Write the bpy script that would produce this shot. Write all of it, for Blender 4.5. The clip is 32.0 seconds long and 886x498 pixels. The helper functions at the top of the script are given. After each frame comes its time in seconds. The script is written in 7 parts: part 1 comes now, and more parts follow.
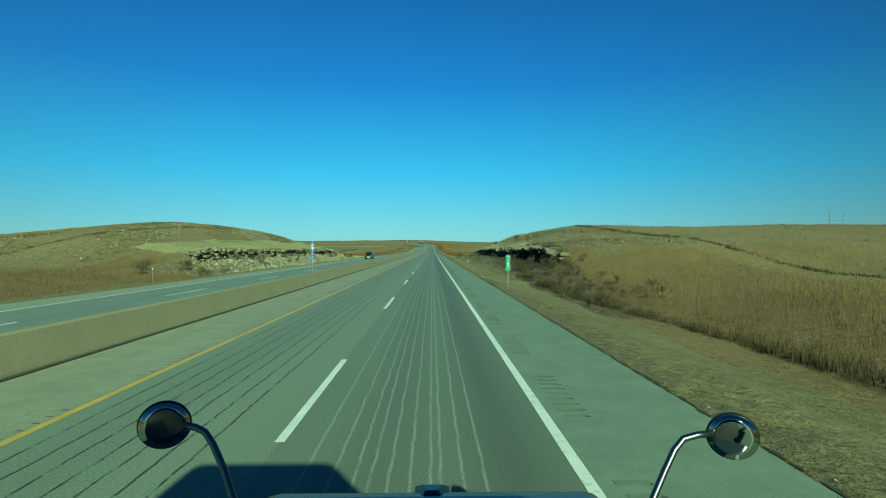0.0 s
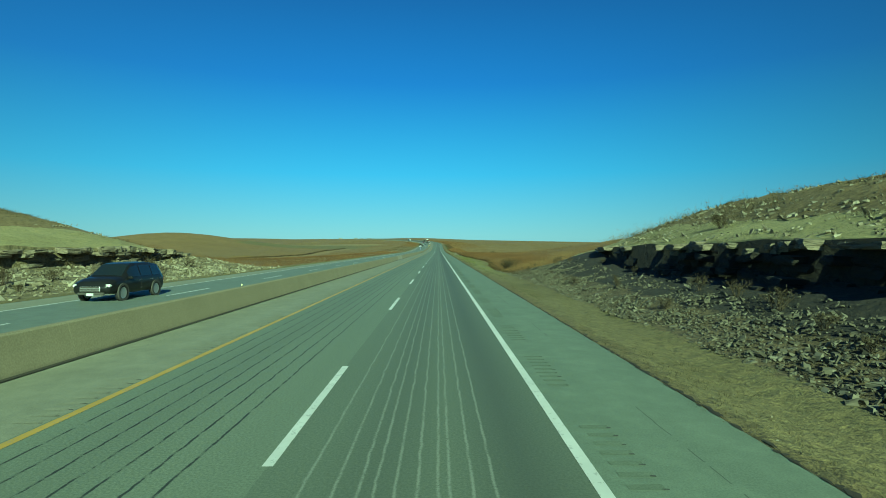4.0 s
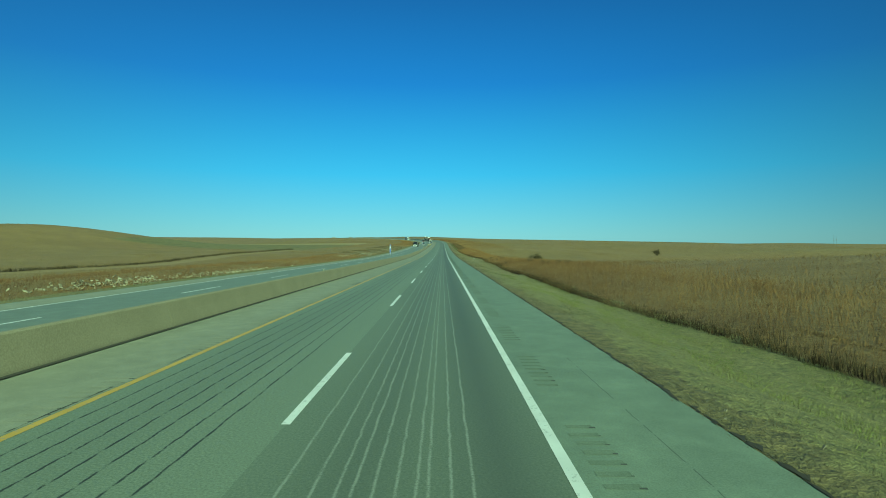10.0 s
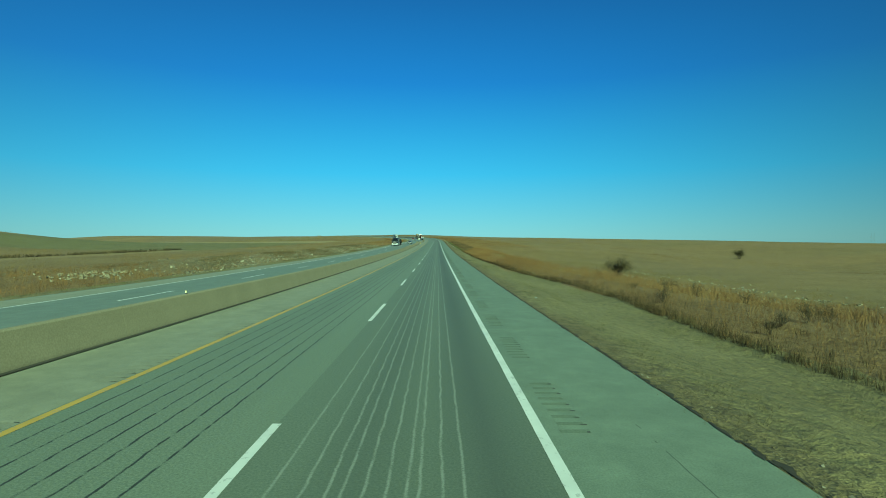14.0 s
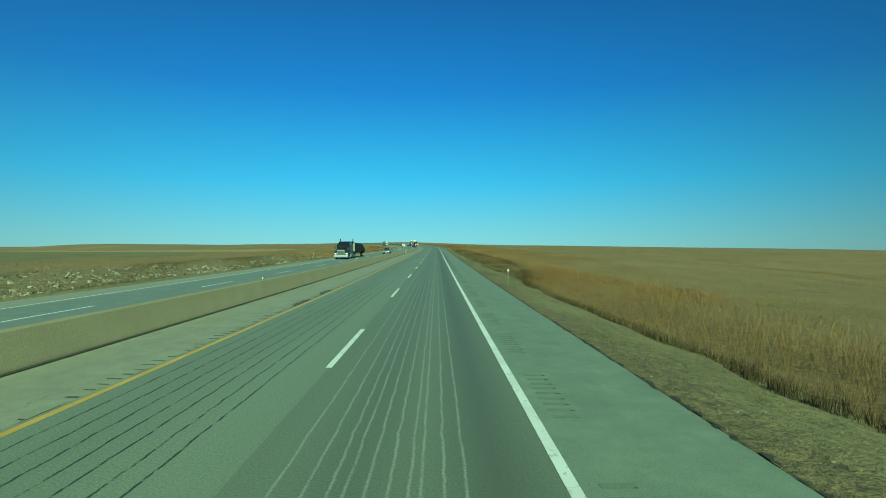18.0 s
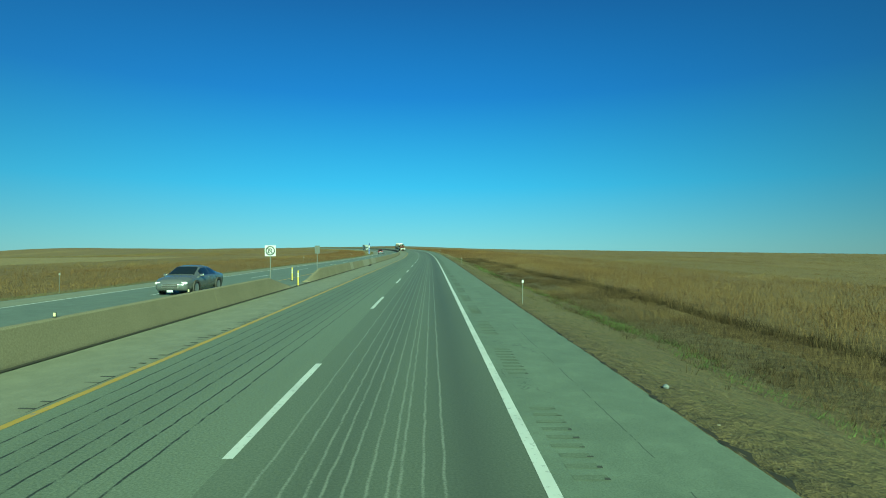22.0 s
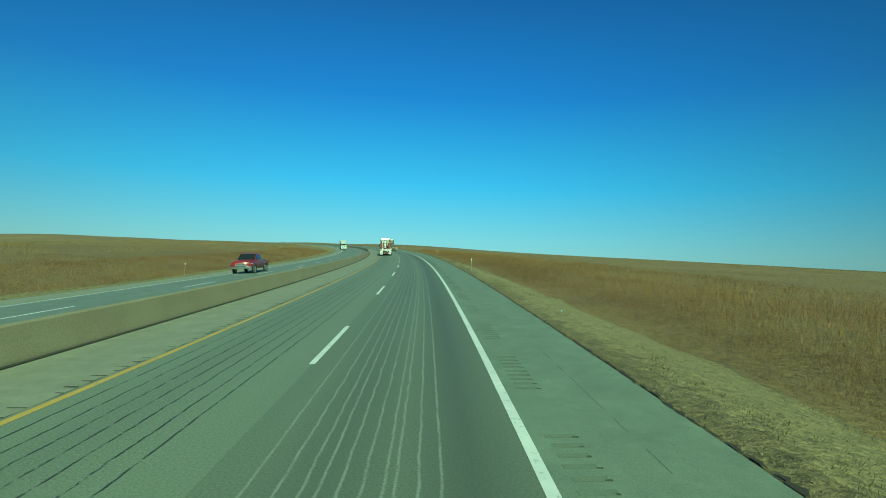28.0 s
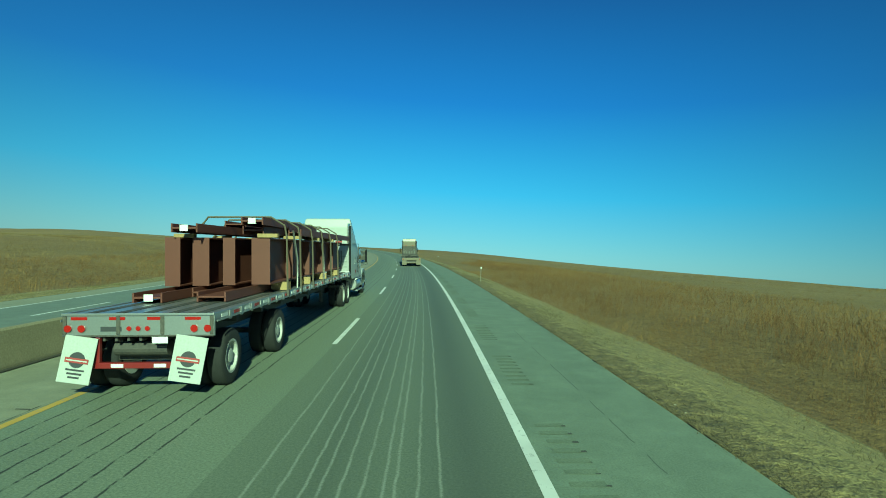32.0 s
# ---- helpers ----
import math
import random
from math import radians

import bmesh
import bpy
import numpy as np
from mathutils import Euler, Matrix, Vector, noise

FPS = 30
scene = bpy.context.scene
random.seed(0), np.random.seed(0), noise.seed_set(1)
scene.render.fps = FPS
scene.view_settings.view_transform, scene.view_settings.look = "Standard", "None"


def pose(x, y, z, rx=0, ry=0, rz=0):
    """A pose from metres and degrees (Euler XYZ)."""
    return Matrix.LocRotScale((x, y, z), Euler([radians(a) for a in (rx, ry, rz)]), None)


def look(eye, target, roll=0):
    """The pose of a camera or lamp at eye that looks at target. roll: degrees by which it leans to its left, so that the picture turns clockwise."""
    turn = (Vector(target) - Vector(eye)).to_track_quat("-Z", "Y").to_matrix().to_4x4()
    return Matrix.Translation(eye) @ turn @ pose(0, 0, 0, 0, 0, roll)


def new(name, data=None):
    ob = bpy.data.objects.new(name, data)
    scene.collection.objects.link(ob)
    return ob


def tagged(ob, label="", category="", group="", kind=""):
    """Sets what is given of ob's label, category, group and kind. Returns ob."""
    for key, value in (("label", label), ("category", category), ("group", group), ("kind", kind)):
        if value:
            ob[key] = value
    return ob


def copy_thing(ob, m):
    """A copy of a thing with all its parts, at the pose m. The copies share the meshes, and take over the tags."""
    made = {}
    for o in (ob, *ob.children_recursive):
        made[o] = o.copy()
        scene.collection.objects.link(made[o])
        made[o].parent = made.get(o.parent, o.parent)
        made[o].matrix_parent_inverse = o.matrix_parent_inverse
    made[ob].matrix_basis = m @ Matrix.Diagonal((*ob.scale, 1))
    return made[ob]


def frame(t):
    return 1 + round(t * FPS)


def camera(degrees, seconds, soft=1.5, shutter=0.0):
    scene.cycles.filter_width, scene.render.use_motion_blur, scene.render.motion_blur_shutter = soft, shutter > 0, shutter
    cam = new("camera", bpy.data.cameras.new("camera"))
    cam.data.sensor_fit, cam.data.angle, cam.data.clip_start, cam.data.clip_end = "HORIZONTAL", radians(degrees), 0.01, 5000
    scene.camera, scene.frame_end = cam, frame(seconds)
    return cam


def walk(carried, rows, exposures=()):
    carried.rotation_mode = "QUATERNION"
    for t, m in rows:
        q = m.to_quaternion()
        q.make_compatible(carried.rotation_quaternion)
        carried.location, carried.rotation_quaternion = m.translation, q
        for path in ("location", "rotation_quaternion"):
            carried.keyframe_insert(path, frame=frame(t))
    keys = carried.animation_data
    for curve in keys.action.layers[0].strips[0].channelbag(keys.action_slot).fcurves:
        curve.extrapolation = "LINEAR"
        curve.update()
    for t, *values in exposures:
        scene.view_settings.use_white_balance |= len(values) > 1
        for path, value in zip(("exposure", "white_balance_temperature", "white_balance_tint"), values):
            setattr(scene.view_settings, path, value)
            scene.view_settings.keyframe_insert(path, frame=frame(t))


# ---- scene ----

# ---------- the line of the road ----------
CYCLE = 15.24
S_MIN, S_MAX, S_STEP = -120.0, 4200.0, 1.0
ss = np.arange(S_MIN, S_MAX + 0.5, S_STEP)


def keyed(s, ks, vs):
    """smooth interpolation through a few keys"""
    s = np.asarray(s, float)
    ks, vs = np.asarray(ks, float), np.asarray(vs, float)
    i = np.clip(np.searchsorted(ks, s) - 1, 0, len(ks) - 2)
    f = np.clip((s - ks[i]) / (ks[i + 1] - ks[i]), 0, 1)
    f = f * f * (3 - 2 * f)
    return vs[i] * (1 - f) + vs[i + 1] * f


curv = keyed(ss, [625, 862, 1600, 1850], [0, 1 / 1187, 1 / 1187, 0])
theta = np.cumsum(curv) * S_STEP
grade = keyed(ss, [-120, 375, 440, 500, 556, 650, 700, 775, 900, 1125, 1440, 1875, 2500],
              [-0.0168, -0.0168, -0.0056, 0.0, 0.0064, 0.008, 0.0072, 0.0104, 0.0112, 0.0096, 0.0, -0.005, 0.0])
i0 = int(-S_MIN)
road_x = np.cumsum(-np.sin(theta)) * S_STEP
road_y = np.cumsum(np.cos(theta)) * S_STEP
road_z = np.cumsum(grade) * S_STEP
road_x, road_y, road_z = road_x - road_x[i0], road_y - road_y[i0], road_z - road_z[i0]
bank_deg = keyed(ss, [625, 900, 1600, 1850], [0, 3.8, 3.8, 0])


def at_s(arr, s):
    return np.interp(s, ss, arr)


def place(s, u, h=0.0):
    """world place s metres along the road, u metres to the right of the truck's line, h above the road's own surface"""
    s, u = np.asarray(s, float), np.asarray(u, float)
    th = at_s(theta, s)
    un = np.clip(u, -160, 160)
    far = u - un
    b = np.tan(np.radians(at_s(bank_deg, s)))
    uu = np.clip(u + 8.5, -14, 14)
    fade = np.clip(1 - (np.abs(u + 8.5) - 14) / 50, 0, 1)
    z = at_s(road_z, s) + b * uu * fade + h
    return np.stack([at_s(road_x, s) + np.cos(th) * un + far, at_s(road_y, s) + np.sin(th) * un, z], -1)


def frame_at(s, u, h=0.0, turn=0.0):
    """matrix of a thing that stands on the road at (s, u), facing along it"""
    p = place(s, u, h)
    th = float(at_s(theta, s))
    g = math.atan(float(at_s(grade, s)))
    b = radians(float(at_s(bank_deg, s))) if -23 < u < 6 else 0.0
    return Matrix.Translation(p.tolist()) @ Euler((g, -b, th)).to_matrix().to_4x4() @ Matrix.Rotation(radians(turn), 4, "Z")


# ---------- camera ----------
EYE_H = 2.5
cam = camera(80.2, 32.0, 0.95)
# seconds, metres along the road, metres sideways, yaw and pitch from the road's own line
RIDE = [
    (0, 0.00, 0.02, -1.20, -0.00), (1, 26.00, -0.02, -0.97, -0.08), (2, 52.88, -0.06, -0.72, -0.16),
    (3, 80.12, -0.06, -0.59, -0.14), (4, 107.50, 0.0, -0.52, -0.12), (5, 135.24, 0.12, -0.40, -0.13),
    (6, 162.91, 0.24, -0.28, -0.14), (7, 190.50, 0.34, -0.15, -0.15), (8, 218.19, 0.35, -0.08, -0.11),
    (9, 245.95, 0.34, 0.08, -0.08), (10, 273.72, 0.27, -0.05, -0.10), (11, 301.59, 0.26, -0.20, -0.16),
    (12, 329.44, 0.27, -0.34, -0.10), (13, 357.43, 0.29, -0.40, -0.10), (14, 385.50, 0.31, -0.60, -0.21),
    (15, 413.62, 0.32, -0.52, -0.22), (16, 441.75, 0.33, -0.41, -0.22), (17, 470.00, 0.33, -0.36, -0.20),
    (18, 498.81, 0.28, -0.70, -0.20), (19, 526.75, 0.35, -1.16, -0.19), (20, 554.69, 0.44, -1.26, -0.08),
    (21, 582.44, 0.44, -1.33, -0.11), (22, 610.12, 0.45, -1.31, -0.16), (23, 637.64, 0.46, -1.23, -0.15),
    (24, 664.84, 0.46, -1.24, -0.08), (25, 692.00, 0.43, -1.40, -0.16), (26, 718.92, 0.43, -1.40, -0.22),
    (27, 745.71, 0.40, -1.38, -0.29), (28, 773.0, 0.38, -1.40, -0.32), (29, 798.91, 0.32, -1.84, -0.18),
    (30, 825.25, 0.32, -2.20, 0.02), (31, 851.38, 0.36, -1.75, 0.04), (32, 876.88, 0.32, -1.33, 0.10),
]
rows = []
for t, s, du, yaw, pitch in RIDE:
    p = place(s, du, EYE_H)
    up_hill = math.degrees(math.atan(float(at_s(grade, s))))
    rows.append((t, pose(p[0], p[1], p[2], 90 + up_hill + pitch, -float(at_s(bank_deg, s)), math.degrees(float(at_s(theta, s))) + yaw)))
walk(cam, rows, [(0, 0.77, 5600, -46), (32, 0.77, 5600, -46)])

# ---------- sky and sun ----------
SUN_AZ, SUN_EL = 165.0, 28.0
world = bpy.data.worlds.new("world")
scene.world = world
world.use_nodes = True
wn = world.node_tree
sky = wn.nodes.new("ShaderNodeTexSky")
sky.sky_type = "NISHITA"
sky.sun_disc = False
sky.sun_elevation, sky.sun_rotation = radians(SUN_EL), radians(SUN_AZ)
sky.altitude, sky.air_density, sky.dust_density, sky.ozone_density = 400, 1.0, 0.1, 2.0
# the clear, dry air of the day: a deep blue that turns cyan low over the land
way = wn.nodes.new("ShaderNodeTexCoord")
sep = wn.nodes.new("ShaderNodeSeparateXYZ")
deep = wn.nodes.new("ShaderNodeValToRGB")
blend = wn.nodes.new("ShaderNodeMix")
blend.data_type = "RGBA"
blend.inputs[0].default_value = 0.8
stops = deep.color_ramp.elements
stops.new(0.5), stops.new(0.5), stops.new(0.5)
for el, (at, c) in zip(stops, ((0.0, (2.9, 5.9, 8.5)), (0.12, (1.25, 5.0, 10.5)), (0.28, (0.45, 2.12, 8.0)), (0.50, (0.17, 0.65, 3.3)), (1.0, (0.06, 0.25, 1.2)))):
    el.position, el.color = at, (*c, 1)
wn.links.new(way.outputs["Generated"], sep.inputs[0])
wn.links.new(sep.outputs["Z"], deep.inputs[0])
wn.links.new(sky.outputs[0], blend.inputs[6])
# the sky is deepest a quarter turn from the sun
turn_x = wn.nodes.new("ShaderNodeMath")
turn_x.operation = "MULTIPLY_ADD"
turn_x.inputs[1].default_value, turn_x.inputs[2].default_value = -0.9, -0.16
fade = wn.nodes.new("ShaderNodeMath")
fade.operation = "MULTIPLY_ADD"
fade.inputs[2].default_value = 1.0
dim = wn.nodes.new("ShaderNodeVectorMath")
dim.operation = "SCALE"
wn.links.new(sep.outputs["X"], turn_x.inputs[0])
wn.links.new(sep.outputs["X"], fade.inputs[0])
wn.links.new(turn_x.outputs[0], fade.inputs[1])
wn.links.new(deep.outputs[0], dim.inputs[0])
wn.links.new(fade.outputs[0], dim.inputs["Scale"])
wn.links.new(dim.outputs[0], blend.inputs[7])
wn.links.new(blend.outputs[2], wn.nodes["Background"].inputs["Color"])
wn.nodes["Background"].inputs["Strength"].default_value = 0.054
sun = new("sun", bpy.data.lights.new("sun", "SUN"))
sun.data.energy, sun.data.angle, sun.data.color = 4.8, radians(0.6), (0.97, 0.96, 0.705)
sun_from = Vector((math.sin(radians(SUN_AZ)) * math.cos(radians(SUN_EL)), math.cos(radians(SUN_AZ)) * math.cos(radians(SUN_EL)), math.sin(radians(SUN_EL))))
sun.matrix_world = look(sun_from * 50, (0, 0, 0))


# ---------- materials ----------
class Mat:
    """a small builder of node materials"""

    def __init__(self, name, rough=0.8, metal=0.0, color=None):
        self.m = bpy.data.materials.new(name)
        self.m.use_nodes = True
        self.t = self.m.node_tree
        self.b = self.t.nodes["Principled BSDF"]
        self.b.inputs["Roughness"].default_value = rough
        self.b.inputs["Metallic"].default_value = metal
        if color:
            self.b.inputs["Base Color"].default_value = (*color, 1)

    def n(self, kind, **kw):
        nd = self.t.nodes.new("ShaderNode" + kind)
        for k, v in kw.items():
            nd.inputs[k.replace("_", " ")].default_value = v
        return nd

    def link(self, a, b):
        self.t.links.new(a, b)

    def coords(self, kind="Object", scale=(1, 1, 1)):
        tc = self.n("TexCoord")
        mp = self.n("Mapping")
        mp.inputs["Scale"].default_value = scale
        self.link(tc.outputs[kind], mp.inputs[0])
        return mp.outputs[0]

    def noise(self, vec, scale, detail=4.0, rough=0.6):
        nd = self.n("TexNoise", Scale=scale, Detail=detail, Roughness=rough)
        self.link(vec, nd.inputs["Vector"])
        return nd.outputs["Fac"]

    def ramp(self, fac, stops):
        r = self.n("ValToRGB")
        el = r.color_ramp.elements
        while len(el) < len(stops):
            el.new(0.5)
        for e, (p, c) in zip(el, stops):
            e.position, e.color = p, (*c, 1)
        self.link(fac, r.inputs[0])
        return r.outputs[0]

    def mix(self, fac, a, b, mode="MIX"):
        nd = self.t.nodes.new("ShaderNodeMix")
        nd.data_type, nd.blend_type = "RGBA", mode
        for sock, v in ((nd.inputs[0], fac), (nd.inputs[6], a), (nd.inputs[7], b)):
            if isinstance(v, (int, float)):
                sock.default_value = v
            elif isinstance(v, tuple):
                sock.default_value = (*v, 1)
            else:
                self.link(v, sock)
        return nd.outputs[2]

    def math(self, op, a, b=0.0, c=0.0):
        nd = self.t.nodes.new("ShaderNodeMath")
        nd.operation = op
        for i, v in enumerate((a, b, c)):
            if isinstance(v, (int, float)):
                nd.inputs[i].default_value = v
            else:
                self.link(v, nd.inputs[i])
        return nd.outputs[0]

    def color(self, sock):
        self.link(sock, self.b.inputs["Base Color"])
        return self

    def bump(self, fac, strength=0.3, dist=0.02):
        bp = self.n("Bump", Strength=strength, Distance=dist)
        self.link(fac, bp.inputs["Height"])
        self.link(bp.outputs[0], self.b.inputs["Normal"])
        return self


def speckled(name, c1, c2, scale=3.0, fine=60.0, rough=0.85, bump=0.2, metal=0.0, coords="Object"):
    """two-scale mottled surface"""
    m = Mat(name, rough, metal)
    v = m.coords(coords)
    big, small = m.noise(v, scale), m.noise(v, fine, 2)
    base = m.ramp(big, [(0.3, c1), (0.7, c2)])
    m.color(m.mix(0.35, base, m.ramp(small, [(0.3, tuple(x * 0.6 for x in c1)), (0.7, tuple(min(1, x * 1.3) for x in c2))])))
    if bump:
        m.bump(small, bump, 0.01)
    return m


def bands(m, u, centres, width, wander, s_noise):
    """mask of thin lengthwise lines at the given distances across the road"""
    total = None
    for i, c in enumerate(centres):
        w = m.math("ADD", u, m.math("MULTIPLY", m.math("SUBTRACT", s_noise[i % len(s_noise)], 0.5), wander))
        d = m.math("ABSOLUTE", m.math("SUBTRACT", w, c))
        k = m.math("SUBTRACT", 1.0, m.math("MINIMUM", m.math("DIVIDE", d, width), 1.0))
        total = k if total is None else m.math("MAXIMUM", total, k)
    return total


def road_uv(m):
    tc = m.n("TexCoord")
    sep = m.n("SeparateXYZ")
    m.link(tc.outputs["UV"], sep.inputs[0])
    return tc.outputs["UV"], sep.outputs[0], sep.outputs[1]


def lane_material():
    m = Mat("worn_asphalt", 0.7)
    uv, u, s = road_uv(m)
    mp = m.n("Mapping")
    mp.inputs["Scale"].default_value = (1, 0.06, 1)
    m.link(uv, mp.inputs[0])
    big = m.noise(mp.outputs[0], 0.7, 5)
    fine = m.noise(uv, 30, 4, 0.75)
    base = m.ramp(big, [(0.3, (0.098, 0.115, 0.082)), (0.7, (0.138, 0.159, 0.113))])
    base = m.mix(0.6, base, m.ramp(fine, [(0.3, (0.050, 0.057, 0.039)), (0.7, (0.188, 0.210, 0.144))]))
    # the overtaking lane is worn paler
    base = m.mix(m.math("LESS_THAN", u, -1.95), base, m.mix(1.0, base, (1.22, 1.22, 1.22), "MULTIPLY"))
    # darker rubbered band in the wheel paths of the right lane
    for c, w, f in ((0.95, 0.85, 0.55), (-0.65, 0.9, 0.34), (-4.3, 1.1, 0.16)):
        d = m.math("ABSOLUTE", m.math("SUBTRACT", u, c))
        k = m.math("SMOOTH_MIN", 1.0, m.math("MAXIMUM", m.math("SUBTRACT", 1.0, m.math("DIVIDE", d, w)), 0.0), 0.3)
        base = m.mix(m.math("MULTIPLY", k, f), base, (0.0424, 0.0479, 0.0402))
    wob = []
    for sc in (0.9, 1.3, 2.1):
        mpp = m.n("Mapping")
        mpp.inputs["Scale"].default_value = (0.0, sc, 1)
        mpp.inputs["Location"].default_value = (sc * 7, 0, 0)
        m.link(uv, mpp.inputs[0])
        wob.append(m.noise(mpp.outputs[0], 1.0, 3))
    mp2 = m.n("Mapping")
    mp2.inputs["Scale"].default_value = (7, 1.9, 1)
    m.link(uv, mp2.inputs[0])
    broken = m.noise(mp2.outputs[0], 1.0, 4)
    mp3 = m.n("Mapping")
    mp3.inputs["Scale"].default_value = (9, 4.2, 1)
    m.link(uv, mp3.inputs[0])
    torn = m.noise(mp3.outputs[0], 1.0, 5, 0.7)
    light = bands(m, u, (-1.42, -1.08, -0.83, -0.66, -0.45, -0.22, 0.0, 0.12, 0.36, 0.60), 0.026, 0.07, wob)
    lk = m.math("MULTIPLY", light, m.math("MULTIPLY_ADD", broken, 1.5, m.math("MULTIPLY_ADD", fine, 2.4, -1.35)))
    base = m.mix(m.math("MINIMUM", m.math("MAXIMUM", lk, 0.0), 0.62), base, (0.269, 0.281, 0.232))
    dark = bands(m, u, (-5.05, -4.65, -4.28, -3.92, -3.58, -3.2, -2.86), 0.025, 0.09, wob)
    dk = m.math("MULTIPLY", dark, m.math("MULTIPLY_ADD", torn, 9.0, m.math("MULTIPLY_ADD", broken, 4.0, -5.3)))
    base = m.mix(m.math("MINIMUM", m.math("MAXIMUM", dk, 0.0), 0.9), base, (0.0163, 0.0185, 0.0155))
    m.color(base)
    m.bump(fine, 0.25, 0.006)
    return m.m


def shoulder_material(name, c1, c2, crack=True):
    m = Mat(name, 0.75)
    uv, u, s = road_uv(m)
    mp = m.n("Mapping")
    mp.inputs["Scale"].default_value = (1, 0.15, 1)
    m.link(uv, mp.inputs[0])
    big = m.noise(mp.outputs[0], 0.8, 6)
    fine = m.noise(uv, 40, 3, 0.7)
    base = m.ramp(big, [(0.3, c1), (0.7, c2)])
    base = m.mix(0.45, base, m.ramp(fine, [(0.3, tuple(x * 0.42 for x in c1)), (0.7, tuple(x * 1.5 for x in c2))]))
    blot = m.noise(uv, 1.3, 5, 0.75)
    base = m.mix(0.3, base, m.ramp(blot, [(0.32, tuple(x * 0.5 for x in c1)), (0.5, c1), (0.68, tuple(x * 1.25 for x in c2))]))
    if crack:
        mc = m.n("Mapping")
        mc.inputs["Scale"].default_value = (0.55, 0.05, 1)
        m.link(uv, mc.inputs[0])
        vo = m.n("TexVoronoi", Scale=0.9)
        vo.feature = "DISTANCE_TO_EDGE"
        wig = m.n("VectorMath")
        wig.operation = "ADD"
        nz = m.n("TexNoise", Scale=3.0, Detail=4.0)
        m.link(uv, nz.inputs["Vector"])
        sc = m.n("VectorMath")
        sc.operation = "SCALE"
        sc.inputs["Scale"].default_value = 0.10
        m.link(nz.outputs["Color"], sc.inputs[0])
        m.link(mc.outputs[0], wig.inputs[0])
        m.link(sc.outputs[0], wig.inputs[1])
        m.link(wig.outputs[0], vo.inputs["Vector"])
        k = m.math("LESS_THAN", vo.outputs["Distance"], 0.0016)
        gate = m.math("GREATER_THAN", m.noise(mp.outputs[0], 0.35, 2), 0.62)
        base = m.mix(m.math("MULTIPLY", m.math("MULTIPLY", k, gate), 0.4), base, (0.03, 0.03, 0.028))
        # the paving joint along the shoulder, opened here and there
        mj = m.n("Mapping")
        mj.inputs["Scale"].default_value = (0.0, 1.1, 1)
        m.link(uv, mj.inputs[0])
        jw = m.noise(mj.outputs[0], 1.0, 5)
        jl = bands(m, u, (3.12,), 0.013, 0.12, [jw])
        js = m.n("Mapping")
        js.inputs["Scale"].default_value = (0.0, 0.028, 1)
        m.link(uv, js.inputs[0])
        open_ = m.math("MULTIPLY", m.math("GREATER_THAN", m.noise(js.outputs[0], 1.0, 2), 0.5), m.math("GREATER_THAN", jw, 0.47))
        base = m.mix(m.math("MULTIPLY", m.math("MULTIPLY", jl, open_), 0.8), base, (0.02, 0.021, 0.018))
    m.color(base)
    m.bump(fine, 0.25, 0.006)
    return m.m


def paint_material(name, c, wear):
    m = Mat(name, 0.6)
    v = m.coords("Object")
    nz = m.noise(v, 9, 5, 0.7)
    m.color(m.mix(m.math("MULTIPLY", m.math("GREATER_THAN", nz, 0.60), wear), m.ramp(m.noise(v, 1.1), [(0.3, tuple(x * 0.8 for x in c)), (0.7, c)]), (0.2, 0.2, 0.19)))
    return m.m


M_LANE = lane_material()
M_SH_R = shoulder_material("shoulder_asphalt", (0.118, 0.142, 0.103), (0.166, 0.196, 0.142))
M_SH_L = shoulder_material("shoulder_concrete", (0.174, 0.173, 0.118), (0.236, 0.235, 0.165))
M_FAR_LANE = shoulder_material("far_carriageway_asphalt", (0.112, 0.131, 0.108), (0.155, 0.178, 0.146), False)
M_WHITE = paint_material("white_road_paint", (0.62, 0.62, 0.58), 0.45)
M_YELLOW = paint_material("yellow_road_paint", (0.44, 0.29, 0.055), 0.6)
M_CONC = speckled("barrier_concrete", (0.180, 0.156, 0.096), (0.226, 0.198, 0.126), 0.6, 25, 0.9, 0.08).m
M_CONC_NEW = speckled("patched_concrete", (0.230, 0.212, 0.156), (0.285, 0.266, 0.200), 0.8, 25, 0.9, 0.2).m
# dark tone carrying the shade inside the grooves; also open joints and scuffs
M_GROOVE = Mat("groove_shade_and_scuff_dark", 0.95, 0, (0.05, 0.052, 0.046)).m


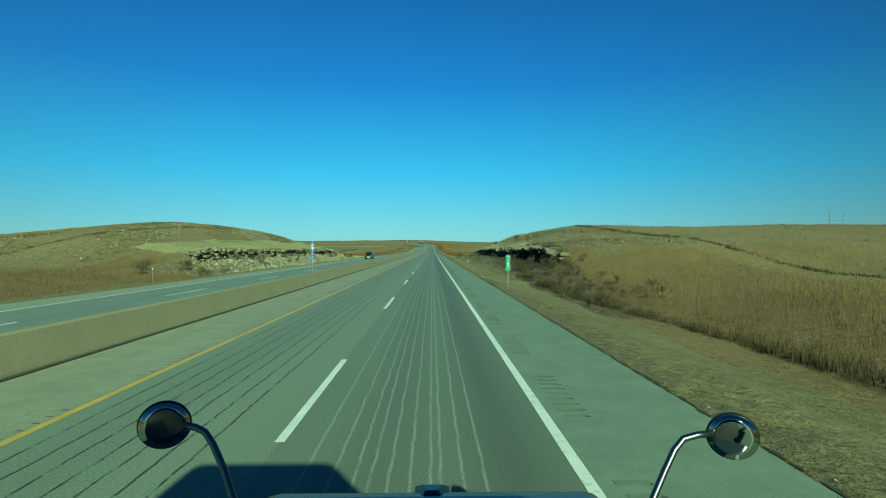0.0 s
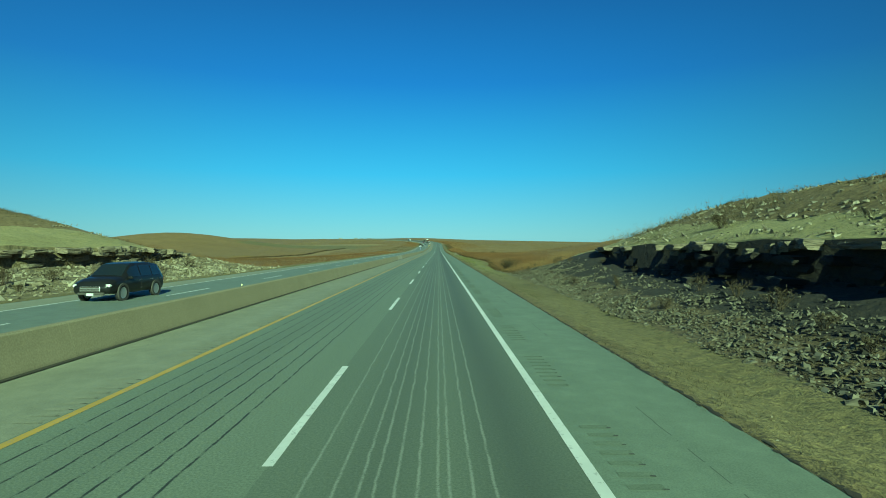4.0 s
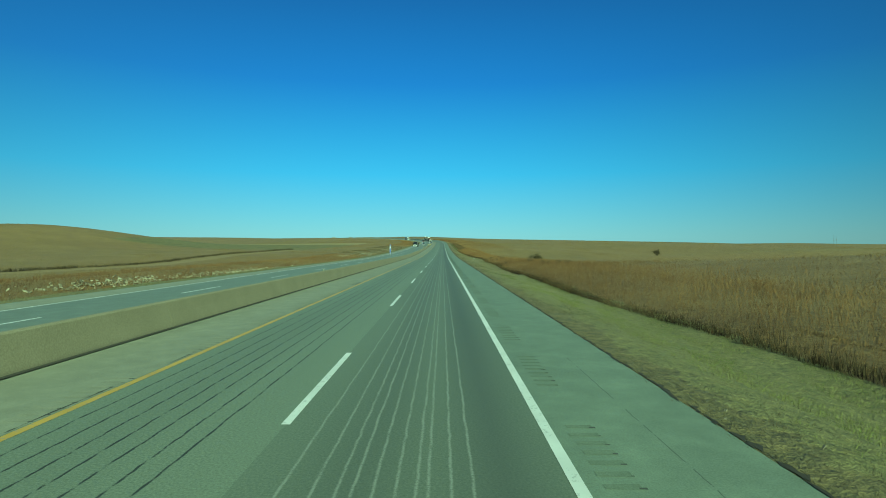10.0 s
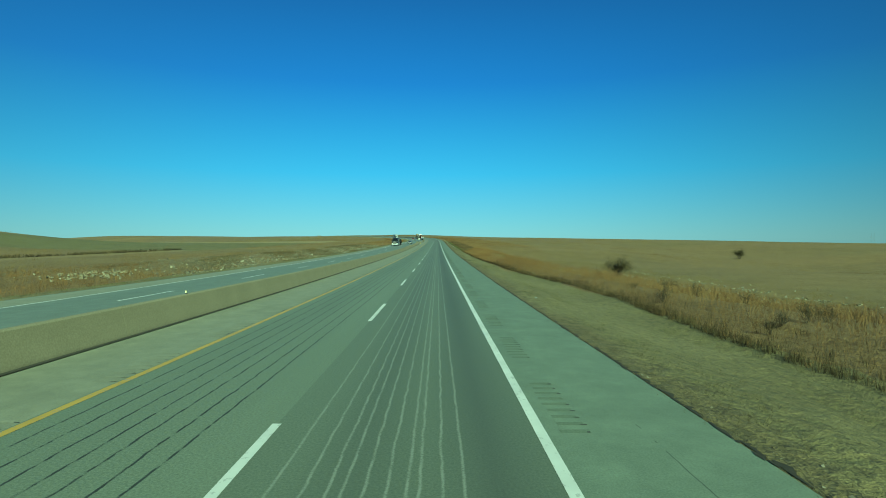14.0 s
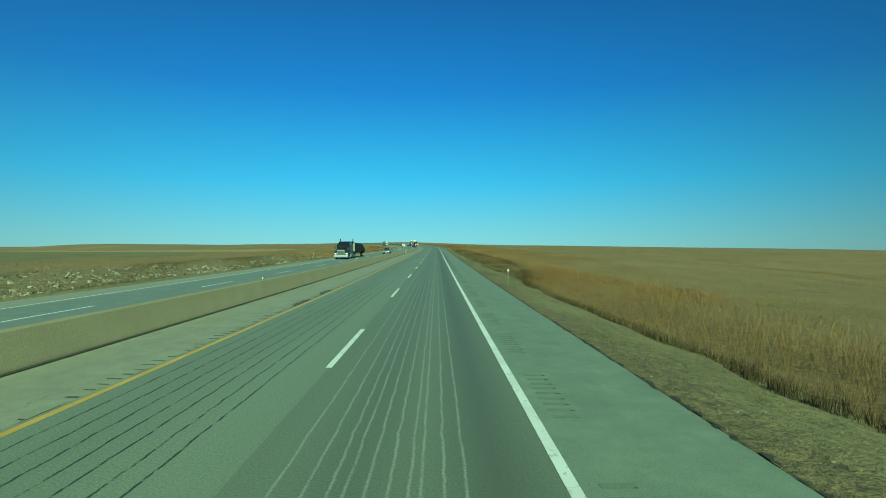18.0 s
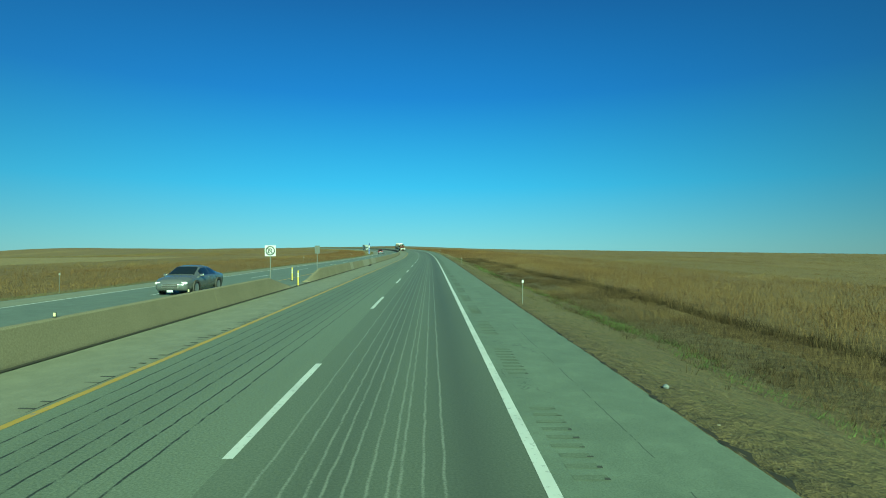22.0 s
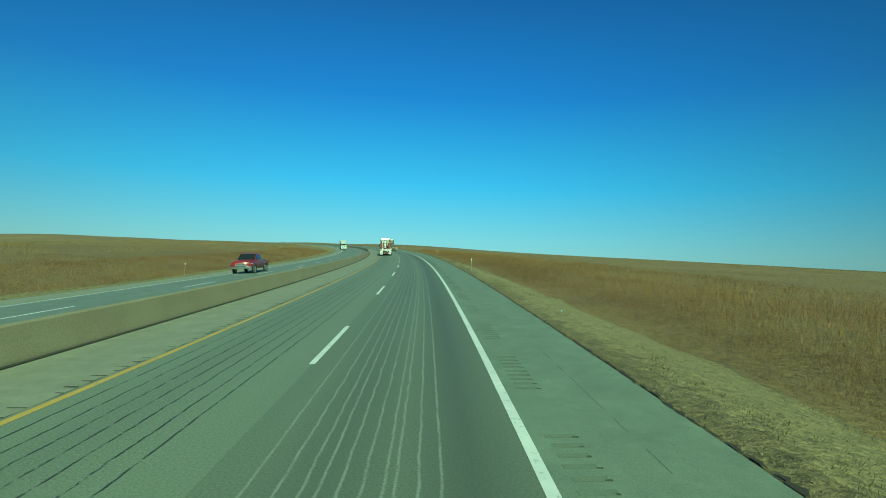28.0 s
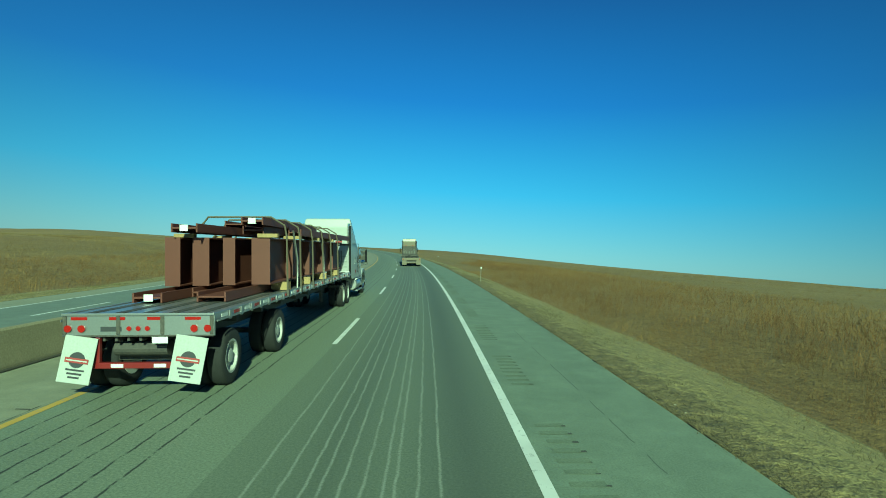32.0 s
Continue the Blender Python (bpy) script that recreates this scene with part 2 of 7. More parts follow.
def ground_material():
    m = Mat("prairie_ground", 0.95)
    uv, u, s = road_uv(m)
    v = m.coords("Object")
    mpb = m.n("Mapping")
    mpb.inputs["Scale"].default_value = (0.35, 1, 1)
    m.link(v, mpb.inputs[0])
    big = m.noise(mpb.outputs[0], 0.02, 6)
    mid = m.noise(v, 0.12, 5, 0.65)
    fine = m.noise(v, 2.5, 4, 0.7)
    prairie = m.ramp(big, [(0.28, (0.118, 0.064, 0.017)), (0.40, (0.205, 0.122, 0.034)), (0.50, (0.130, 0.096, 0.028)), (0.58, (0.250, 0.176, 0.062)), (0.66, (0.092, 0.092, 0.026)), (0.8, (0.215, 0.150, 0.052))])
    prairie = m.mix(0.55, prairie, m.ramp(mid, [(0.32, (0.058, 0.036, 0.014)), (0.44, (0.130, 0.080, 0.026)), (0.56, (0.195, 0.132, 0.046)), (0.7, (0.29, 0.215, 0.088))]))
    verge = m.ramp(mid, [(0.3, (0.090, 0.087, 0.035)), (0.5, (0.150, 0.141, 0.060)), (0.7, (0.204, 0.187, 0.086))])
    edge = m.math("ADD", u, m.math("MULTIPLY", m.math("SUBTRACT", mid, 0.5), 3.0))
    wide = m.math("ADD", m.math("MULTIPLY", m.math("GREATER_THAN", s, 215.0), m.math("LESS_THAN", s, 450.0)), m.math("MULTIPLY", m.math("MULTIPLY", m.math("GREATER_THAN", s, 620.0), m.math("LESS_THAN", s, 750.0)), 1.3))
    is_verge = m.math("MULTIPLY", m.math("GREATER_THAN", edge, -24.0), m.math("LESS_THAN", edge, m.math("MULTIPLY_ADD", wide, 2.6, 8.8)))
    lush = m.math("MULTIPLY", m.math("GREATER_THAN", m.math("ADD", s, m.math("MULTIPLY", mid, 60.0)), 195.0), m.math("LESS_THAN", m.math("ADD", s, m.math("MULTIPLY", mid, 60.0)), 370.0))
    verge = m.mix(m.math("MULTIPLY", lush, 0.6), verge, (0.155, 0.175, 0.060))
    # bleached straw towards the end of the bend
    straw = m.math("MULTIPLY", m.math("GREATER_THAN", m.math("ADD", s, m.math("MULTIPLY", mid, 60.0)), 785.0), m.math("LESS_THAN", edge, 8.6))
    verge = m.mix(m.math("MULTIPLY", straw, 0.75), verge, (0.27, 0.24, 0.105))
    fringe = m.math("MULTIPLY", m.math("LESS_THAN", m.math("ADD", u, m.math("ADD", m.math("MULTIPLY", m.math("SUBTRACT", fine, 0.5), 2.2), m.math("MULTIPLY", m.math("SUBTRACT", mid, 0.5), 2.6))), 4.95), m.math("GREATER_THAN", u, 0.0))
    verge = m.mix(m.math("MULTIPLY", fringe, 0.6), verge, (0.088, 0.072, 0.036))
    # rough browner verge along the bend
    worn = m.math("MULTIPLY", m.math("MULTIPLY", m.math("GREATER_THAN", m.math("ADD", s, m.math("MULTIPLY", mid, 50.0)), 560.0), m.math("LESS_THAN", m.math("ADD", s, m.math("MULTIPLY", mid, 50.0)), 728.0)), m.math("GREATER_THAN", u, 0.0))
    verge = m.mix(m.math("MULTIPLY", worn, m.math("MULTIPLY_ADD", m.math("GREATER_THAN", fine, 0.5), 0.35, 0.3)), verge, (0.080, 0.066, 0.034))
    # brown weedy ditch along the bend
    ditch = m.math("MULTIPLY", m.math("MULTIPLY", m.math("GREATER_THAN", m.math("ADD", edge, fine), 8.2), m.math("LESS_THAN", edge, 12.0)),
                   m.math("MULTIPLY", m.math("GREATER_THAN", s, 535.0), m.math("LESS_THAN", m.math("ADD", s, m.math("MULTIPLY", mid, 30.0)), 765.0)))
    # a pale mown strip along the pasture's fence, and a green sown field behind it
    off = m.math("ADD", m.math("ADD", u, m.math("MULTIPLY", m.math("SUBTRACT", big, 0.5), 3.0)), 72.0)
    track = m.math("MULTIPLY", m.math("LESS_THAN", m.math("ABSOLUTE", off), m.math("MULTIPLY_ADD", fine, 2.4, 2.2)),
                   m.math("MULTIPLY", m.math("GREATER_THAN", s, 190.0), m.math("LESS_THAN", s, 540.0)))
    prairie = m.mix(m.math("MULTIPLY", track, 0.75), prairie, (0.34, 0.26, 0.13))
    strip = m.math("MULTIPLY", m.math("LESS_THAN", m.math("ADD", s, m.math("MULTIPLY", mid, 10.0)), 118.0),
                   m.math("MAXIMUM", m.math("LESS_THAN", m.math("ABSOLUTE", m.math("SUBTRACT", u, 29.6)), 1.5), m.math("LESS_THAN", m.math("ABSOLUTE", m.math("ADD", u, 48.3)), 1.6)))
    prairie = m.mix(m.math("MULTIPLY", strip, 0.6), prairie, (0.24, 0.20, 0.085))
    plot = m.math("MULTIPLY", m.math("LESS_THAN", edge, -67.0), m.math("GREATER_THAN", edge, -165.0))
    sown = m.math("MULTIPLY", plot, m.math("MULTIPLY", m.math("GREATER_THAN", s, 535.0), m.math("LESS_THAN", s, 690.0)))
    stubble = m.math("MULTIPLY", m.math("MULTIPLY", m.math("LESS_THAN", edge, -67.0), m.math("GREATER_THAN", edge, -230.0)), m.math("MULTIPLY", m.math("GREATER_THAN", s, 690.0), m.math("LESS_THAN", s, 770.0)))
    wide_v = m.coords("Object", (0.5, 1, 1))
    fields = m.noise(wide_v, 0.0065, 3, 0.55)
    prairie = m.mix(0.42, prairie, m.ramp(fields, [(0.34, (0.085, 0.055, 0.020)), (0.46, (0.175, 0.112, 0.038)), (0.55, (0.115, 0.095, 0.032)), (0.66, (0.25, 0.185, 0.075))]))
    away = m.math("GREATER_THAN", m.math("ABSOLUTE", m.math("ADD", u, 8.0)), 48.0)
    for k_, sc_, at_, w_ in ((0, 0.0085, 0.5, 0.0065), (1, 0.0042, 0.54, 0.0032), (2, 0.0042, 0.44, 0.0028)):
        line = m.math("LESS_THAN", m.math("ABSOLUTE", m.math("SUBTRACT", m.noise(wide_v, sc_, 2 + k_ % 2, 0.45), at_)), w_)
        prairie = m.mix(m.math("MULTIPLY", m.math("MULTIPLY", line, away), m.math("MINIMUM", m.math("MAXIMUM", m.math("MULTIPLY_ADD", mid, 5.0, -2.45), 0.0), 0.55)), prairie, (0.036, 0.027, 0.013))
    prairie = m.mix(m.math("MULTIPLY", sown, 0.8), prairie, m.ramp(mid, [(0.36, (0.036, 0.052, 0.016)), (0.5, (0.088, 0.112, 0.034)), (0.7, (0.115, 0.125, 0.042))]))
    prairie = m.mix(m.math("MULTIPLY", stubble, 0.7), prairie, (0.34, 0.27, 0.13))
    wob = m.math("MULTIPLY", m.math("SUBTRACT", mid, 0.5), 10.0)
    rusty = m.math("MULTIPLY", m.math("MULTIPLY", m.math("GREATER_THAN", u, 0.0), m.math("LESS_THAN", m.math("ADD", edge, wob), 95.0)),
                   m.math("MULTIPLY", m.math("GREATER_THAN", m.math("ADD", s, wob), 185.0), m.math("LESS_THAN", m.math("ADD", s, wob), 440.0)))
    prairie = m.mix(m.math("MULTIPLY", rusty, 0.6), prairie, m.ramp(mid, [(0.35, (0.090, 0.052, 0.022)), (0.55, (0.165, 0.100, 0.042)), (0.7, (0.22, 0.145, 0.066))]))
    stony = m.math("MULTIPLY", m.math("MULTIPLY", m.math("LESS_THAN", u, -20.5), m.math("GREATER_THAN", m.math("ADD", edge, wob), -42.0)),
                   m.math("MULTIPLY", m.math("GREATER_THAN", m.math("ADD", s, wob), 436.0), m.math("LESS_THAN", m.math("ADD", s, wob), 628.0)))
    base = m.mix(is_verge, prairie, verge)
    base = m.mix(m.math("MULTIPLY", stony, 0.75), base, m.ramp(fine, [(0.34, (0.052, 0.044, 0.022)), (0.5, (0.145, 0.128, 0.066)), (0.68, (0.29, 0.265, 0.155))]))
    base = m.mix(m.math("MULTIPLY", ditch, 0.7), base, (0.080, 0.060, 0.027))
    rough_u = m.math("ADD", u, m.math("MULTIPLY", m.math("SUBTRACT", fine, 0.5), 1.6))
    weedy = m.math("MULTIPLY", m.math("MULTIPLY", m.math("GREATER_THAN", rough_u, 8.9), m.math("LESS_THAN", m.math("ADD", rough_u, m.math("MULTIPLY", wob, 0.2)), m.math("MULTIPLY_ADD", s, 0.12, 8.2))),
                   m.math("MULTIPLY", m.math("GREATER_THAN", m.math("ADD", s, wob), 27.0), m.math("LESS_THAN", m.math("ADD", s, wob), 72.0)))
    base = m.mix(m.math("MULTIPLY", weedy, 0.85), base, m.ramp(fine, [(0.32, (0.020, 0.014, 0.010)), (0.55, (0.062, 0.046, 0.028)), (0.72, (0.17, 0.145, 0.095))]))
    # bare earth and stone of the cutting, with a mown bench above each ledge
    in_cut = m.math("MULTIPLY", m.math("GREATER_THAN", m.math("ADD", s, wob), 56.0), m.math("LESS_THAN", m.math("ADD", s, wob), 178.0))
    stony_r = m.math("MULTIPLY", m.math("GREATER_THAN", rough_u, 7.5), m.math("LESS_THAN", u, 14.0))
    shaded_shale = m.math("MULTIPLY", m.math("GREATER_THAN", m.math("ADD", rough_u, m.math("MULTIPLY", wob, 0.25)), 9.9), m.math("LESS_THAN", u, 14.0))
    stony_l = m.math("MULTIPLY", m.math("LESS_THAN", rough_u, -21.3), m.math("GREATER_THAN", u, -32.6))
    bench = m.math("MAXIMUM", m.math("MULTIPLY", m.math("GREATER_THAN", u, 14.0), m.math("LESS_THAN", edge, 18.6)),
                   m.math("MULTIPLY", m.math("LESS_THAN", u, -32.6), m.math("GREATER_THAN", edge, -41.0)))
    upper = m.math("MAXIMUM", m.math("MULTIPLY", m.math("GREATER_THAN", u, 17.6), m.math("LESS_THAN", edge, 60.0)), m.math("MULTIPLY", m.math("LESS_THAN", u, -38.0), m.math("GREATER_THAN", edge, -80.0)))
    base = m.mix(m.math("MULTIPLY", m.math("MULTIPLY", in_cut, upper), 0.6), base, m.ramp(fine, [(0.35, (0.085, 0.068, 0.030)), (0.65, (0.27, 0.235, 0.125))]))
    # sunlit left talus is coloured paler, the shaded right talus darker
    base = m.mix(m.math("MULTIPLY", in_cut, stony_l), base, m.ramp(fine, [(0.3, (0.085, 0.078, 0.036)), (0.7, (0.27, 0.245, 0.145))]))
    base = m.mix(m.math("MULTIPLY", in_cut, stony_r), base, m.ramp(fine, [(0.3, (0.040, 0.032, 0.018)), (0.7, (0.115, 0.098, 0.062))]))
    bench = m.math("MULTIPLY", bench, m.math("GREATER_THAN", m.math("ADD", s, wob), 72.0))
    base = m.mix(m.math("MULTIPLY", in_cut, bench), base, m.ramp(mid, [(0.3, (0.25, 0.245, 0.10)), (0.6, (0.38, 0.37, 0.18)), (0.75, (0.31, 0.25, 0.115))]))
    base = m.mix(0.4, base, m.ramp(fine, [(0.3, (0.05, 0.038, 0.012)), (0.7, (0.26, 0.19, 0.07))]))
    # crumbling shale under the ledge, coloured near black for the ledge's shade
    base = m.mix(m.math("MULTIPLY", m.math("MULTIPLY", in_cut, shaded_shale), 0.95), base, m.ramp(fine, [(0.3, (0.010, 0.009, 0.007)), (0.7, (0.034, 0.029, 0.020))]))
    mg = m.n("Mapping")
    mg.inputs["Scale"].default_value = (1.0, 0.35, 1)
    m.link(v, mg.inputs[0])
    grain = m.noise(mg.outputs[0], 22.0, 4, 0.8)
    base = m.mix(0.55, base, m.ramp(grain, [(0.34, (0.22, 0.20, 0.18)), (0.66, (1.0, 1.0, 1.0))]), "MULTIPLY")
    base = m.mix(1.0, base, (1.28, 1.24, 1.22), "MULTIPLY")
    # clumps a hand to a foot across
    clump = m.noise(m.coords("Object", (1.0, 0.7, 1)), 5.5, 3, 0.75)
    base = m.mix(0.8, base, m.ramp(clump, [(0.30, (0.38, 0.36, 0.34)), (0.48, (0.95, 0.95, 0.95)), (0.70, (1.22, 1.22, 1.2))]), "MULTIPLY")
    m.color(base)
    m.bump(m.math("ADD", m.math("ADD", fine, m.math("MULTIPLY", clump, 0.8)), m.math("MULTIPLY", grain, 0.5)), 0.8, 0.12)
    return m.m


M_GROUND = ground_material()


# ---------- building helpers ----------
def from_arrays(name, verts, faces, mat, parent=None, uv=None, smooth=False):
    me = bpy.data.meshes.new(name)
    me.from_pydata([tuple(v) for v in np.asarray(verts, float).tolist()], [], [tuple(f) for f in faces])
    if uv is not None:
        lay = me.uv_layers.new(name="UVMap")
        idx = np.empty(len(me.loops), np.int32)
        me.loops.foreach_get("vertex_index", idx)
        lay.data.foreach_set("uv", np.asarray(uv, np.float32)[idx].ravel())
    if smooth:
        me.polygons.foreach_set("use_smooth", np.ones(len(me.polygons), bool))
    if mat is not None:
        for one in (mat if isinstance(mat, (list, tuple)) else [mat]):
            me.materials.append(one)
    me.update()
    ob = new(name, me)
    if parent is not None:
        ob.parent = parent
    return ob


def tri_mesh(name, verts, tris, mat, parent=None, uv=None):
    """a large mesh of triangles, straight from arrays"""
    verts, tris = np.asarray(verts, np.float32), np.asarray(tris, np.int32)
    me = bpy.data.meshes.new(name)
    me.vertices.add(len(verts))
    me.vertices.foreach_set("co", verts.ravel())
    me.loops.add(tris.size)
    me.loops.foreach_set("vertex_index", tris.ravel())
    me.polygons.add(len(tris))
    me.polygons.foreach_set("loop_start", np.arange(0, tris.size, 3, dtype=np.int32))
    me.polygons.foreach_set("loop_total", np.full(len(tris), 3, np.int32))
    me.update(calc_edges=True)
    me.shade_flat()
    me.materials.append(mat)
    ob = new(name, me)
    if parent is not None:
        ob.parent = parent
    return ob


def grid_faces(n, k):
    a = np.arange((n - 1) * k).reshape(n - 1, k)[:, :-1].ravel()
    return np.stack([a, a + 1, a + k + 1, a + k], -1).tolist()


def ribbon(name, s, us, hs, mat, parent=None, smooth=False):
    """a lengthwise strip with the given cross-section"""
    s = np.asarray(s, float)
    us, hs = np.asarray(us, float), np.asarray(hs, float)
    S, U = np.meshgrid(s, us, indexing="ij")
    H = np.broadcast_to(hs, S.shape)
    v = place(S, U, H).reshape(-1, 3)
    uv = np.stack([U.ravel(), S.ravel()], -1)
    return from_arrays(name, v, grid_faces(len(s), len(us)), mat, parent, uv, smooth)


def empty(name, m=None, parent=None):
    ob = new(name)
    ob.empty_display_size = 0.2
    if parent is not None:
        ob.parent = parent
    if m is not None:
        ob.matrix_basis = m
    return ob


# ---------- the lie of the land ----------
def bump2(s, u, s0, u0, rs, ru, h):
    return h * np.exp(-((s - s0) / rs) ** 2 - ((u - u0) / ru) ** 2)


def smooth01(x, a, b):
    f = np.clip((x - a) / (b - a), 0, 1)
    return f * f * (3 - 2 * f)


def waves(s, u):
    """gentle rolling of the prairie"""
    return (np.sin(s / 173 + 1.3 + u / 410) * 1.0 + np.sin(u / 131 - s / 390 + 0.4) * 0.9 + np.sin((s + u) / 83 + 2.0) * 0.35
            + np.sin(s / 61 - u / 47) * 0.2)


def cut_right(s):
    """how far the cutting is carved, right side"""
    return smooth01(s, 38, 68) * (1 - smooth01(s, 148, 190))


def cut_left(s):
    return smooth01(s, 54, 80) * (1 - smooth01(s, 162, 194))


LEDGE_R, LEDGE_L = 13.9, -32.5


def land(s, u):
    """height of the ground over the road's own surface"""
    s, u = np.asarray(s, float), np.asarray(u, float)
    right = u > -8.5
    e = np.where(right, u - 4.2, -19.6 - u)          # distance out from the paved edge
    out = np.clip(e, 0, None)
    # verge falling to a shallow ditch, then the open prairie
    ditch = np.where(right, 0.95, 0.45)
    h = -0.03 - ditch * smooth01(out, 0.3, 5.5) + 0.55 * smooth01(out, 5.5, 13.0)
    far = smooth01(out, 20, 160)
    h = h + waves(s, u) * (0.22 * smooth01(out, 6, 30) + 0.55 * far + 2.6 * smooth01(out, 250, 1400))
    # hills either side of the cutting
    rise = smooth01(out, 6, 45)
    h = h + rise * np.where(right, bump2(s, u, 112, 60, 48, 60, 5.6) + bump2(s, u, 268, 84, 80, 42, 7.6) + bump2(s, u, 90, 210, 150, 120, 7.5),
                            bump2(s, u, 146, -66, 50, 42, 8.6) + bump2(s, u, 70, -150, 90, 80, 3.0))
    h = h + bump2(s, u, 555, -226, 80, 72, 14) + bump2(s, u, 900, -640, 300, 260, 9) + bump2(s, u, 1500, -520, 200, 260, 9)
    h = h + bump2(s, u, 2500, 100, 400, 500, 6) + bump2(s, u, 2600, -600, 600, 500, 9) + bump2(s, u, 1330, 110, 130, 90, 4) - bump2(s, u, 655, 160, 100, 80, 6.5)
    # creek that drops away on the right, past the cutting
    h = h - np.where(right, 1, 0) * smooth01(s, 370, 460) * (1 - smooth01(s, 560, 660)) * smooth01(out, 7.5, 30) * 4.6
    # the pasture lies lower than the road on the left, past the cutting
    h = h - np.where(right, 0, 1) * smooth01(s, 195, 270) * (1 - smooth01(s, 400, 470)) * smooth01(out, 5, 40) * 1.5
    # the land falls off to the east and the west
    h = h - np.where(right, 27 * smooth01(np.abs(u), 80, 1200), 15 * smooth01(np.abs(u), 100, 1500)) * smooth01(s, 260, 700)
    # lower ground inside the bend
    h = h - np.where(right, 0, 1) * 18 * smooth01(-u, 40, 420) * smooth01(s, 690, 1050)
    # the rock cutting itself: rubble, a shale slope, the ledge, a bench, the bare slope over it
    cr = np.interp(out, [0, 0.6, 2.4, 3.3, 6.2, 9.0, 9.6, 9.8, 13.2, 19.0, 27.0, 40.0, 60.0],
                   [-0.03, -0.12, -0.42, -0.32, 0.35, 1.0, 1.15, 2.72, 3.6, 5.7, 7.0, 7.6, 7.8])
    cl = np.interp(out, [0, 0.6, 1.4, 7.0, 12.6, 12.8, 13.0, 16.0, 19.5, 26.0, 34.0, 46.0, 60.0],
                   [-0.03, -0.1, -0.15, 0.25, 0.78, 0.9, 2.6, 3.05, 3.7, 5.4, 7.2, 8.6, 8.6])
    # past the ends of the ledges the cut banks are plain slopes
    soft_r = np.interp(out, [0, 0.6, 2.4, 3.3, 10.5, 13.0, 19.0, 27.0, 40.0, 60.0], [-0.03, -0.12, -0.42, -0.3, 2.6, 3.5, 5.7, 7.0, 7.6, 7.8])
    soft_l = np.interp(out, [0, 0.6, 1.6, 2.4, 13.0, 16.0, 20.0, 30.0, 44.0, 60.0], [-0.03, -0.1, -0.25, -0.2, 2.3, 3.0, 4.0, 6.4, 8.4, 8.6])
    k_r = np.maximum(smooth01(s, 143, 156), 1 - smooth01(s, 52, 62))
    k_l = np.maximum(smooth01(s, 166, 178), 1 - smooth01(s, 60, 68))
    cr = cr * (1 - k_r) + soft_r * k_r
    cl = cl * (1 - k_l) + soft_l * k_l
    grow = 0.3 + 0.82 * smooth01(s, 62, 118)
    cr = np.where(cr > 2.7, 2.7 + (cr - 2.7) * grow, cr)
    cl = np.where(cl > 2.6, 2.6 + (cl - 2.6) * (grow + 0.1), cl)
    near = 1 - smooth01(out, 28, 58)
    k = np.where(right, cut_right(s), cut_left(s)) * near
    rough = (np.sin(s * 0.9 + u * 1.7) + np.sin(s * 2.3 - u)) * 0.07 * smooth01(out, 3, 6)
    h = h * (1 - k) + (np.where(right, cr, cl) + rough) * k
    flat = (u > -19.6) & (u < 4.2)
    return np.where(flat, -0.3, h)


# ---------- ground ----------
gs = np.concatenate([np.arange(-110, 1060, 3.0), np.arange(1060, 1700, 8.0), np.geomspace(1700, 4150, 60)])
gu_r = np.concatenate([[4.0, 4.2, 4.35], np.arange(4.8, 11.2, 0.8), [11.7, 12.6, 13.4, 13.8, 14.0, 14.4], np.arange(15.0, 30, 0.9), np.arange(30, 80, 3.0), np.geomspace(80, 4200, 60)])
gu_l = np.concatenate([[19.4, 19.6, 19.75], np.arange(20.4, 32.0, 0.9), [32.2, 32.4, 32.6, 32.9], np.arange(33.6, 50, 0.9), np.arange(51, 100, 3.0), np.geomspace(100, 4200, 60)])
gu = np.concatenate([-gu_l[::-1], [-14.0, -9.0, -8.0, -2.0], gu_r])
GS, GU = np.meshgrid(gs, gu, indexing="ij")
GH = land(GS, GU)
jit = np.random.default_rng(3).normal(0, 1, GS.shape) * 0.05 * ((GU > 4.9) | (GU < -20.5)) * (np.abs(GU) < 100)
gv = place(GS, GU, GH + jit).reshape(-1, 3)
ground = from_arrays("ground", gv, grid_faces(len(gs), len(gu)), M_GROUND, None, np.stack([GU.ravel(), GS.ravel()], -1), True)
tagged(ground, "rolling autumn prairie of tan and brown grass", "ground", kind="structure")

# ---------- carriageways ----------
rs = np.concatenate([np.arange(-110, 1100, 2.5), np.arange(1100, 2000, 12.0)])
road = ribbon("road", rs, [-5.62, -3.8, -1.94, 0, 1.76], [0, 0, 0, 0, 0], M_LANE)
tagged(road, "grey worn asphalt carriageway with pale lengthwise scars", "road", kind="structure")
shoulder_r = ribbon("shoulder_right", rs, [1.76, 3.0, 4.2, 4.24], [0, -0.01, -0.03, -0.2], M_SH_R)
tagged(shoulder_r, "grey asphalt hard shoulder with fine cracks", "road shoulder", kind="structure")
shoulder_l = ribbon("shoulder_left", rs, [-8.3, -8.12, -5.62], [-0.03, -0.02, 0], M_SH_L)
tagged(shoulder_l, "pale tan concrete inner shoulder beside the barrier", "road shoulder", kind="structure")
road_far = ribbon("road_opposite", rs, [-19.64, -19.6, -17.5, -14.2, -10.8, -8.9], [-0.2, -0.02, 0, 0, 0, -0.02], M_FAR_LANE)
tagged(road_far, "blue-grey asphalt carriageway for oncoming traffic", "road", kind="structure")

LIFT = 0.004
shoulder_far = ribbon("shoulder_opposite", rs, [-19.45, -17.35], [-0.013, 0.003], M_SH_L)
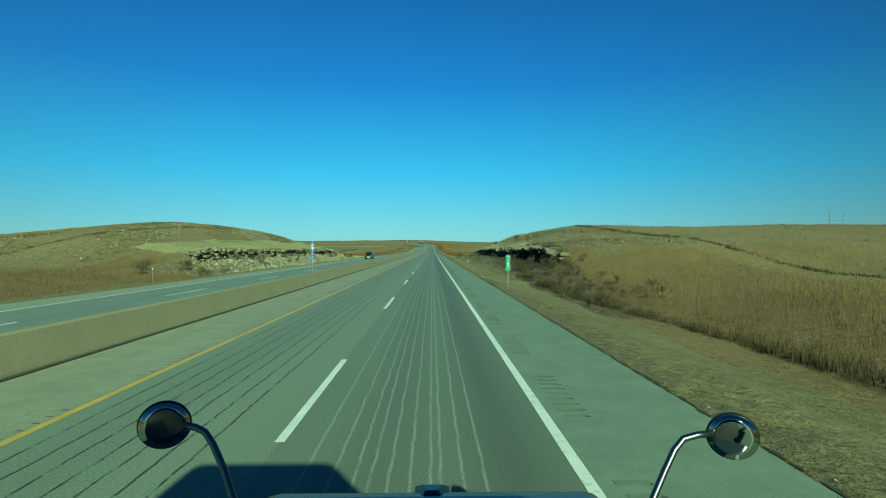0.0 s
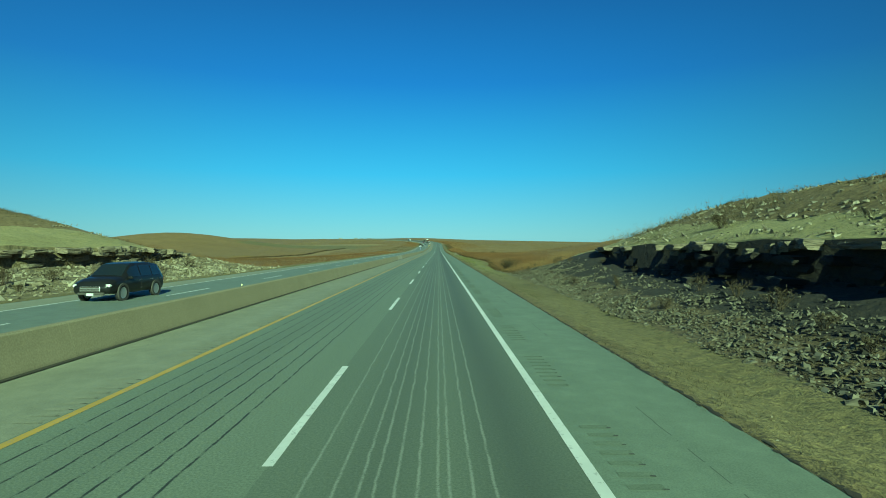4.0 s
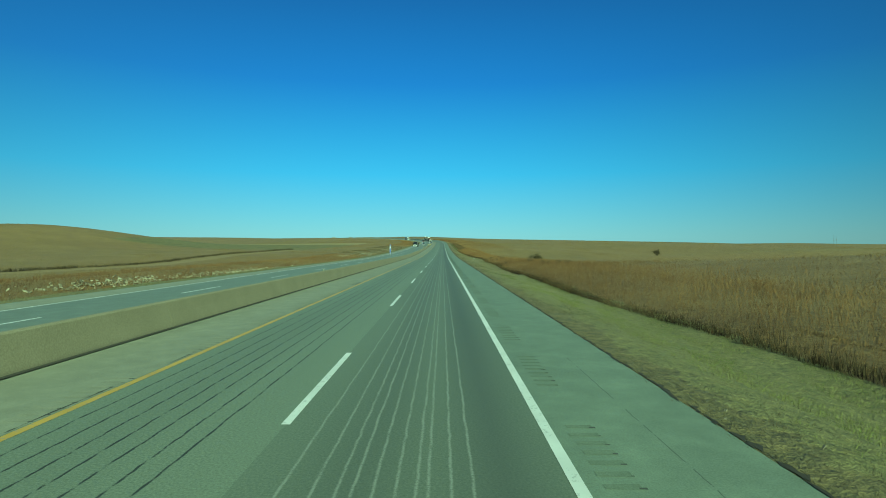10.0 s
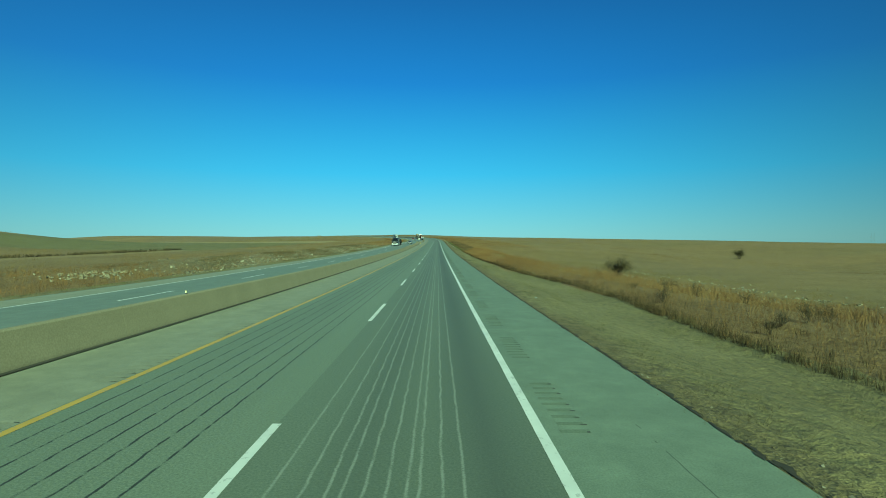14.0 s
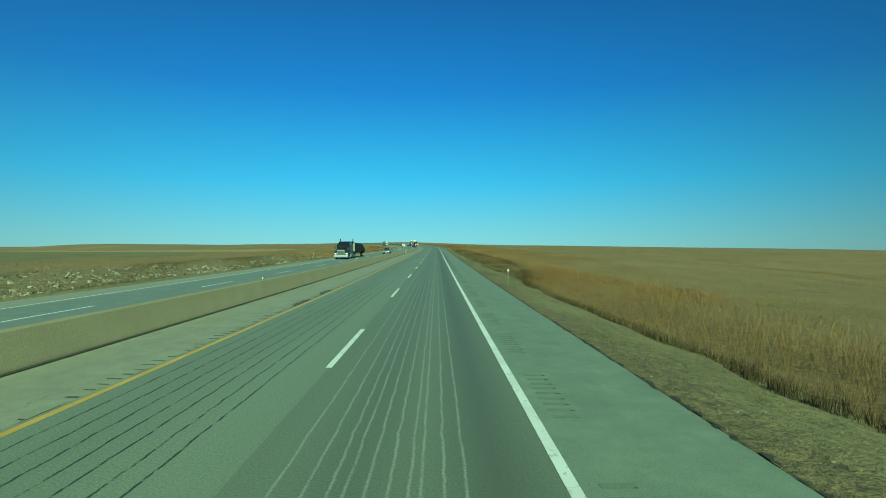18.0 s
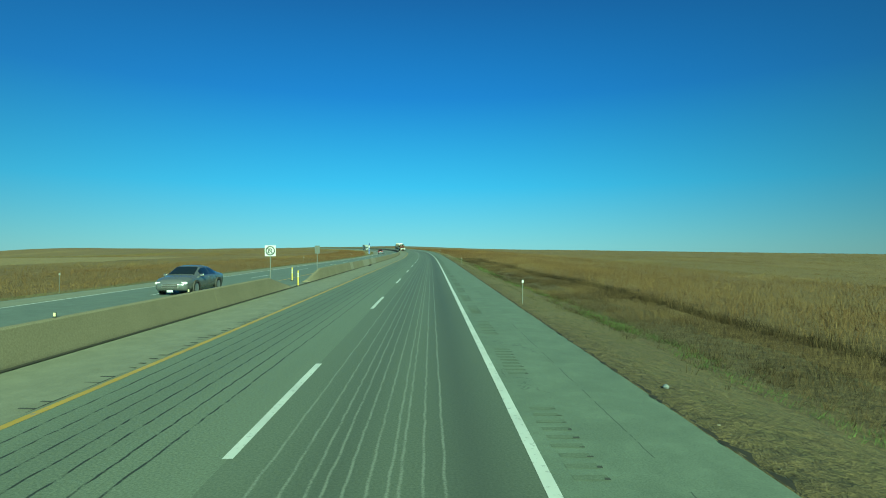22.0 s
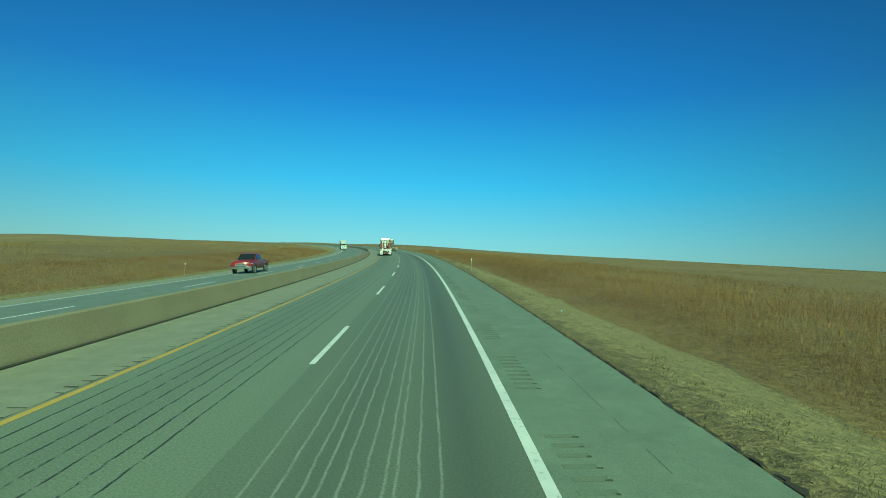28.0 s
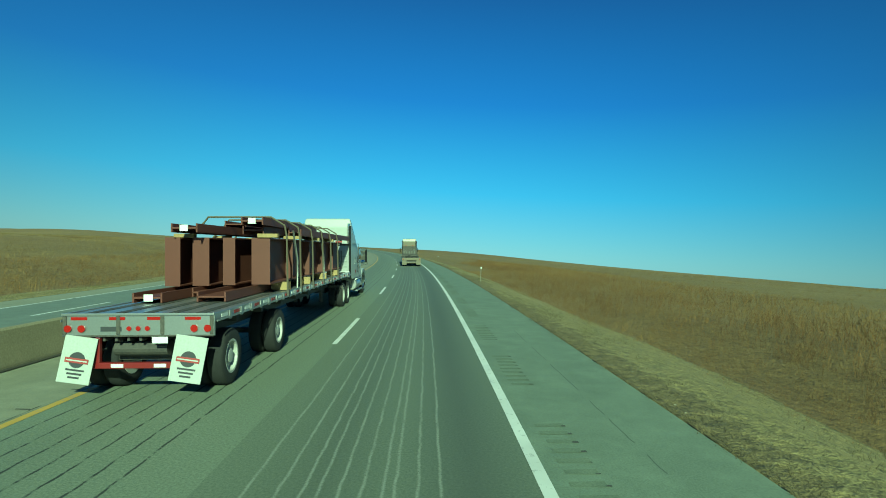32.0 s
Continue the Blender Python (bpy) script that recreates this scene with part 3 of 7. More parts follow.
tagged(shoulder_far, "pale concrete outer shoulder of the opposite carriageway", "road shoulder", kind="structure")


def line_strip(name, u, w, mat, parent, label):
    ob = ribbon(name, rs, [u - w / 2, u + w / 2], [LIFT, LIFT], mat, parent)
    ob["label"] = label
    return ob


line_strip("edge_line", 1.70, 0.15, M_WHITE, road, "solid white painted edge line")
line_strip("edge_line", -5.50, 0.15, M_YELLOW, road, "solid yellow painted edge line")
line_strip("edge_line", -10.9, 0.15, M_YELLOW, road_far, "solid yellow painted edge line")
line_strip("edge_line", -17.22, 0.15, M_WHITE, road_far, "solid white painted edge line")
DASH_PHASE, DASH = 11.9, 5.1
for k in range(-6, 90):
    a = DASH_PHASE + k * CYCLE - DASH
    ribbon("lane_dash", np.linspace(a, a + DASH, 4), [-2.02, -1.89], [LIFT, LIFT], M_WHITE, road)
    a += 6.4
    ribbon("lane_dash", np.linspace(a, a + DASH, 4), [-14.27, -14.13], [LIFT, LIFT], M_WHITE, road_far)

# ---------- median barrier ----------
barrier = empty("median_barrier")
tagged(barrier, "tan concrete median barrier of sloped cast segments", "barrier", kind="structure")
PROFILE_U = [-8.28, -8.29, -8.40, -8.49, -8.54, -8.66, -8.71, -8.80, -8.91, -8.92]
PROFILE_H = [-0.02, 0.05, 0.42, 0.77, 0.81, 0.81, 0.77, 0.42, 0.05, -0.02]


def barrier_piece(a, b, mat, low_a=1.0, low_b=1.0):
    """one cast length; low_a, low_b: how much of the full height it has at its two ends"""
    n = 5
    s = np.linspace(a + 0.004, b - 0.004, n)
    S, U = np.meshgrid(s, np.array(PROFILE_U), indexing="ij")
    H = np.array(PROFILE_H)[None, :] * np.linspace(low_a, low_b, n)[:, None]
    v = place(S, U, H).reshape(-1, 3)
    k = len(PROFILE_U)
    f = grid_faces(n, k) + [list(range(k))[::-1], list(range((n - 1) * k, n * k))]
    return from_arrays("barrier_segment", v, f, mat, barrier)


GAP0, GAP1 = 639.5, 653.0
PALE = (26,)
k, sa = 0, -100.0
while sa < 1400:
    sb = min(sa + 12.2, GAP0) if sa < GAP0 else sa + 12.2
    barrier_piece(sa, sb, M_CONC_NEW if k in PALE else M_CONC)
    if sb == GAP0:
        barrier_piece(GAP0, GAP0 + 4.0, M_CONC, 1.0, 0.12)
        barrier_piece(GAP1 - 4.5, GAP1, M_CONC, 0.12, 1.0)
        barrier_piece(GAP1, GAP1 + 15.5, M_CONC)
        barrier_piece(GAP1 + 15.5, GAP1 + 17.5, M_CONC_NEW)
        barrier_piece(GAP1 + 17.5, GAP1 + 26.5, M_CONC)
        barrier_piece(GAP1 + 26.5, GAP1 + 33.0, M_CONC_NEW)
        barrier_piece(GAP1 + 33.0, GAP1 + 36.0, M_CONC)
        barrier_piece(GAP1 + 36.0, GAP1 + 42.5, M_CONC_NEW)
        sb = GAP1 + 42.5
    sa, k = sb, k + 1
# dark sealed joint along the barrier's foot, and paving under it
joint = ribbon("joint", rs, [-8.30, -8.12], [0.003, 0.003], speckled("silted_joint", (0.020, 0.018, 0.011), (0.045, 0.040, 0.025), 1.5, 30, 0.95, 0.2).m, shoulder_l)
median = ribbon("median_strip", rs, [-9.0, -8.2], [-0.035, -0.035], M_SH_L)
tagged(median, "concrete strip under the median barrier", "road", kind="structure")


# ---------- rock ledges of the cutting ----------
rng = np.random.default_rng(11)


def rock_material():
    m = Mat("limestone", 0.92)
    info = m.n("ObjectInfo")
    v = m.coords("Object")
    big, fine = m.noise(v, 1.1, 6, 0.65), m.noise(v, 14, 4, 0.7)
    a = m.ramp(big, [(0.25, (0.070, 0.056, 0.033)), (0.5, (0.20, 0.170, 0.104)), (0.75, (0.30, 0.268, 0.178))])
    a = m.mix(0.35, a, m.ramp(fine, [(0.3, (0.0656, 0.0574, 0.0369)), (0.7, (0.328, 0.295, 0.213))]))
    a = m.mix(m.math("MULTIPLY", info.outputs["Random"], 0.45), a, (0.213, 0.164, 0.107))
    # bedding cracks
    mc = m.n("Mapping")
    mc.inputs["Scale"].default_value = (1.0, 1.3, 3.2)
    m.link(m.n("TexCoord").outputs["Object"], mc.inputs[0])
    vo = m.n("TexVoronoi", Scale=1.7)
    vo.feature = "DISTANCE_TO_EDGE"
    m.link(mc.outputs[0], vo.inputs["Vector"])
    crack = m.math("LESS_THAN", vo.outputs["Distance"], 0.035)
    m.color(m.mix(m.math("MULTIPLY", crack, 0.75), a, (0.035, 0.03, 0.02)))
    m.bump(m.math("ADD", m.math("MULTIPLY", vo.outputs["Distance"], 0.8), fine), 0.8, 0.06)
    return m.m


M_ROCK = rock_material()


def rubble_material(name="rubble_stone", shade=1.0):
    m = Mat(name, 0.95)
    g = m.n("NewGeometry")
    c = m.ramp(g.outputs["Random Per Island"], [(0.0, (0.0738, 0.0615, 0.0369)), (0.35, (0.164, 0.143, 0.0943)), (0.7, (0.254, 0.23, 0.156)), (1.0, (0.344, 0.32, 0.238))])
    v = m.coords("Object")
    c = m.mix(0.3, c, m.ramp(m.noise(v, 9, 3), [(0.3, (0.0656, 0.0574, 0.0369)), (0.7, (0.312, 0.287, 0.213))]))
    m.color(m.mix(1.0, c, (shade, shade * 0.98, shade * 0.94), "MULTIPLY"))
    return m.m


M_RUBBLE = rubble_material()
# 0.55 copy of the rubble: right bank's shade in its colour; greyer far-bank stones
M_RUBBLE_DARK = rubble_material("darkened_rubble", 0.55)
M_RUBBLE_PALE = rubble_material("pale_rubble", 1.0)


def block_mesh(seed):
    """one broken limestone block, about 1 x 1 x 1, centred on its foot"""
    r = np.random.default_rng(seed)
    bm = bmesh.new()
    bmesh.ops.create_cube(bm, size=1.0)
    bmesh.ops.subdivide_edges(bm, edges=bm.edges[:], cuts=2, use_grid_fill=True)
    shift = Vector(r.uniform(-50, 50, 3))
    chip = [Vector(r.normal(0, 1, 3)).normalized() for _ in range(5)]
    for v in bm.verts:
        q = Vector(v.co)
        for n_ in chip:                       # knocked-off corners
            over = q.dot(n_) - 0.66
            if over > 0:
                q -= n_ * over
        k = noise.noise_vector(q * 2.3 + shift)
        q += Vector((k.x * 0.14, k.y * 0.07, k.z * 0.06))
        v.co = q + Vector((0, 0, 0.5))
    bmesh.ops.triangulate(bm, faces=bm.faces[:])
    me = bpy.data.meshes.new("rock_block")
    bm.to_mesh(me)
    bm.free()
    me.materials.append(M_ROCK)
    return me


BLOCKS = [block_mesh(100 + i) for i in range(18)]


# lower beds coloured near black: the right face's deep shade put into the stone
def shaded_shale_material():
    m = Mat("shade_dark_bedded_shale", 0.95)
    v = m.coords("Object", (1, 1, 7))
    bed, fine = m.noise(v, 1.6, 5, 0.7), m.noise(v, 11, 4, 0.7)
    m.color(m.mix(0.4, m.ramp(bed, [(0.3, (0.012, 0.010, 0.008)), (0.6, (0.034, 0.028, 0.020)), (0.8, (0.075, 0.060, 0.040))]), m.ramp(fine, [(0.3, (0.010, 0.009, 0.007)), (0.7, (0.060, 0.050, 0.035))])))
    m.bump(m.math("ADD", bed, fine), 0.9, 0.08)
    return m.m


M_SHADED_SHALE = shaded_shale_material()
SHADED_SHALE_BLOCKS = []
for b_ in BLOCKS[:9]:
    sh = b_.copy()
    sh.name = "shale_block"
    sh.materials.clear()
    sh.materials.append(M_SHADED_SHALE)
    SHADED_SHALE_BLOCKS.append(sh)


def ledge(name, label, u0, side, cut, strata, s0, s1):
    """beds of broken stone; each bed: foot, height, least and most length, how far back it stands, its kind of stone"""
    top = empty(name)
    tagged(top, label, "rock face", kind="structure")
    for z0, hgt, lmin, lmax, back, stone in strata:
        s = s0 + rng.uniform(0, 1)
        while s < s1:
            ln = rng.uniform(lmin, lmax)
            c = float(cut(s + ln / 2))
            if c > 0.5 and rng.random() > (0.24 if stone == "lime" else 0.08):
                depth = rng.uniform(1.0, 1.7)
                uu = u0 + side * (back + rng.uniform(-0.38, 0.5) + 0.3 * math.sin(s / 4.3) * math.sin(s / 11.0 + 1) + depth / 2 - 0.3)
                hh = hgt * (rng.uniform(0.55, 1.25) if stone == "lime" else rng.uniform(0.8, 1.1))
                p = place(s + ln / 2, uu, z0 * c + 0.1 * math.sin(s / 9.0))
                kind = BLOCKS if stone == "lime" else SHADED_SHALE_BLOCKS
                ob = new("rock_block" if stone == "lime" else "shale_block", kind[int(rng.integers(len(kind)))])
                ob.parent = top
                ob.matrix_basis = Matrix.Translation(p.tolist()) @ Euler((rng.normal(0, 0.05), rng.normal(0, 0.06), float(at_s(theta, s)) + (rng.uniform(-0.32, 0.02) if side > 0 else rng.uniform(-0.2, 0.2)))).to_matrix().to_4x4() @ Matrix.Diagonal((depth, ln * 1.04, hh * 1.06, 1))
            s += ln + (rng.uniform(0.05, 0.4) if rng.random() < 0.3 else 0.0)
    return top


ledge("rock_face_right", "tan limestone ledge over rock coloured dark for its deep shade", LEDGE_R, 1, cut_right,
      [(0.40, 0.46, 0.7, 1.8, -0.75, "shaded_shale"), (0.78, 0.42, 0.7, 1.9, -0.35, "shaded_shale"), (1.12, 0.36, 0.8, 2.2, 0.1, "shaded_shale"), (1.42, 0.40, 0.8, 2.0, 0.3, "shaded_shale"), (1.76, 0.34, 0.7, 2.2, 0.12, "shaded_shale"),
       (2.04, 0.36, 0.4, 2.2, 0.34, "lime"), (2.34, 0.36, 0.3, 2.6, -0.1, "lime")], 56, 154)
ledge("rock_face_left", "sunlit cream limestone ledge, blocky and cracked", LEDGE_L, -1, cut_left,
      [(0.55, 0.48, 0.6, 1.9, -0.25, "lime"), (1.0, 0.46, 0.7, 2.3, 0.1, "lime"), (1.43, 0.40, 0.6, 2.0, 0.3, "lime"), (1.80, 0.36, 0.6, 2.4, 0.02, "lime"), (2.12, 0.46, 0.5, 1.8, -0.15, "lime")], 71, 176)


def scatter_stones(name, label, pts, sizes, mat=None):
    """broken stones as one mesh: chipped, tilted slabs"""
    n = len(pts)
    base = np.array([[x, y, z] for x in (-1, 1) for y in (-1, 1) for z in (-1, 1)], float) * (1.0, 0.75, 0.5)
    tri = np.array([[0, 1, 3], [0, 3, 2], [4, 6, 7], [4, 7, 5], [0, 4, 5], [0, 5, 1], [2, 3, 7], [2, 7, 6], [1, 5, 7], [1, 7, 3], [0, 2, 6], [0, 6, 4]])
    v = np.repeat(base[None], n, 0) * rng.uniform(0.35, 1.2, (n, len(base), 3))
    a = rng.uniform(0, 6.283, n)
    ca, sa_ = np.cos(a)[:, None], np.sin(a)[:, None]
    x, y = v[..., 0] * ca - v[..., 1] * sa_, v[..., 0] * sa_ + v[..., 1] * ca
    tilt = rng.normal(0, 0.5, n)[:, None]
    z = v[..., 2] + x * tilt
    v = np.stack([x, y, z], -1) * sizes[:, None, None] + pts[:, None, :]
    t = tri[None] + (np.arange(n) * len(base))[:, None, None]
    ob = tri_mesh(name, v.reshape(-1, 3), t.reshape(-1, 3), mat or M_RUBBLE)
    return tagged(ob, label, "rubble", kind="stuff")  # one heap


def on_land(s, u, lift=0.0):
    return place(s, u, land(s, u) + lift)


n = 25000
s = rng.uniform(46, 186, n)
u = 7.4 + rng.beta(1.1, 2.3, n) * 5.6
keep = rng.random(n) < cut_right(s) * (0.25 + 0.75 * smooth01(s, 66, 84))
s, u = s[keep], u[keep]
scatter_stones("rubble", "limestone rubble at the ledge's foot, coloured darker for its shade", on_land(s, u, 0.03), rng.uniform(0.022, 0.06, len(s)) * rng.choice([1, 1, 1, 1, 1, 1, 1, 2.2], len(s)), M_RUBBLE_DARK)
n = 9500
s = rng.uniform(50, 182, n)
u = -21.2 - rng.beta(1.3, 1.1, n) * 11.0
keep = rng.random(n) < cut_left(s)
s, u = s[keep], u[keep]
scatter_stones("rubble", "pale sunlit rubble below the ledge", on_land(s, u, 0.03), rng.uniform(0.04, 0.12, len(s)) * rng.choice([1, 1, 1, 1, 1, 2.6], len(s)), M_RUBBLE_PALE)
n = 1600
s = rng.uniform(60, 165, n)
u = rng.uniform(18, 29, n)
scatter_stones("rubble", "scattered stones on the bare slope above the ledge", on_land(s, u, 0.03), rng.uniform(0.04, 0.15, n))
n = 1500
s = rng.uniform(-20, 900, n)
u = 4.35 + rng.exponential(0.35, n)
scatter_stones("gravel", "pale gravel strewn along the shoulder edge", on_land(s, u, 0.0), rng.uniform(0.01, 0.028, n))


# ---------- grasses ----------
def grass_material(name, stops, rough=0.8, single=0.3):
    """single: how far one blade differs from its neighbours; the rest is drifts of several metres"""
    m = Mat(name, rough)
    g = m.n("NewGeometry")
    v = m.coords("Object")
    patch = m.math("ADD", m.math("MULTIPLY", m.noise(v, 0.16, 5), 0.6), m.math("MULTIPLY", m.noise(v, 0.035, 3), 0.6))
    k = m.math("ADD", m.math("MULTIPLY", g.outputs["Random Per Island"], single), m.math("MULTIPLY_ADD", patch, 2.4, -0.92 - single / 2))
    tone = m.ramp(k, stops)
    m.color(tone)
    # thin blades pass their light on: the stand shades as one soft canopy
    sc = m.n("VectorMath")
    sc.operation = "SCALE"
    sc.inputs["Scale"].default_value = 0.32
    m.link(g.outputs["Normal"], sc.inputs[0])
    up = m.n("VectorMath")
    up.operation = "ADD"
    up.inputs[1].default_value = (0.0, 0.0, 0.6)
    m.link(sc.outputs[0], up.inputs[0])
    un = m.n("VectorMath")
    un.operation = "NORMALIZE"
    m.link(up.outputs[0], un.inputs[0])
    m.link(un.outputs[0], m.b.inputs["Normal"])
    m.b.inputs["Specular IOR Level"].default_value = 0.15
    return m.m


M_TALL = grass_material("tall_prairie_grass", [(0.0, (0.070, 0.044, 0.018)), (0.3, (0.120, 0.078, 0.031)), (0.6, (0.172, 0.119, 0.050)), (1.0, (0.23, 0.170, 0.078))], 0.8, 0.15)
M_STEM = grass_material("brown_grass_stems", [(0.0, (0.048, 0.029, 0.014)), (0.4, (0.085, 0.052, 0.022)), (0.8, (0.124, 0.078, 0.033)), (1.0, (0.161, 0.108, 0.048))], 0.8, 0.1)
M_RUSTY = grass_material("rust_brown_plumes", [(0.0, (0.070, 0.038, 0.017)), (0.4, (0.117, 0.065, 0.027)), (0.7, (0.164, 0.095, 0.038)), (1.0, (0.213, 0.137, 0.057))], 0.8, 0.12)
M_ORANGE = grass_material("orange_brown_plumes", [(0.0, (0.114, 0.061, 0.024)), (0.4, (0.160, 0.088, 0.032)), (0.7, (0.202, 0.120, 0.045)), (1.0, (0.237, 0.157, 0.063))], 0.8, 0.2)
M_GOLD = grass_material("golden_plumes", [(0.0, (0.111, 0.068, 0.029)), (0.4, (0.160, 0.100, 0.042)), (0.7, (0.203, 0.135, 0.058)), (1.0, (0.254, 0.178, 0.082))], 0.8, 0.2)
M_TANGLE = grass_material("tangled_brown_grass", [(0.0, (0.032, 0.023, 0.012)), (0.35, (0.066, 0.046, 0.022)), (0.7, (0.118, 0.079, 0.037)), (1.0, (0.199, 0.143, 0.066))])
M_OLIVE = grass_material("short_prairie_grass", [(0.0, (0.078, 0.060, 0.024)), (0.35, (0.122, 0.094, 0.036)), (0.65, (0.160, 0.124, 0.050)), (1.0, (0.20, 0.156, 0.068))])
M_SHORT = grass_material("short_verge_grass", [(0.0, (0.067, 0.061, 0.025)), (0.3, (0.099, 0.090, 0.038)), (0.65, (0.130, 0.119, 0.054)), (1.0, (0.160, 0.146, 0.072))], 0.8, 0.12)
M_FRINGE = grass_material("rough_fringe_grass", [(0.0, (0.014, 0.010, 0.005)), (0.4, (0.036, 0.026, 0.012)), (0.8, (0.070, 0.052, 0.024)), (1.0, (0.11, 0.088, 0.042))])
M_WEED = grass_material("green_weed_leaves", [(0.0, (0.036, 0.058, 0.015)), (0.4, (0.081, 0.125, 0.031)), (0.8, (0.138, 0.189, 0.053)), (1.0, (0.203, 0.232, 0.073))])
M_EDGE = grass_material("low_brown_fringe", [(0.0, (0.030, 0.024, 0.012)), (0.4, (0.062, 0.050, 0.024)), (0.8, (0.098, 0.080, 0.038)), (1.0, (0.13, 0.108, 0.054))], 0.8, 0.12)
M_DUSK = grass_material("purple_brown_weeds", [(0.0, (0.016, 0.011, 0.008)), (0.4, (0.036, 0.025, 0.016)), (0.8, (0.062, 0.045, 0.028)), (1.0, (0.10, 0.078, 0.048))], 0.8, 0.2)
PLUMES = [M_RUSTY, M_ORANGE, M_GOLD]


def plume_kind(s, u):
    """which plumes stand where: gold before the cutting, rust past it, orange over the creek, then gold again"""
    rust = smooth01(s, 150, 195) * (1 - smooth01(s, 395, 440)) + 0.55 * smooth01(s, 735, 775) * (1 - 0.6 * smooth01(u, 14, 22))
    orange = smooth01(s, 400, 440) * (1 - smooth01(s, 545, 600)) + 0.2 * smooth01(s, 745, 790) + 0.3 * (1 - smooth01(s, 30, 60))
    rust = np.where((u < 0) & (s < 110), 0.75, rust)
    lot = rng.random(len(s)) + 0.25 * np.sin(s / 14.0 + u / 5.0)
    return np.where(lot < rust, 0, np.where(lot < rust + orange, 1, 2))


def drift(s, u):
    """uneven height of a stand of grass, about 1"""
    return 1 + 0.13 * np.sin(s / 7.3 + 1.9 * np.sin(u / 4.1)) + 0.07 * np.sin(s / 2.6 - u / 1.9 + 2 * np.sin(s / 19.0)) + 0.05 * np.sin(u / 1.5 + s / 2.3 + 2 * np.sin(s / 7.0)) + rng.normal(0, 0.06, len(s))


def grass(name, label, mat, s, u, height, width, blades, spread, lean=0.42, plumes=None, head=3.0):
    """tufts of thin blades as one mesh; with plumes each stem carries a feathery head of its own stuff"""
    n = len(s)
    root = on_land(s, u, -0.03)
    if height.mean() > 0.3:
        height = height * drift(s, u)
    a = rng.uniform(0, 6.283, (n, blades))
    r = rng.uniform(0, 1, (n, blades)) ** 0.5 * spread
    p = root[:, None, :] + np.stack([np.cos(a) * r, np.sin(a) * r, np.zeros_like(a)], -1)
    b = rng.uniform(0, 6.283, (n, blades))
    hgt = height[:, None] * rng.uniform(0.65, 1.08, (n, blades))
    w = width * rng.uniform(0.6, 1.3, (n, blades))
    side = np.stack([np.cos(b), np.sin(b), np.zeros_like(b)], -1) * w[..., None]
    tip = np.stack([np.cos(a) * lean * hgt + rng.normal(0, 0.12, a.shape) * hgt, np.sin(a) * lean * hgt + rng.normal(0, 0.12, a.shape) * hgt, hgt], -1)
    v = np.stack([p - side, p + side, p + tip], 2).reshape(-1, 3)
    if plumes is None:
        ob = tri_mesh(name, v, np.arange(len(v)).reshape(-1, 3), mat)
    else:
        # feathery head: short wisps turned every way about the upper stem
        hv, wisps = [], 3 if height.mean() > 0.6 else 2
        for _ in range(wisps):
            q = p + tip * rng.uniform(0.5, 1.02, a.shape)[..., None] + rng.normal(0, 0.05, tip.shape)
            run = rng.normal(0, 0.5, tip.shape) + np.array([0, 0, 0.75])
            run *= (hgt * rng.uniform(0.12, 0.30, a.shape))[..., None]
            c = rng.uniform(0, 6.283, a.shape)
            wide = np.stack([np.cos(c), np.sin(c), rng.normal(0, 0.5, a.shape)], -1) * (w * head)[..., None]
            hv.append(np.stack([q - wide, q + wide, q + run], 2).reshape(-1, 3))
        kind = np.tile(np.repeat(plumes, blades), wisps)
        v = np.concatenate([v] + hv)
        ob = tri_mesh(name, v, np.arange(len(v)).reshape(-1, 3), mat)
        for one in PLUMES:
            ob.data.materials.append(one)
        ob.data.polygons.foreach_set("material_index", np.concatenate([np.where(rng.random(n * blades) < 0.35, 0, 1 + np.repeat(plumes, blades)), 1 + kind]).astype(np.int32))
    return tagged(ob, label, "grass", kind="stuff")


def patchy(s, u):
    """stands that gather in drifts some metres across"""
    return np.clip(0.42 + 0.9 * np.sin(s / 17.0 + 2 * np.sin(u / 13.0)) * np.sin(u / 9.0 + s / 31.0) + 0.35 * np.sin(s / 5.3 + u / 3.7), 0.04, 1)


def field(s0, s1, u0, u1, per_m2, keep=None):
    n = int(abs(u1 - u0) * (s1 - s0) * per_m2)
    s, u = rng.uniform(s0, s1, n), rng.uniform(min(u0, u1), max(u0, u1), n)
    if keep is not None:
        k = rng.random(n) < keep(s, u)
        s, u = s[k], u[k]
    return s, u


def verge_edge(s):
    return 8.7 + 1.8 * (1 - smooth01(s, 22, 50)) + 0.7 * np.sin(s / 31.0) + 0.3 * np.sin(s / 7.3) - 0.5 * smooth01(s, 430, 470) * (1 - smooth01(s, 530, 560)) + 2.2 * smooth01(s, 195, 225) * (1 - smooth01(s, 400, 500)) + 4.6 * smooth01(s, 535, 590) - 5.6 * smooth01(s, 735, 775)


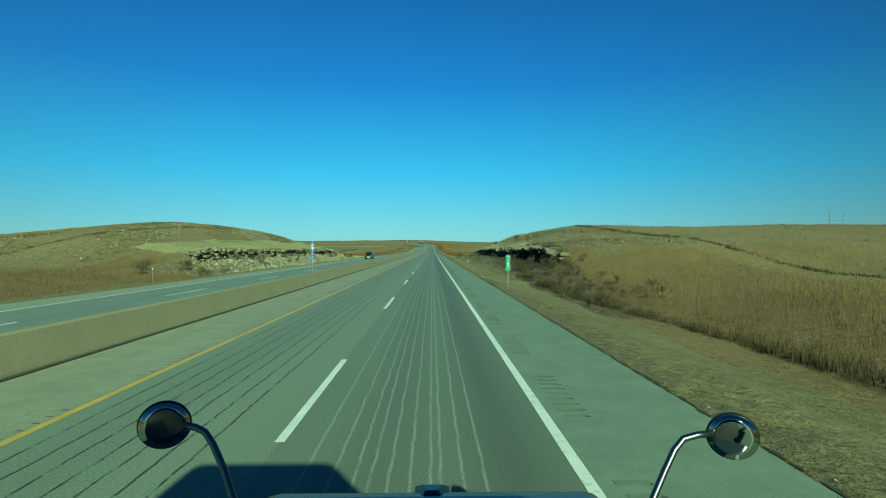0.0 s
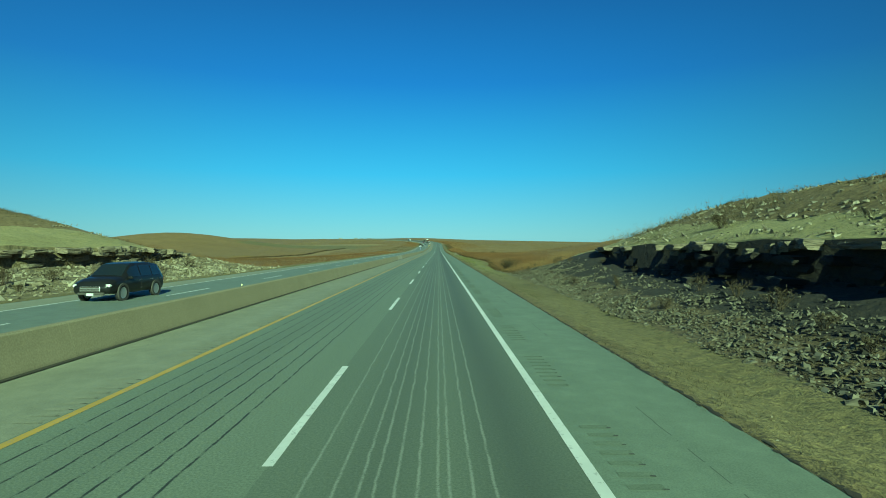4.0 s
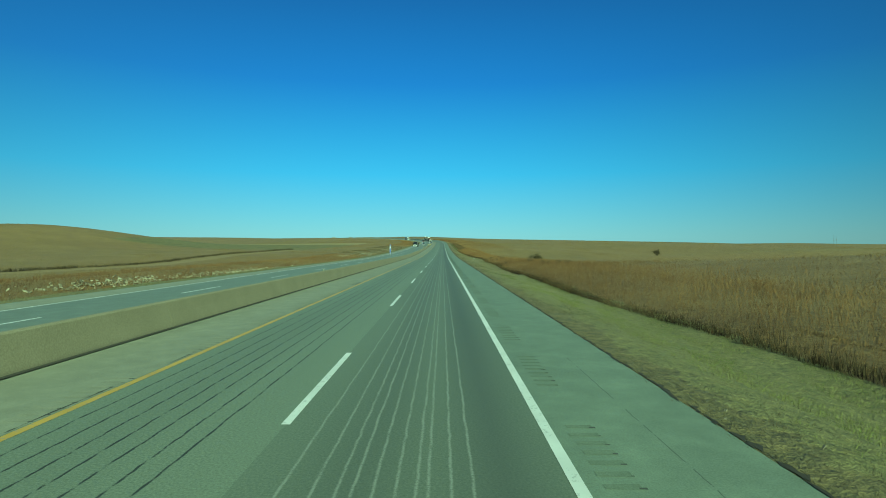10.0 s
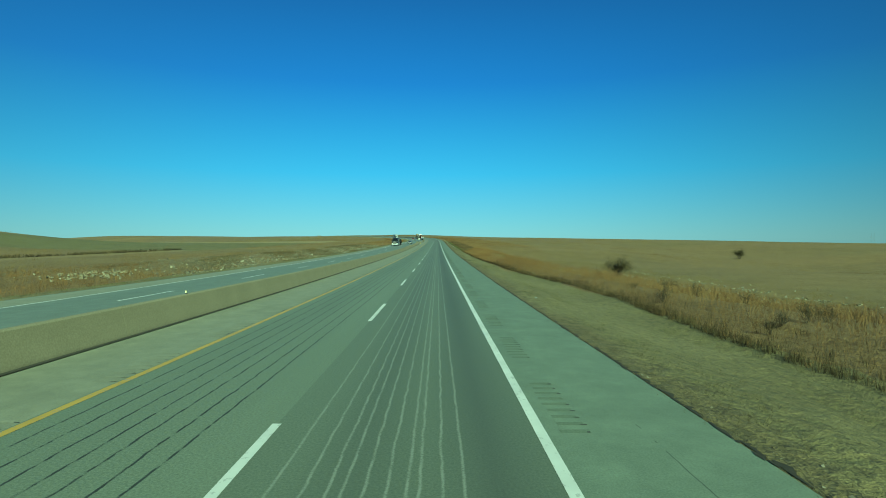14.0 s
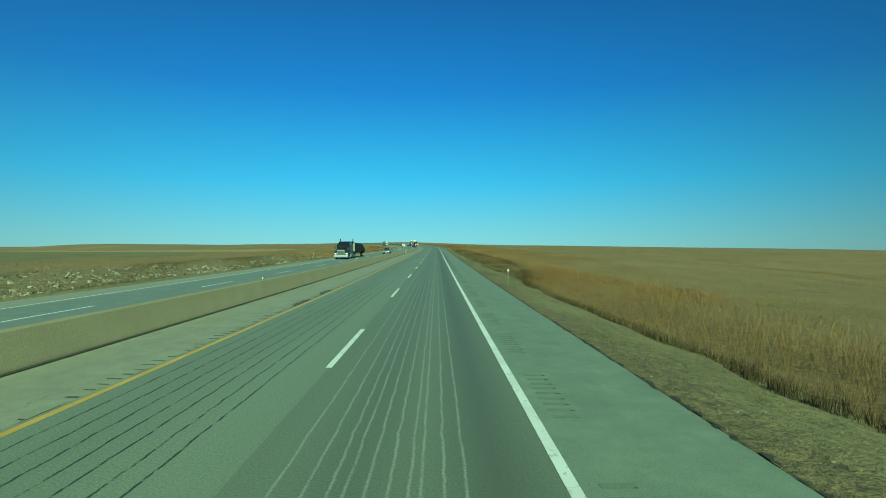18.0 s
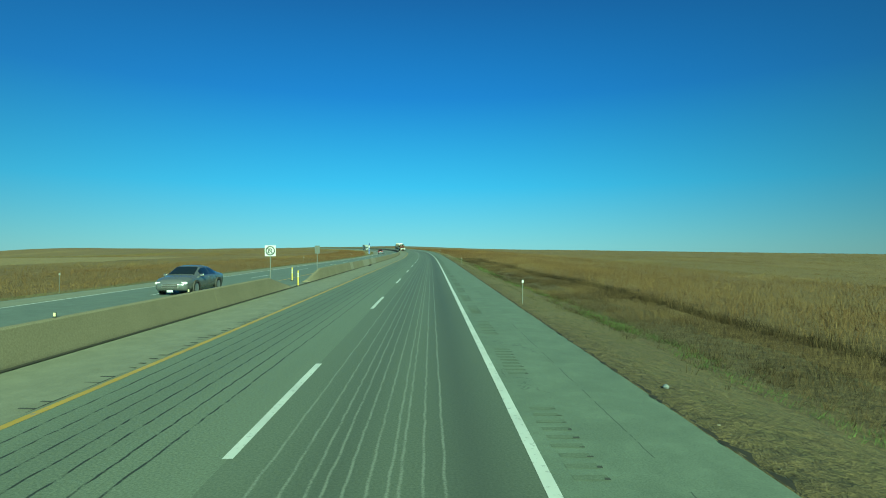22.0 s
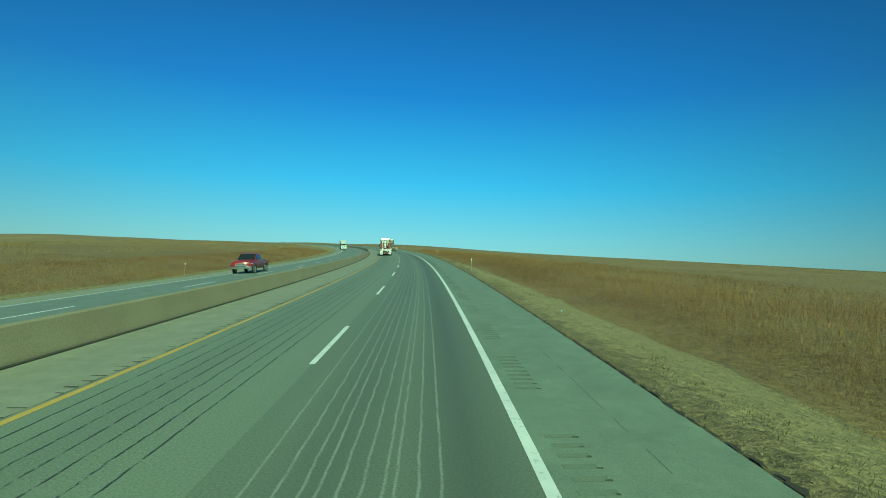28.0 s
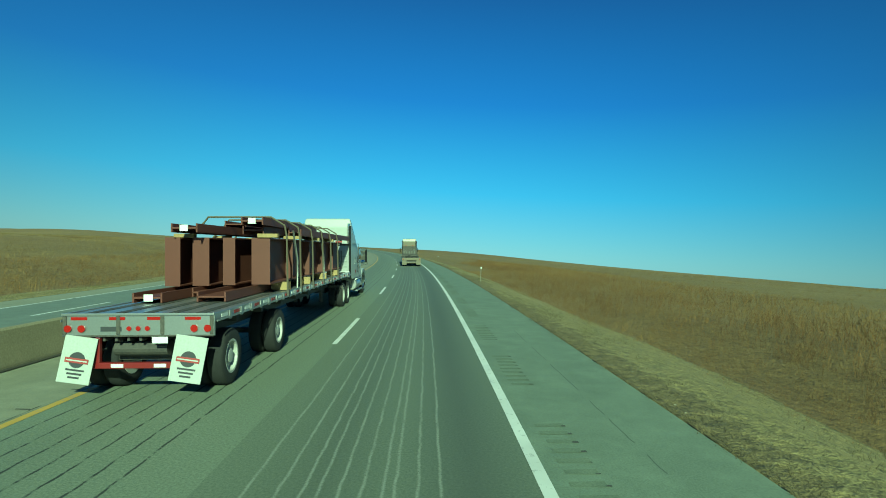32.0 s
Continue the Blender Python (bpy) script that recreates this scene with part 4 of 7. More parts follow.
def tall_right(s, u):
    """the tall grass starts where the mown verge ends and leaves the rock bare"""
    edge = verge_edge(s)
    bare = smooth01(cut_right(s), 0.45, 0.95) * (u < 46)
    thin = 1 - 0.35 * smooth01(s, 30, 50) * (u < 14) * (s < 66)
    # short olive grass on the creek's slopes, past a strip of tall stems
    strip = 13.0 + 2.2 * np.sin(s / 14.0) + 1.5 * np.sin(s / 5.7) + 9.0 * smooth01(s, 510, 560)
    creek = smooth01(s, 405, 480) * (1 - smooth01(s, 570, 640)) * smooth01(u - strip, -1.0, 3.0)
    east = smooth01(s, 770, 830) * smooth01(u, 34, 52)
    pasture = smooth01(s, 195, 240) * (1 - smooth01(s, 420, 470)) * smooth01(u + 4 * np.sin(s / 23.0), 26, 40)
    mown = 1 - 0.85 * (s < 112) * ((u > 27.8) & (u < 31.5)) - 0.5 * (s < 112) * (u > 31.5)
    weedy = smooth01(s, 24, 32) * (1 - smooth01(s, 66, 74)) * (u < 11.4 + (s - 28) * 0.12 + 0.8 * np.sin(s / 3.1))
    return mown * (1 - 0.75 * weedy) * ((u > edge) * (1 - bare) * thin * (1 - 0.75 * pasture) + bare * (u > 19.5) * 0.10 + bare * (u > 29) * 0.7) * (1 - 0.93 * creek) * (1 - 0.8 * east)


def tall_left(s, u):
    edge = -23.4 - 0.8 * np.sin(s / 27.0)
    bare = cut_left(s) * (u > -50)
    track = 1 - 0.85 * (s < 125) * (np.abs(u + 48.4) < 2.0) - (np.abs(u + 71) < 5.5) * (s > 190) * (s < 540) * 0.95       # a mown strip along the fence
    plots = 1 - 0.96 * (u < -67) * (s > 535) * (s < 770)
    stony = smooth01(s, 430, 455) * (1 - smooth01(s, 600, 640)) * smooth01(u, -44, -37)
    return ((u < edge) * (1 - bare) + bare * (u < -42) * 0.25) * track * plots * (1 - 0.86 * stony)


def in_thicket(s, u):
    """low tangled brown growth between the ditch and the tall grass"""
    return smooth01(u + 0.6 * np.sin(s / 6.0), 8.6, 9.8) * (1 - smooth01(u - verge_edge(s), 0.0, 1.2)) * smooth01(s, 530, 575) * (1 - smooth01(s, 745, 775))


s, u = field(-20, 960, 7.6, 13.5, 9, tall_right)
grass("tall_grass", "tall prairie grass in plume beside the verge", M_STEM, s, u, (0.36 + 0.58 * smooth01(u - verge_edge(s), 0, 3.4)) * (1 - 0.62 * smooth01(s, 735, 775) * (1 - 0.75 * smooth01(u, 10.5, 13.5))), 0.0036, 5, 0.30, 0.3, plume_kind(s, u), 1.7)
s, u = field(530, 780, 8.4, 15.0, 14, in_thicket)
grass("rough_grass", "tangled dark brown weeds behind the ditch", M_TANGLE, s, u, (0.22 + 0.25 * smooth01(u, 9, 14)) * (1 + 0.5 * np.sin(s / 2.7 + u) * np.sin(s / 7.7 - u / 2)), 0.006, 9, 0.3, 0.45)
s, u = field(24, 76, 8.6, 17.5, 13, lambda s, u: smooth01(s, 24, 33) * (1 - smooth01(s, 66, 76)) * smooth01(11.7 + (s - 28) * 0.12 - u + 0.8 * np.sin(s / 3.1), -0.8, 0.8) * (0.45 + 0.55 * np.sin(s / 1.9 + u) * np.sin(s / 4.3 - u / 1.2)))
grass("rough_grass", "dark tangled weeds on the foot of the bank", M_DUSK, s, u, np.full(len(s), 0.30), 0.007, 9, 0.34, 0.5)
s, u = field(-20, 1000, 13.5, 24, 3.4, tall_right)
grass("tall_grass", "tall plumed prairie grass behind the verge", M_STEM, s, u, (0.92 - 0.02 * (u - 13.5)) * (1 - 0.25 * smooth01(s, 735, 775)), 0.0070, 4, 0.45, 0.32, plume_kind(s, u), 1.6)
s, u = field(-20, 1050, 24, 48, 1.7, tall_right)
grass("tall_grass", "tall plumed prairie grass on the open slope", M_STEM, s, u, (0.68 - 0.008 * (u - 24)) * (1 - 0.5 * cut_right(s)), 0.013, 3, 0.6, 0.4, plume_kind(s, u), 1.8)
s, u = field(-20, 1100, 48, 130, 0.5, lambda s, u: tall_right(s, u) * patchy(s, u))
grass("tall_grass", "distant tufts of brown prairie grass", M_TALL, s, u, np.full(len(s), 0.38), 0.04, 6, 1.3)
s, u = field(-20, 1150, 130, 420, 0.08, lambda s, u: patchy(s / 3, u / 3))
grass("tall_grass", "far tufts of brown prairie grass", M_TALL, s, u, np.full(len(s), 0.4), 0.10, 6, 2.6)
s, u = field(-20, 1150, -110, -400, 0.08, lambda s, u: patchy(s / 3, u / 3) * (1 - 0.9 * (s > 535) * (s < 770)))
grass("tall_grass", "far tufts of tawny prairie grass", M_OLIVE, s, u, np.full(len(s), 0.4), 0.10, 6, 2.6)
s, u = field(-20, 1000, -22.4, -38, 2.4, tall_left)
grass("tall_grass", "rusty plumed grass beyond the far carriageway", M_STEM, s, u, np.full(len(s), 0.46), 0.012, 4, 0.45, 0.4, plume_kind(s, u), 1.8)
s, u = field(-20, 1100, -38, -110, 0.45, lambda s, u: tall_left(s, u) * patchy(s, u))
grass("tall_grass", "distant tawny prairie grass", M_TALL, s, u, np.full(len(s), 0.36), 0.04, 5, 1.3)
# low growth on the creek's slopes
s, u = field(420, 640, 15, 60, 1.6, lambda s, u: smooth01(s, 425, 470) * (1 - smooth01(s, 580, 635)) * (0.35 + 0.65 * (np.sin(s / 9 + u / 6) > -0.2)))
grass("short_grass", "short olive grass on the creek's slope", M_OLIVE, s, u, np.full(len(s), 0.28), 0.02, 6, 0.4, 0.5)
M_GREEN = grass_material("green_verge_grass", [(0.0, (0.062, 0.074, 0.021)), (0.35, (0.114, 0.125, 0.035)), (0.7, (0.165, 0.163, 0.054)), (1.0, (0.215, 0.198, 0.077))])
s, u = field(150, 345, 5.0, 11.2, 22, lambda s, u: smooth01(u + 0.6 * np.sin(s / 4.0), 5.6, 7.4) * (u < 9.0 + 2.2 * smooth01(s, 200, 260)) * smooth01(s, 150, 185) * (1 - smooth01(s, 300, 345)))
grass("verge_grass", "greener mown grass on the verge", M_GREEN, s, u, np.full(len(s), 0.085), 0.007, 6, 0.14, 0.5)
s, u = field(535, 760, 6.8, 10.2, 17, lambda s, u: np.clip(np.sin(s / 9.0) * 0.4 + np.sin(s / 2.9 + u) * 0.3 + 0.5, 0, 1) * smooth01(s, 535, 570) * (1 - smooth01(s, 710, 760)) * np.exp(-((u - 8.5 - 0.5 * np.sin(s / 11)) / 0.75) ** 2))
grass("weeds", "patches of dark green weeds in the ditch", M_WEED, s, u, np.full(len(s), 0.15), 0.006, 16, 0.34, 0.8)
s, u = field(190, 960, 9.5, 12.4, 20, lambda s, u: (u < verge_edge(s)) * (1 - in_thicket(s, u)) * (1 - cut_right(s)) * 0.7)
grass("verge_grass", "mown straw-coloured verge grass", M_SHORT, s, u, np.full(len(s), 0.085), 0.008, 5, 0.15, 0.5)
s, u = field(-10, 960, 5.0, 9.5, 15, lambda s, u: smooth01(u + 0.7 * np.sin(s / 7.0 + np.sin(s / 3.0)), 4.9, 6.4) * (1 - smooth01(cut_right(s), 0.3, 0.8) * (u > 7.6)) * (1 - 0.6 * smooth01(s, 735, 765)))
grass("verge_grass", "mown straw-coloured verge grass", M_SHORT, s, u, 0.06 + 0.025 * np.sin(s / 5.0) * np.sin(u * 2), 0.005, 5, 0.2, 0.5)
# rougher dark growth where the mower leaves a fringe along the paving
s, u = field(-10, 960, 4.22, 7.0, 30, lambda s, u: np.exp(-((u - 4.25) / (0.7 + 0.8 * np.sin(s / 13.0 + np.sin(s / 37.0)) ** 2))) * (0.6 + 0.4 * np.sin(s / 3.1 + np.sin(s / 17))))
grass("verge_fringe", "low brown grass fringe along the paving edge", M_EDGE, s, u, np.full(len(s), 0.075), 0.006, 8, 0.2, 0.6)
s, u = field(-10, 960, 6.0, 12.0, 7.0, lambda s, u: 0.03 * (s > 560) * (s < 760) + 0.95 * smooth01(s, 530, 560) * (1 - smooth01(s, 705, 755)) * smooth01(u + 0.7 * np.sin(s / 5.0), 7.0, 8.8) * (1 - smooth01(u, 10.6, 12)))
grass("weeds", "dry brown weed tufts among the verge grass", M_FRINGE, s, u, np.full(len(s), 0.24), 0.009, 8, 0.2, 0.5)
s, u = field(-10, 960, -19.7, -24.5, 5)
grass("verge_grass", "mown straw-coloured verge beside the far carriageway", M_SHORT, s, u, np.full(len(s), 0.11), 0.016, 5, 0.15, 0.5)
# rough bank with weathered stone beyond the far carriageway
s, u = field(430, 630, -21.5, -40, 2.4, lambda s, u: np.clip(0.5 + 0.5 * np.sin(s / 5.0 + u / 2.0) + 0.3 * np.sin(s / 13.0), 0, 1) * smooth01(s, 430, 460) * (1 - smooth01(s, 600, 630)))
grass("rough_grass", "rough weeds on the stony bank", M_EDGE, s, u, np.full(len(s), 0.30), 0.02, 7, 0.5, 0.7)
for tone, n, who in ((M_RUBBLE_DARK, 1700, "grey"), (M_RUBBLE, 1100, "pale")):
    s = 432 + rng.beta(1.3, 1.3, n) * 196
    u = -23.5 - 2.0 * np.sin(s / 12.0) - rng.exponential(3.2, n)
    scatter_stones("rubble", who + " weathered stones on the far bank", on_land(s, u, 0.03), rng.uniform(0.05, 0.15, n) * rng.choice([1, 1, 1, 1.8], n), tone)
for at, off, wide, n in ((318, -26.5, 5.0, 260), (337, -25.5, 6.5, 420), (432, -29.5, 3.5, 160)):
    s, u = at + rng.normal(0, wide, n), off + rng.normal(0, 1.1, n)
    scatter_stones("rubble", "pale stony spot on the grassy bank", on_land(s, u, 0.12), rng.uniform(0.05, 0.16, n), M_RUBBLE_PALE)
n = 500
s = 485 + rng.uniform(-1, 1, n) * 45
u = 44 + 7 * np.round(rng.uniform(-1, 1.6, n)) + rng.normal(0, 0.8, n)
scatter_stones("rubble", "pale stone ledges along the creek", on_land(s, u, 0.05), rng.uniform(0.06, 0.22, n))
n = 2000
s, u = rng.uniform(74, 152, n), 14.3 + rng.beta(1.2, 2.2, n) * 11
scatter_stones("rubble", "pale broken stone strewn over the bench", on_land(s, u, 0.02), rng.uniform(0.03, 0.10, n) * rng.choice([1, 1, 1, 1.7], n), M_RUBBLE)
s, u = field(74, 152, 14.4, 20, 5.0, lambda s, u: np.clip(0.5 + 0.5 * np.sin(s / 3.0 + u) + 0.4 * np.sin(s / 7.0 - u / 2), 0, 1))
grass("rough_grass", "dry tufts on the bench over the ledge", M_EDGE, s, u, np.full(len(s), 0.16), 0.008, 7, 0.3, 0.7)
# clumps of dark growth on the eroded slopes over both ledges
for lo, hi, who in ((17.5, 33, "over the shaded ledge"), (-39, -62, "over the sunlit ledge")):
    s, u = field(58, 190, lo, hi, 1.8, lambda s, u: np.clip(0.4 + 0.6 * np.sin(s / 6.0 + u / 2.5) + 0.3 * np.sin(s / 2.0), 0, 1))
    grass("rough_grass", "dark rough clumps on the slope " + who, M_EDGE, s, u, np.full(len(s), 0.32), 0.018, 9, 0.4, 0.6)
# dense stems along the mown edge, coloured dark for the shade at the tall grass's foot
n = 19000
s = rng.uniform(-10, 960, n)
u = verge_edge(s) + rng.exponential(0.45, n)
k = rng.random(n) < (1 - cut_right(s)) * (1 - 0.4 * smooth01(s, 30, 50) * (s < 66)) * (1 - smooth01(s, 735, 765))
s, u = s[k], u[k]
grass("grass_foot", "dense stems at the tall grass's foot, coloured dark for its shade", M_FRINGE, s, u, 0.38 - 0.22 * smooth01(s, 735, 775), 0.011, 8, 0.2, 0.2)
# weedy fence lines bounding the road's land before the cutting
for u0, s1 in ((31.0, 112), (-50.0, 128)):
    n = 900
    s = rng.uniform(-30, s1, n)
    u = u0 + rng.normal(0, 0.16, n)
    grass("rough_grass", "dark weeds lining the fence over the slope", M_FRINGE, s, u, np.full(len(s), 0.30), 0.02, 8, 0.3, 0.4)
# weeds along the pasture fence
n = 1100
s = rng.uniform(195, 545, n)
u = -77.2 + rng.normal(0, 0.5, n)
grass("rough_grass", "dark weeds lining the pasture fence", M_FRINGE, s, u, np.full(len(s), 0.75), 0.05, 8, 0.7, 0.4)
n = 2200
s = rng.uniform(55, 180, n)
u = -40 - rng.beta(1.5, 2.0, n) * 24
k = np.sin(s / 8.0 + u / 3.0) > -0.1
scatter_stones("rubble", "scattered stones on the slope above the sunlit ledge", on_land(s[k], u[k], 0.03), rng.uniform(0.05, 0.2, int(k.sum())))


# ---------- helpers for things ----------
def bm_box(x0, x1, y0, y1, z0, z1, bevel=0.0, seg=2, bm=None):
    own = bm is None
    bm = bm or bmesh.new()
    r = bmesh.ops.create_cube(bm, size=1.0, matrix=Matrix.Translation(((x0 + x1) / 2, (y0 + y1) / 2, (z0 + z1) / 2)) @ Matrix.Diagonal((x1 - x0, y1 - y0, z1 - z0, 1)))
    if bevel:
        es = list({e for v in r["verts"] for e in v.link_edges})
        bmesh.ops.bevel(bm, geom=es, offset=bevel, segments=seg, affect="EDGES", profile=0.5)
    return bm


AX = {"x": Matrix.Rotation(radians(90), 4, "Y"), "y": Matrix.Rotation(radians(90), 4, "X"), "z": Matrix.Identity(4)}


def bm_cyl(r, depth, c, axis="z", seg=20, r2=None, bm=None):
    bm = bm or bmesh.new()
    bmesh.ops.create_cone(bm, cap_ends=True, segments=seg, radius1=r, radius2=r if r2 is None else r2, depth=depth, matrix=Matrix.Translation(c) @ AX[axis])
    return bm


def bm_prism(profile, x0, x1, bevel=0.0, bm=None, inset=None):
    """side profile in (y, z), drawn across from x0 to x1; inset narrows a vertex's half width"""
    bm = bm or bmesh.new()
    inset = inset or [0.0] * len(profile)
    lo = [bm.verts.new((x0 + k, y, z)) for (y, z), k in zip(profile, inset)]
    hi = [bm.verts.new((x1 - k, y, z)) for (y, z), k in zip(profile, inset)]
    n = len(profile)
    fs = [bm.faces.new(lo), bm.faces.new(hi[::-1])]
    for i in range(n):
        fs.append(bm.faces.new((lo[i], hi[i], hi[(i + 1) % n], lo[(i + 1) % n])))
    bmesh.ops.recalc_face_normals(bm, faces=fs)
    if bevel:
        bmesh.ops.bevel(bm, geom=list({e for f in fs for e in f.edges}), offset=bevel, segments=2, affect="EDGES", profile=0.5)
    return bm


def bm_tube(points, r, seg=8, bm=None):
    bm = bm or bmesh.new()
    pts = [Vector(p) for p in points]
    rings = []
    for i, p in enumerate(pts):
        d = (pts[min(i + 1, len(pts) - 1)] - pts[max(i - 1, 0)]).normalized()
        q = d.to_track_quat("Z", "Y")
        rings.append([bm.verts.new(p + q @ Vector((math.cos(a) * r, math.sin(a) * r, 0))) for a in (2 * math.pi * k / seg for k in range(seg))])
    for a, b in zip(rings, rings[1:]):
        for k in range(seg):
            bm.faces.new((a[k], a[(k + 1) % seg], b[(k + 1) % seg], b[k]))
    bm.faces.new(rings[0][::-1]), bm.faces.new(rings[-1])
    return bm


def bm_lathe(profile, c, axis="x", seg=28, bm=None, caps=True):
    """profile of (radius, along) turned about an axis"""
    bm = bm or bmesh.new()
    m = Matrix.Translation(c) @ AX[axis]
    rings = [[bm.verts.new(m @ Vector((r * math.cos(2 * math.pi * k / seg), r * math.sin(2 * math.pi * k / seg), h))) for k in range(seg)] for r, h in profile]
    fs = []
    for a, b in zip(rings, rings[1:]):
        for k in range(seg):
            fs.append(bm.faces.new((a[k], a[(k + 1) % seg], b[(k + 1) % seg], b[k])))
    if caps:
        fs += [bm.faces.new(rings[0][::-1]), bm.faces.new(rings[-1])]
    bmesh.ops.recalc_face_normals(bm, faces=fs)
    return bm


def part(name, bm, mat, parent, label="", smooth=False):
    me = bpy.data.meshes.new(name)
    bm.to_mesh(me)
    bm.free()
    me.materials.append(mat)
    if smooth:
        me.polygons.foreach_set("use_smooth", np.ones(len(me.polygons), bool))
    ob = new(name, me)
    ob.parent = parent
    if label:
        ob["label"] = label
    return ob


def lettering(name, text, size, mat, parent, m, depth=0.003):
    cu = bpy.data.curves.new(name, "FONT")
    cu.body, cu.size, cu.align_x, cu.align_y, cu.extrude = text, size, "CENTER", "CENTER", depth
    tmp = bpy.data.objects.new(name, cu)
    scene.collection.objects.link(tmp)
    dg = bpy.context.evaluated_depsgraph_get()
    me = bpy.data.meshes.new_from_object(tmp.evaluated_get(dg))
    bpy.data.objects.remove(tmp)
    me.materials.clear()
    me.materials.append(mat)
    ob = new(name, me)
    ob.parent = parent
    ob.matrix_basis = m
    return ob


def paint(name, c, rough=0.35, dirt=0.25, metal=0.0):
    m = Mat(name, rough, metal)
    v = m.coords("Object")
    k = m.noise(v, 1.7, 5, 0.7)
    f = m.noise(v, 30, 2)
    grime = m.math("MULTIPLY", m.math("MULTIPLY", k, f), dirt * 2.4)
    m.color(m.mix(grime, m.ramp(k, [(0.3, tuple(x * 0.88 for x in c)), (0.7, c)]), (0.13, 0.115, 0.09)))
    return m.m


M_TRUCK_WHITE = paint("truck_white_paint", (0.4, 0.424, 0.4), 0.35, 0.3)
M_ALU = paint("brushed_aluminium", (0.495, 0.504, 0.504), 0.38, 0.3, 0.85)
M_CHROME = Mat("chrome", 0.12, 1.0, (0.75, 0.77, 0.78)).m
M_BLACK = paint("black_paint", (0.007, 0.008, 0.009), 0.28, 0.06)
M_BLACK.node_tree.nodes["Principled BSDF"].inputs["Specular IOR Level"].default_value = 0.25
M_FRAME = paint("dark_chassis", (0.018, 0.018, 0.02), 0.7, 0.5)
M_RUBBER = speckled("tyre_rubber", (0.009, 0.009, 0.0095), (0.017, 0.017, 0.0165), 6, 60, 0.9, 0.3).m
M_RIM = paint("white_steel_rim", (0.527, 0.527, 0.493), 0.5, 0.6)
M_GLASS_DARK = Mat("tinted_glass", 0.06, 0.0, (0.012, 0.016, 0.018)).m
M_STEEL_RED = paint("red_oxide_primed_steel", (0.088, 0.023, 0.014), 0.62, 0.03)
M_RED = paint("red_paint", (0.15, 0.004, 0.008), 0.3, 0.15)
M_RED_LAMP = Mat("red_lamp_lens", 0.2, 0, (0.24, 0.006, 0.006)).m
M_WHITE_FLAP = paint("white_rubber_flap", (0.416, 0.432, 0.416), 0.6, 0.35)
M_WOOD = speckled("weathered_timber", (0.208, 0.144, 0.06), (0.304, 0.224, 0.104), 3, 40, 0.85, 0.2).m
M_TAN = paint("tan_paint", (0.120, 0.100, 0.060), 0.4, 0.35)
M_TARP = speckled("black_tarpaulin", (0.006, 0.007, 0.007), (0.016, 0.018, 0.018), 1.1, 8, 0.75, 0.8).m
M_TARP.node_tree.nodes["Principled BSDF"].inputs["Specular IOR Level"].default_value = 0.2
M_CREAM = paint("cream_painted_timber", (0.40, 0.36, 0.24), 0.7, 0.4)
M_STRAP = paint("faded_strap_webbing", (0.075, 0.062, 0.038), 0.8, 0.3)
M_CHAIN = Mat("galvanised_chain", 0.5, 0.7, (0.12, 0.12, 0.11)).m
M_GREEN_SIGN = Mat("green_sign_sheeting", 0.45, 0, (0.0, 0.15, 0.062)).m
M_BLUE_SIGN = Mat("blue_sign_sheeting", 0.45, 0, (0.004, 0.040, 0.22)).m
M_SIGN_WHITE = Mat("white_sign_sheeting", 0.5, 0, (0.56, 0.57, 0.55)).m
M_SIGN_BACK = paint("bare_aluminium_sign", (0.32, 0.34, 0.33), 0.5, 0.2, 0.4)
M_POST = paint("galvanised_post", (0.20, 0.205, 0.185), 0.55, 0.4, 0.5)
M_REFL_Y = Mat("yellow_reflector", 0.3, 0, (0.60, 0.46, 0.10)).m
M_SILVER = paint("silver_car_paint", (0.24, 0.25, 0.25), 0.27, 0.15, 0.6)
M_LAMP_GLASS = Mat("clear_lamp_lens", 0.1, 0, (0.7, 0.7, 0.68)).m
M_DARKTEXT = Mat("dark_print", 0.6, 0, (0.03, 0.03, 0.035)).m
M_TEALTEXT = Mat("faded_logo_print", 0.6, 0, (0.22, 0.03, 0.03)).m


def tyre_wheel(parent, x, y, r=0.52, w=0.28, outer=1, rim=None, rr=0.30, name="wheel", dish=0.25):
    """one tyre with its rim; outer: the side that is seen (+1 right, -1 left)"""
    h = w / 2
    t = part(name, bm_lathe([(rr, -h * 0.9), (r * 0.9, -h), (r * 0.985, -h * 0.8), (r, -h * 0.45), (r, h * 0.45), (r * 0.985, h * 0.8), (r * 0.9, h), (rr, h * 0.9)], (x, y, r), caps=False), M_RUBBER, parent, smooth=True)
    o = outer * h
    part("rim", bm_lathe([(rr * 1.04, -o), (rr * 1.04, o * 0.92), (rr * 0.92, o * 0.9), (rr * 0.80, o * dish), (rr * 0.45, o * (dish + 0.05)), (rr * 0.42, o * max(0.75, dish)), (rr * 0.1, o * max(0.8, dish + 0.05))], (x, y, r)), rim or M_RIM, t)
    return t


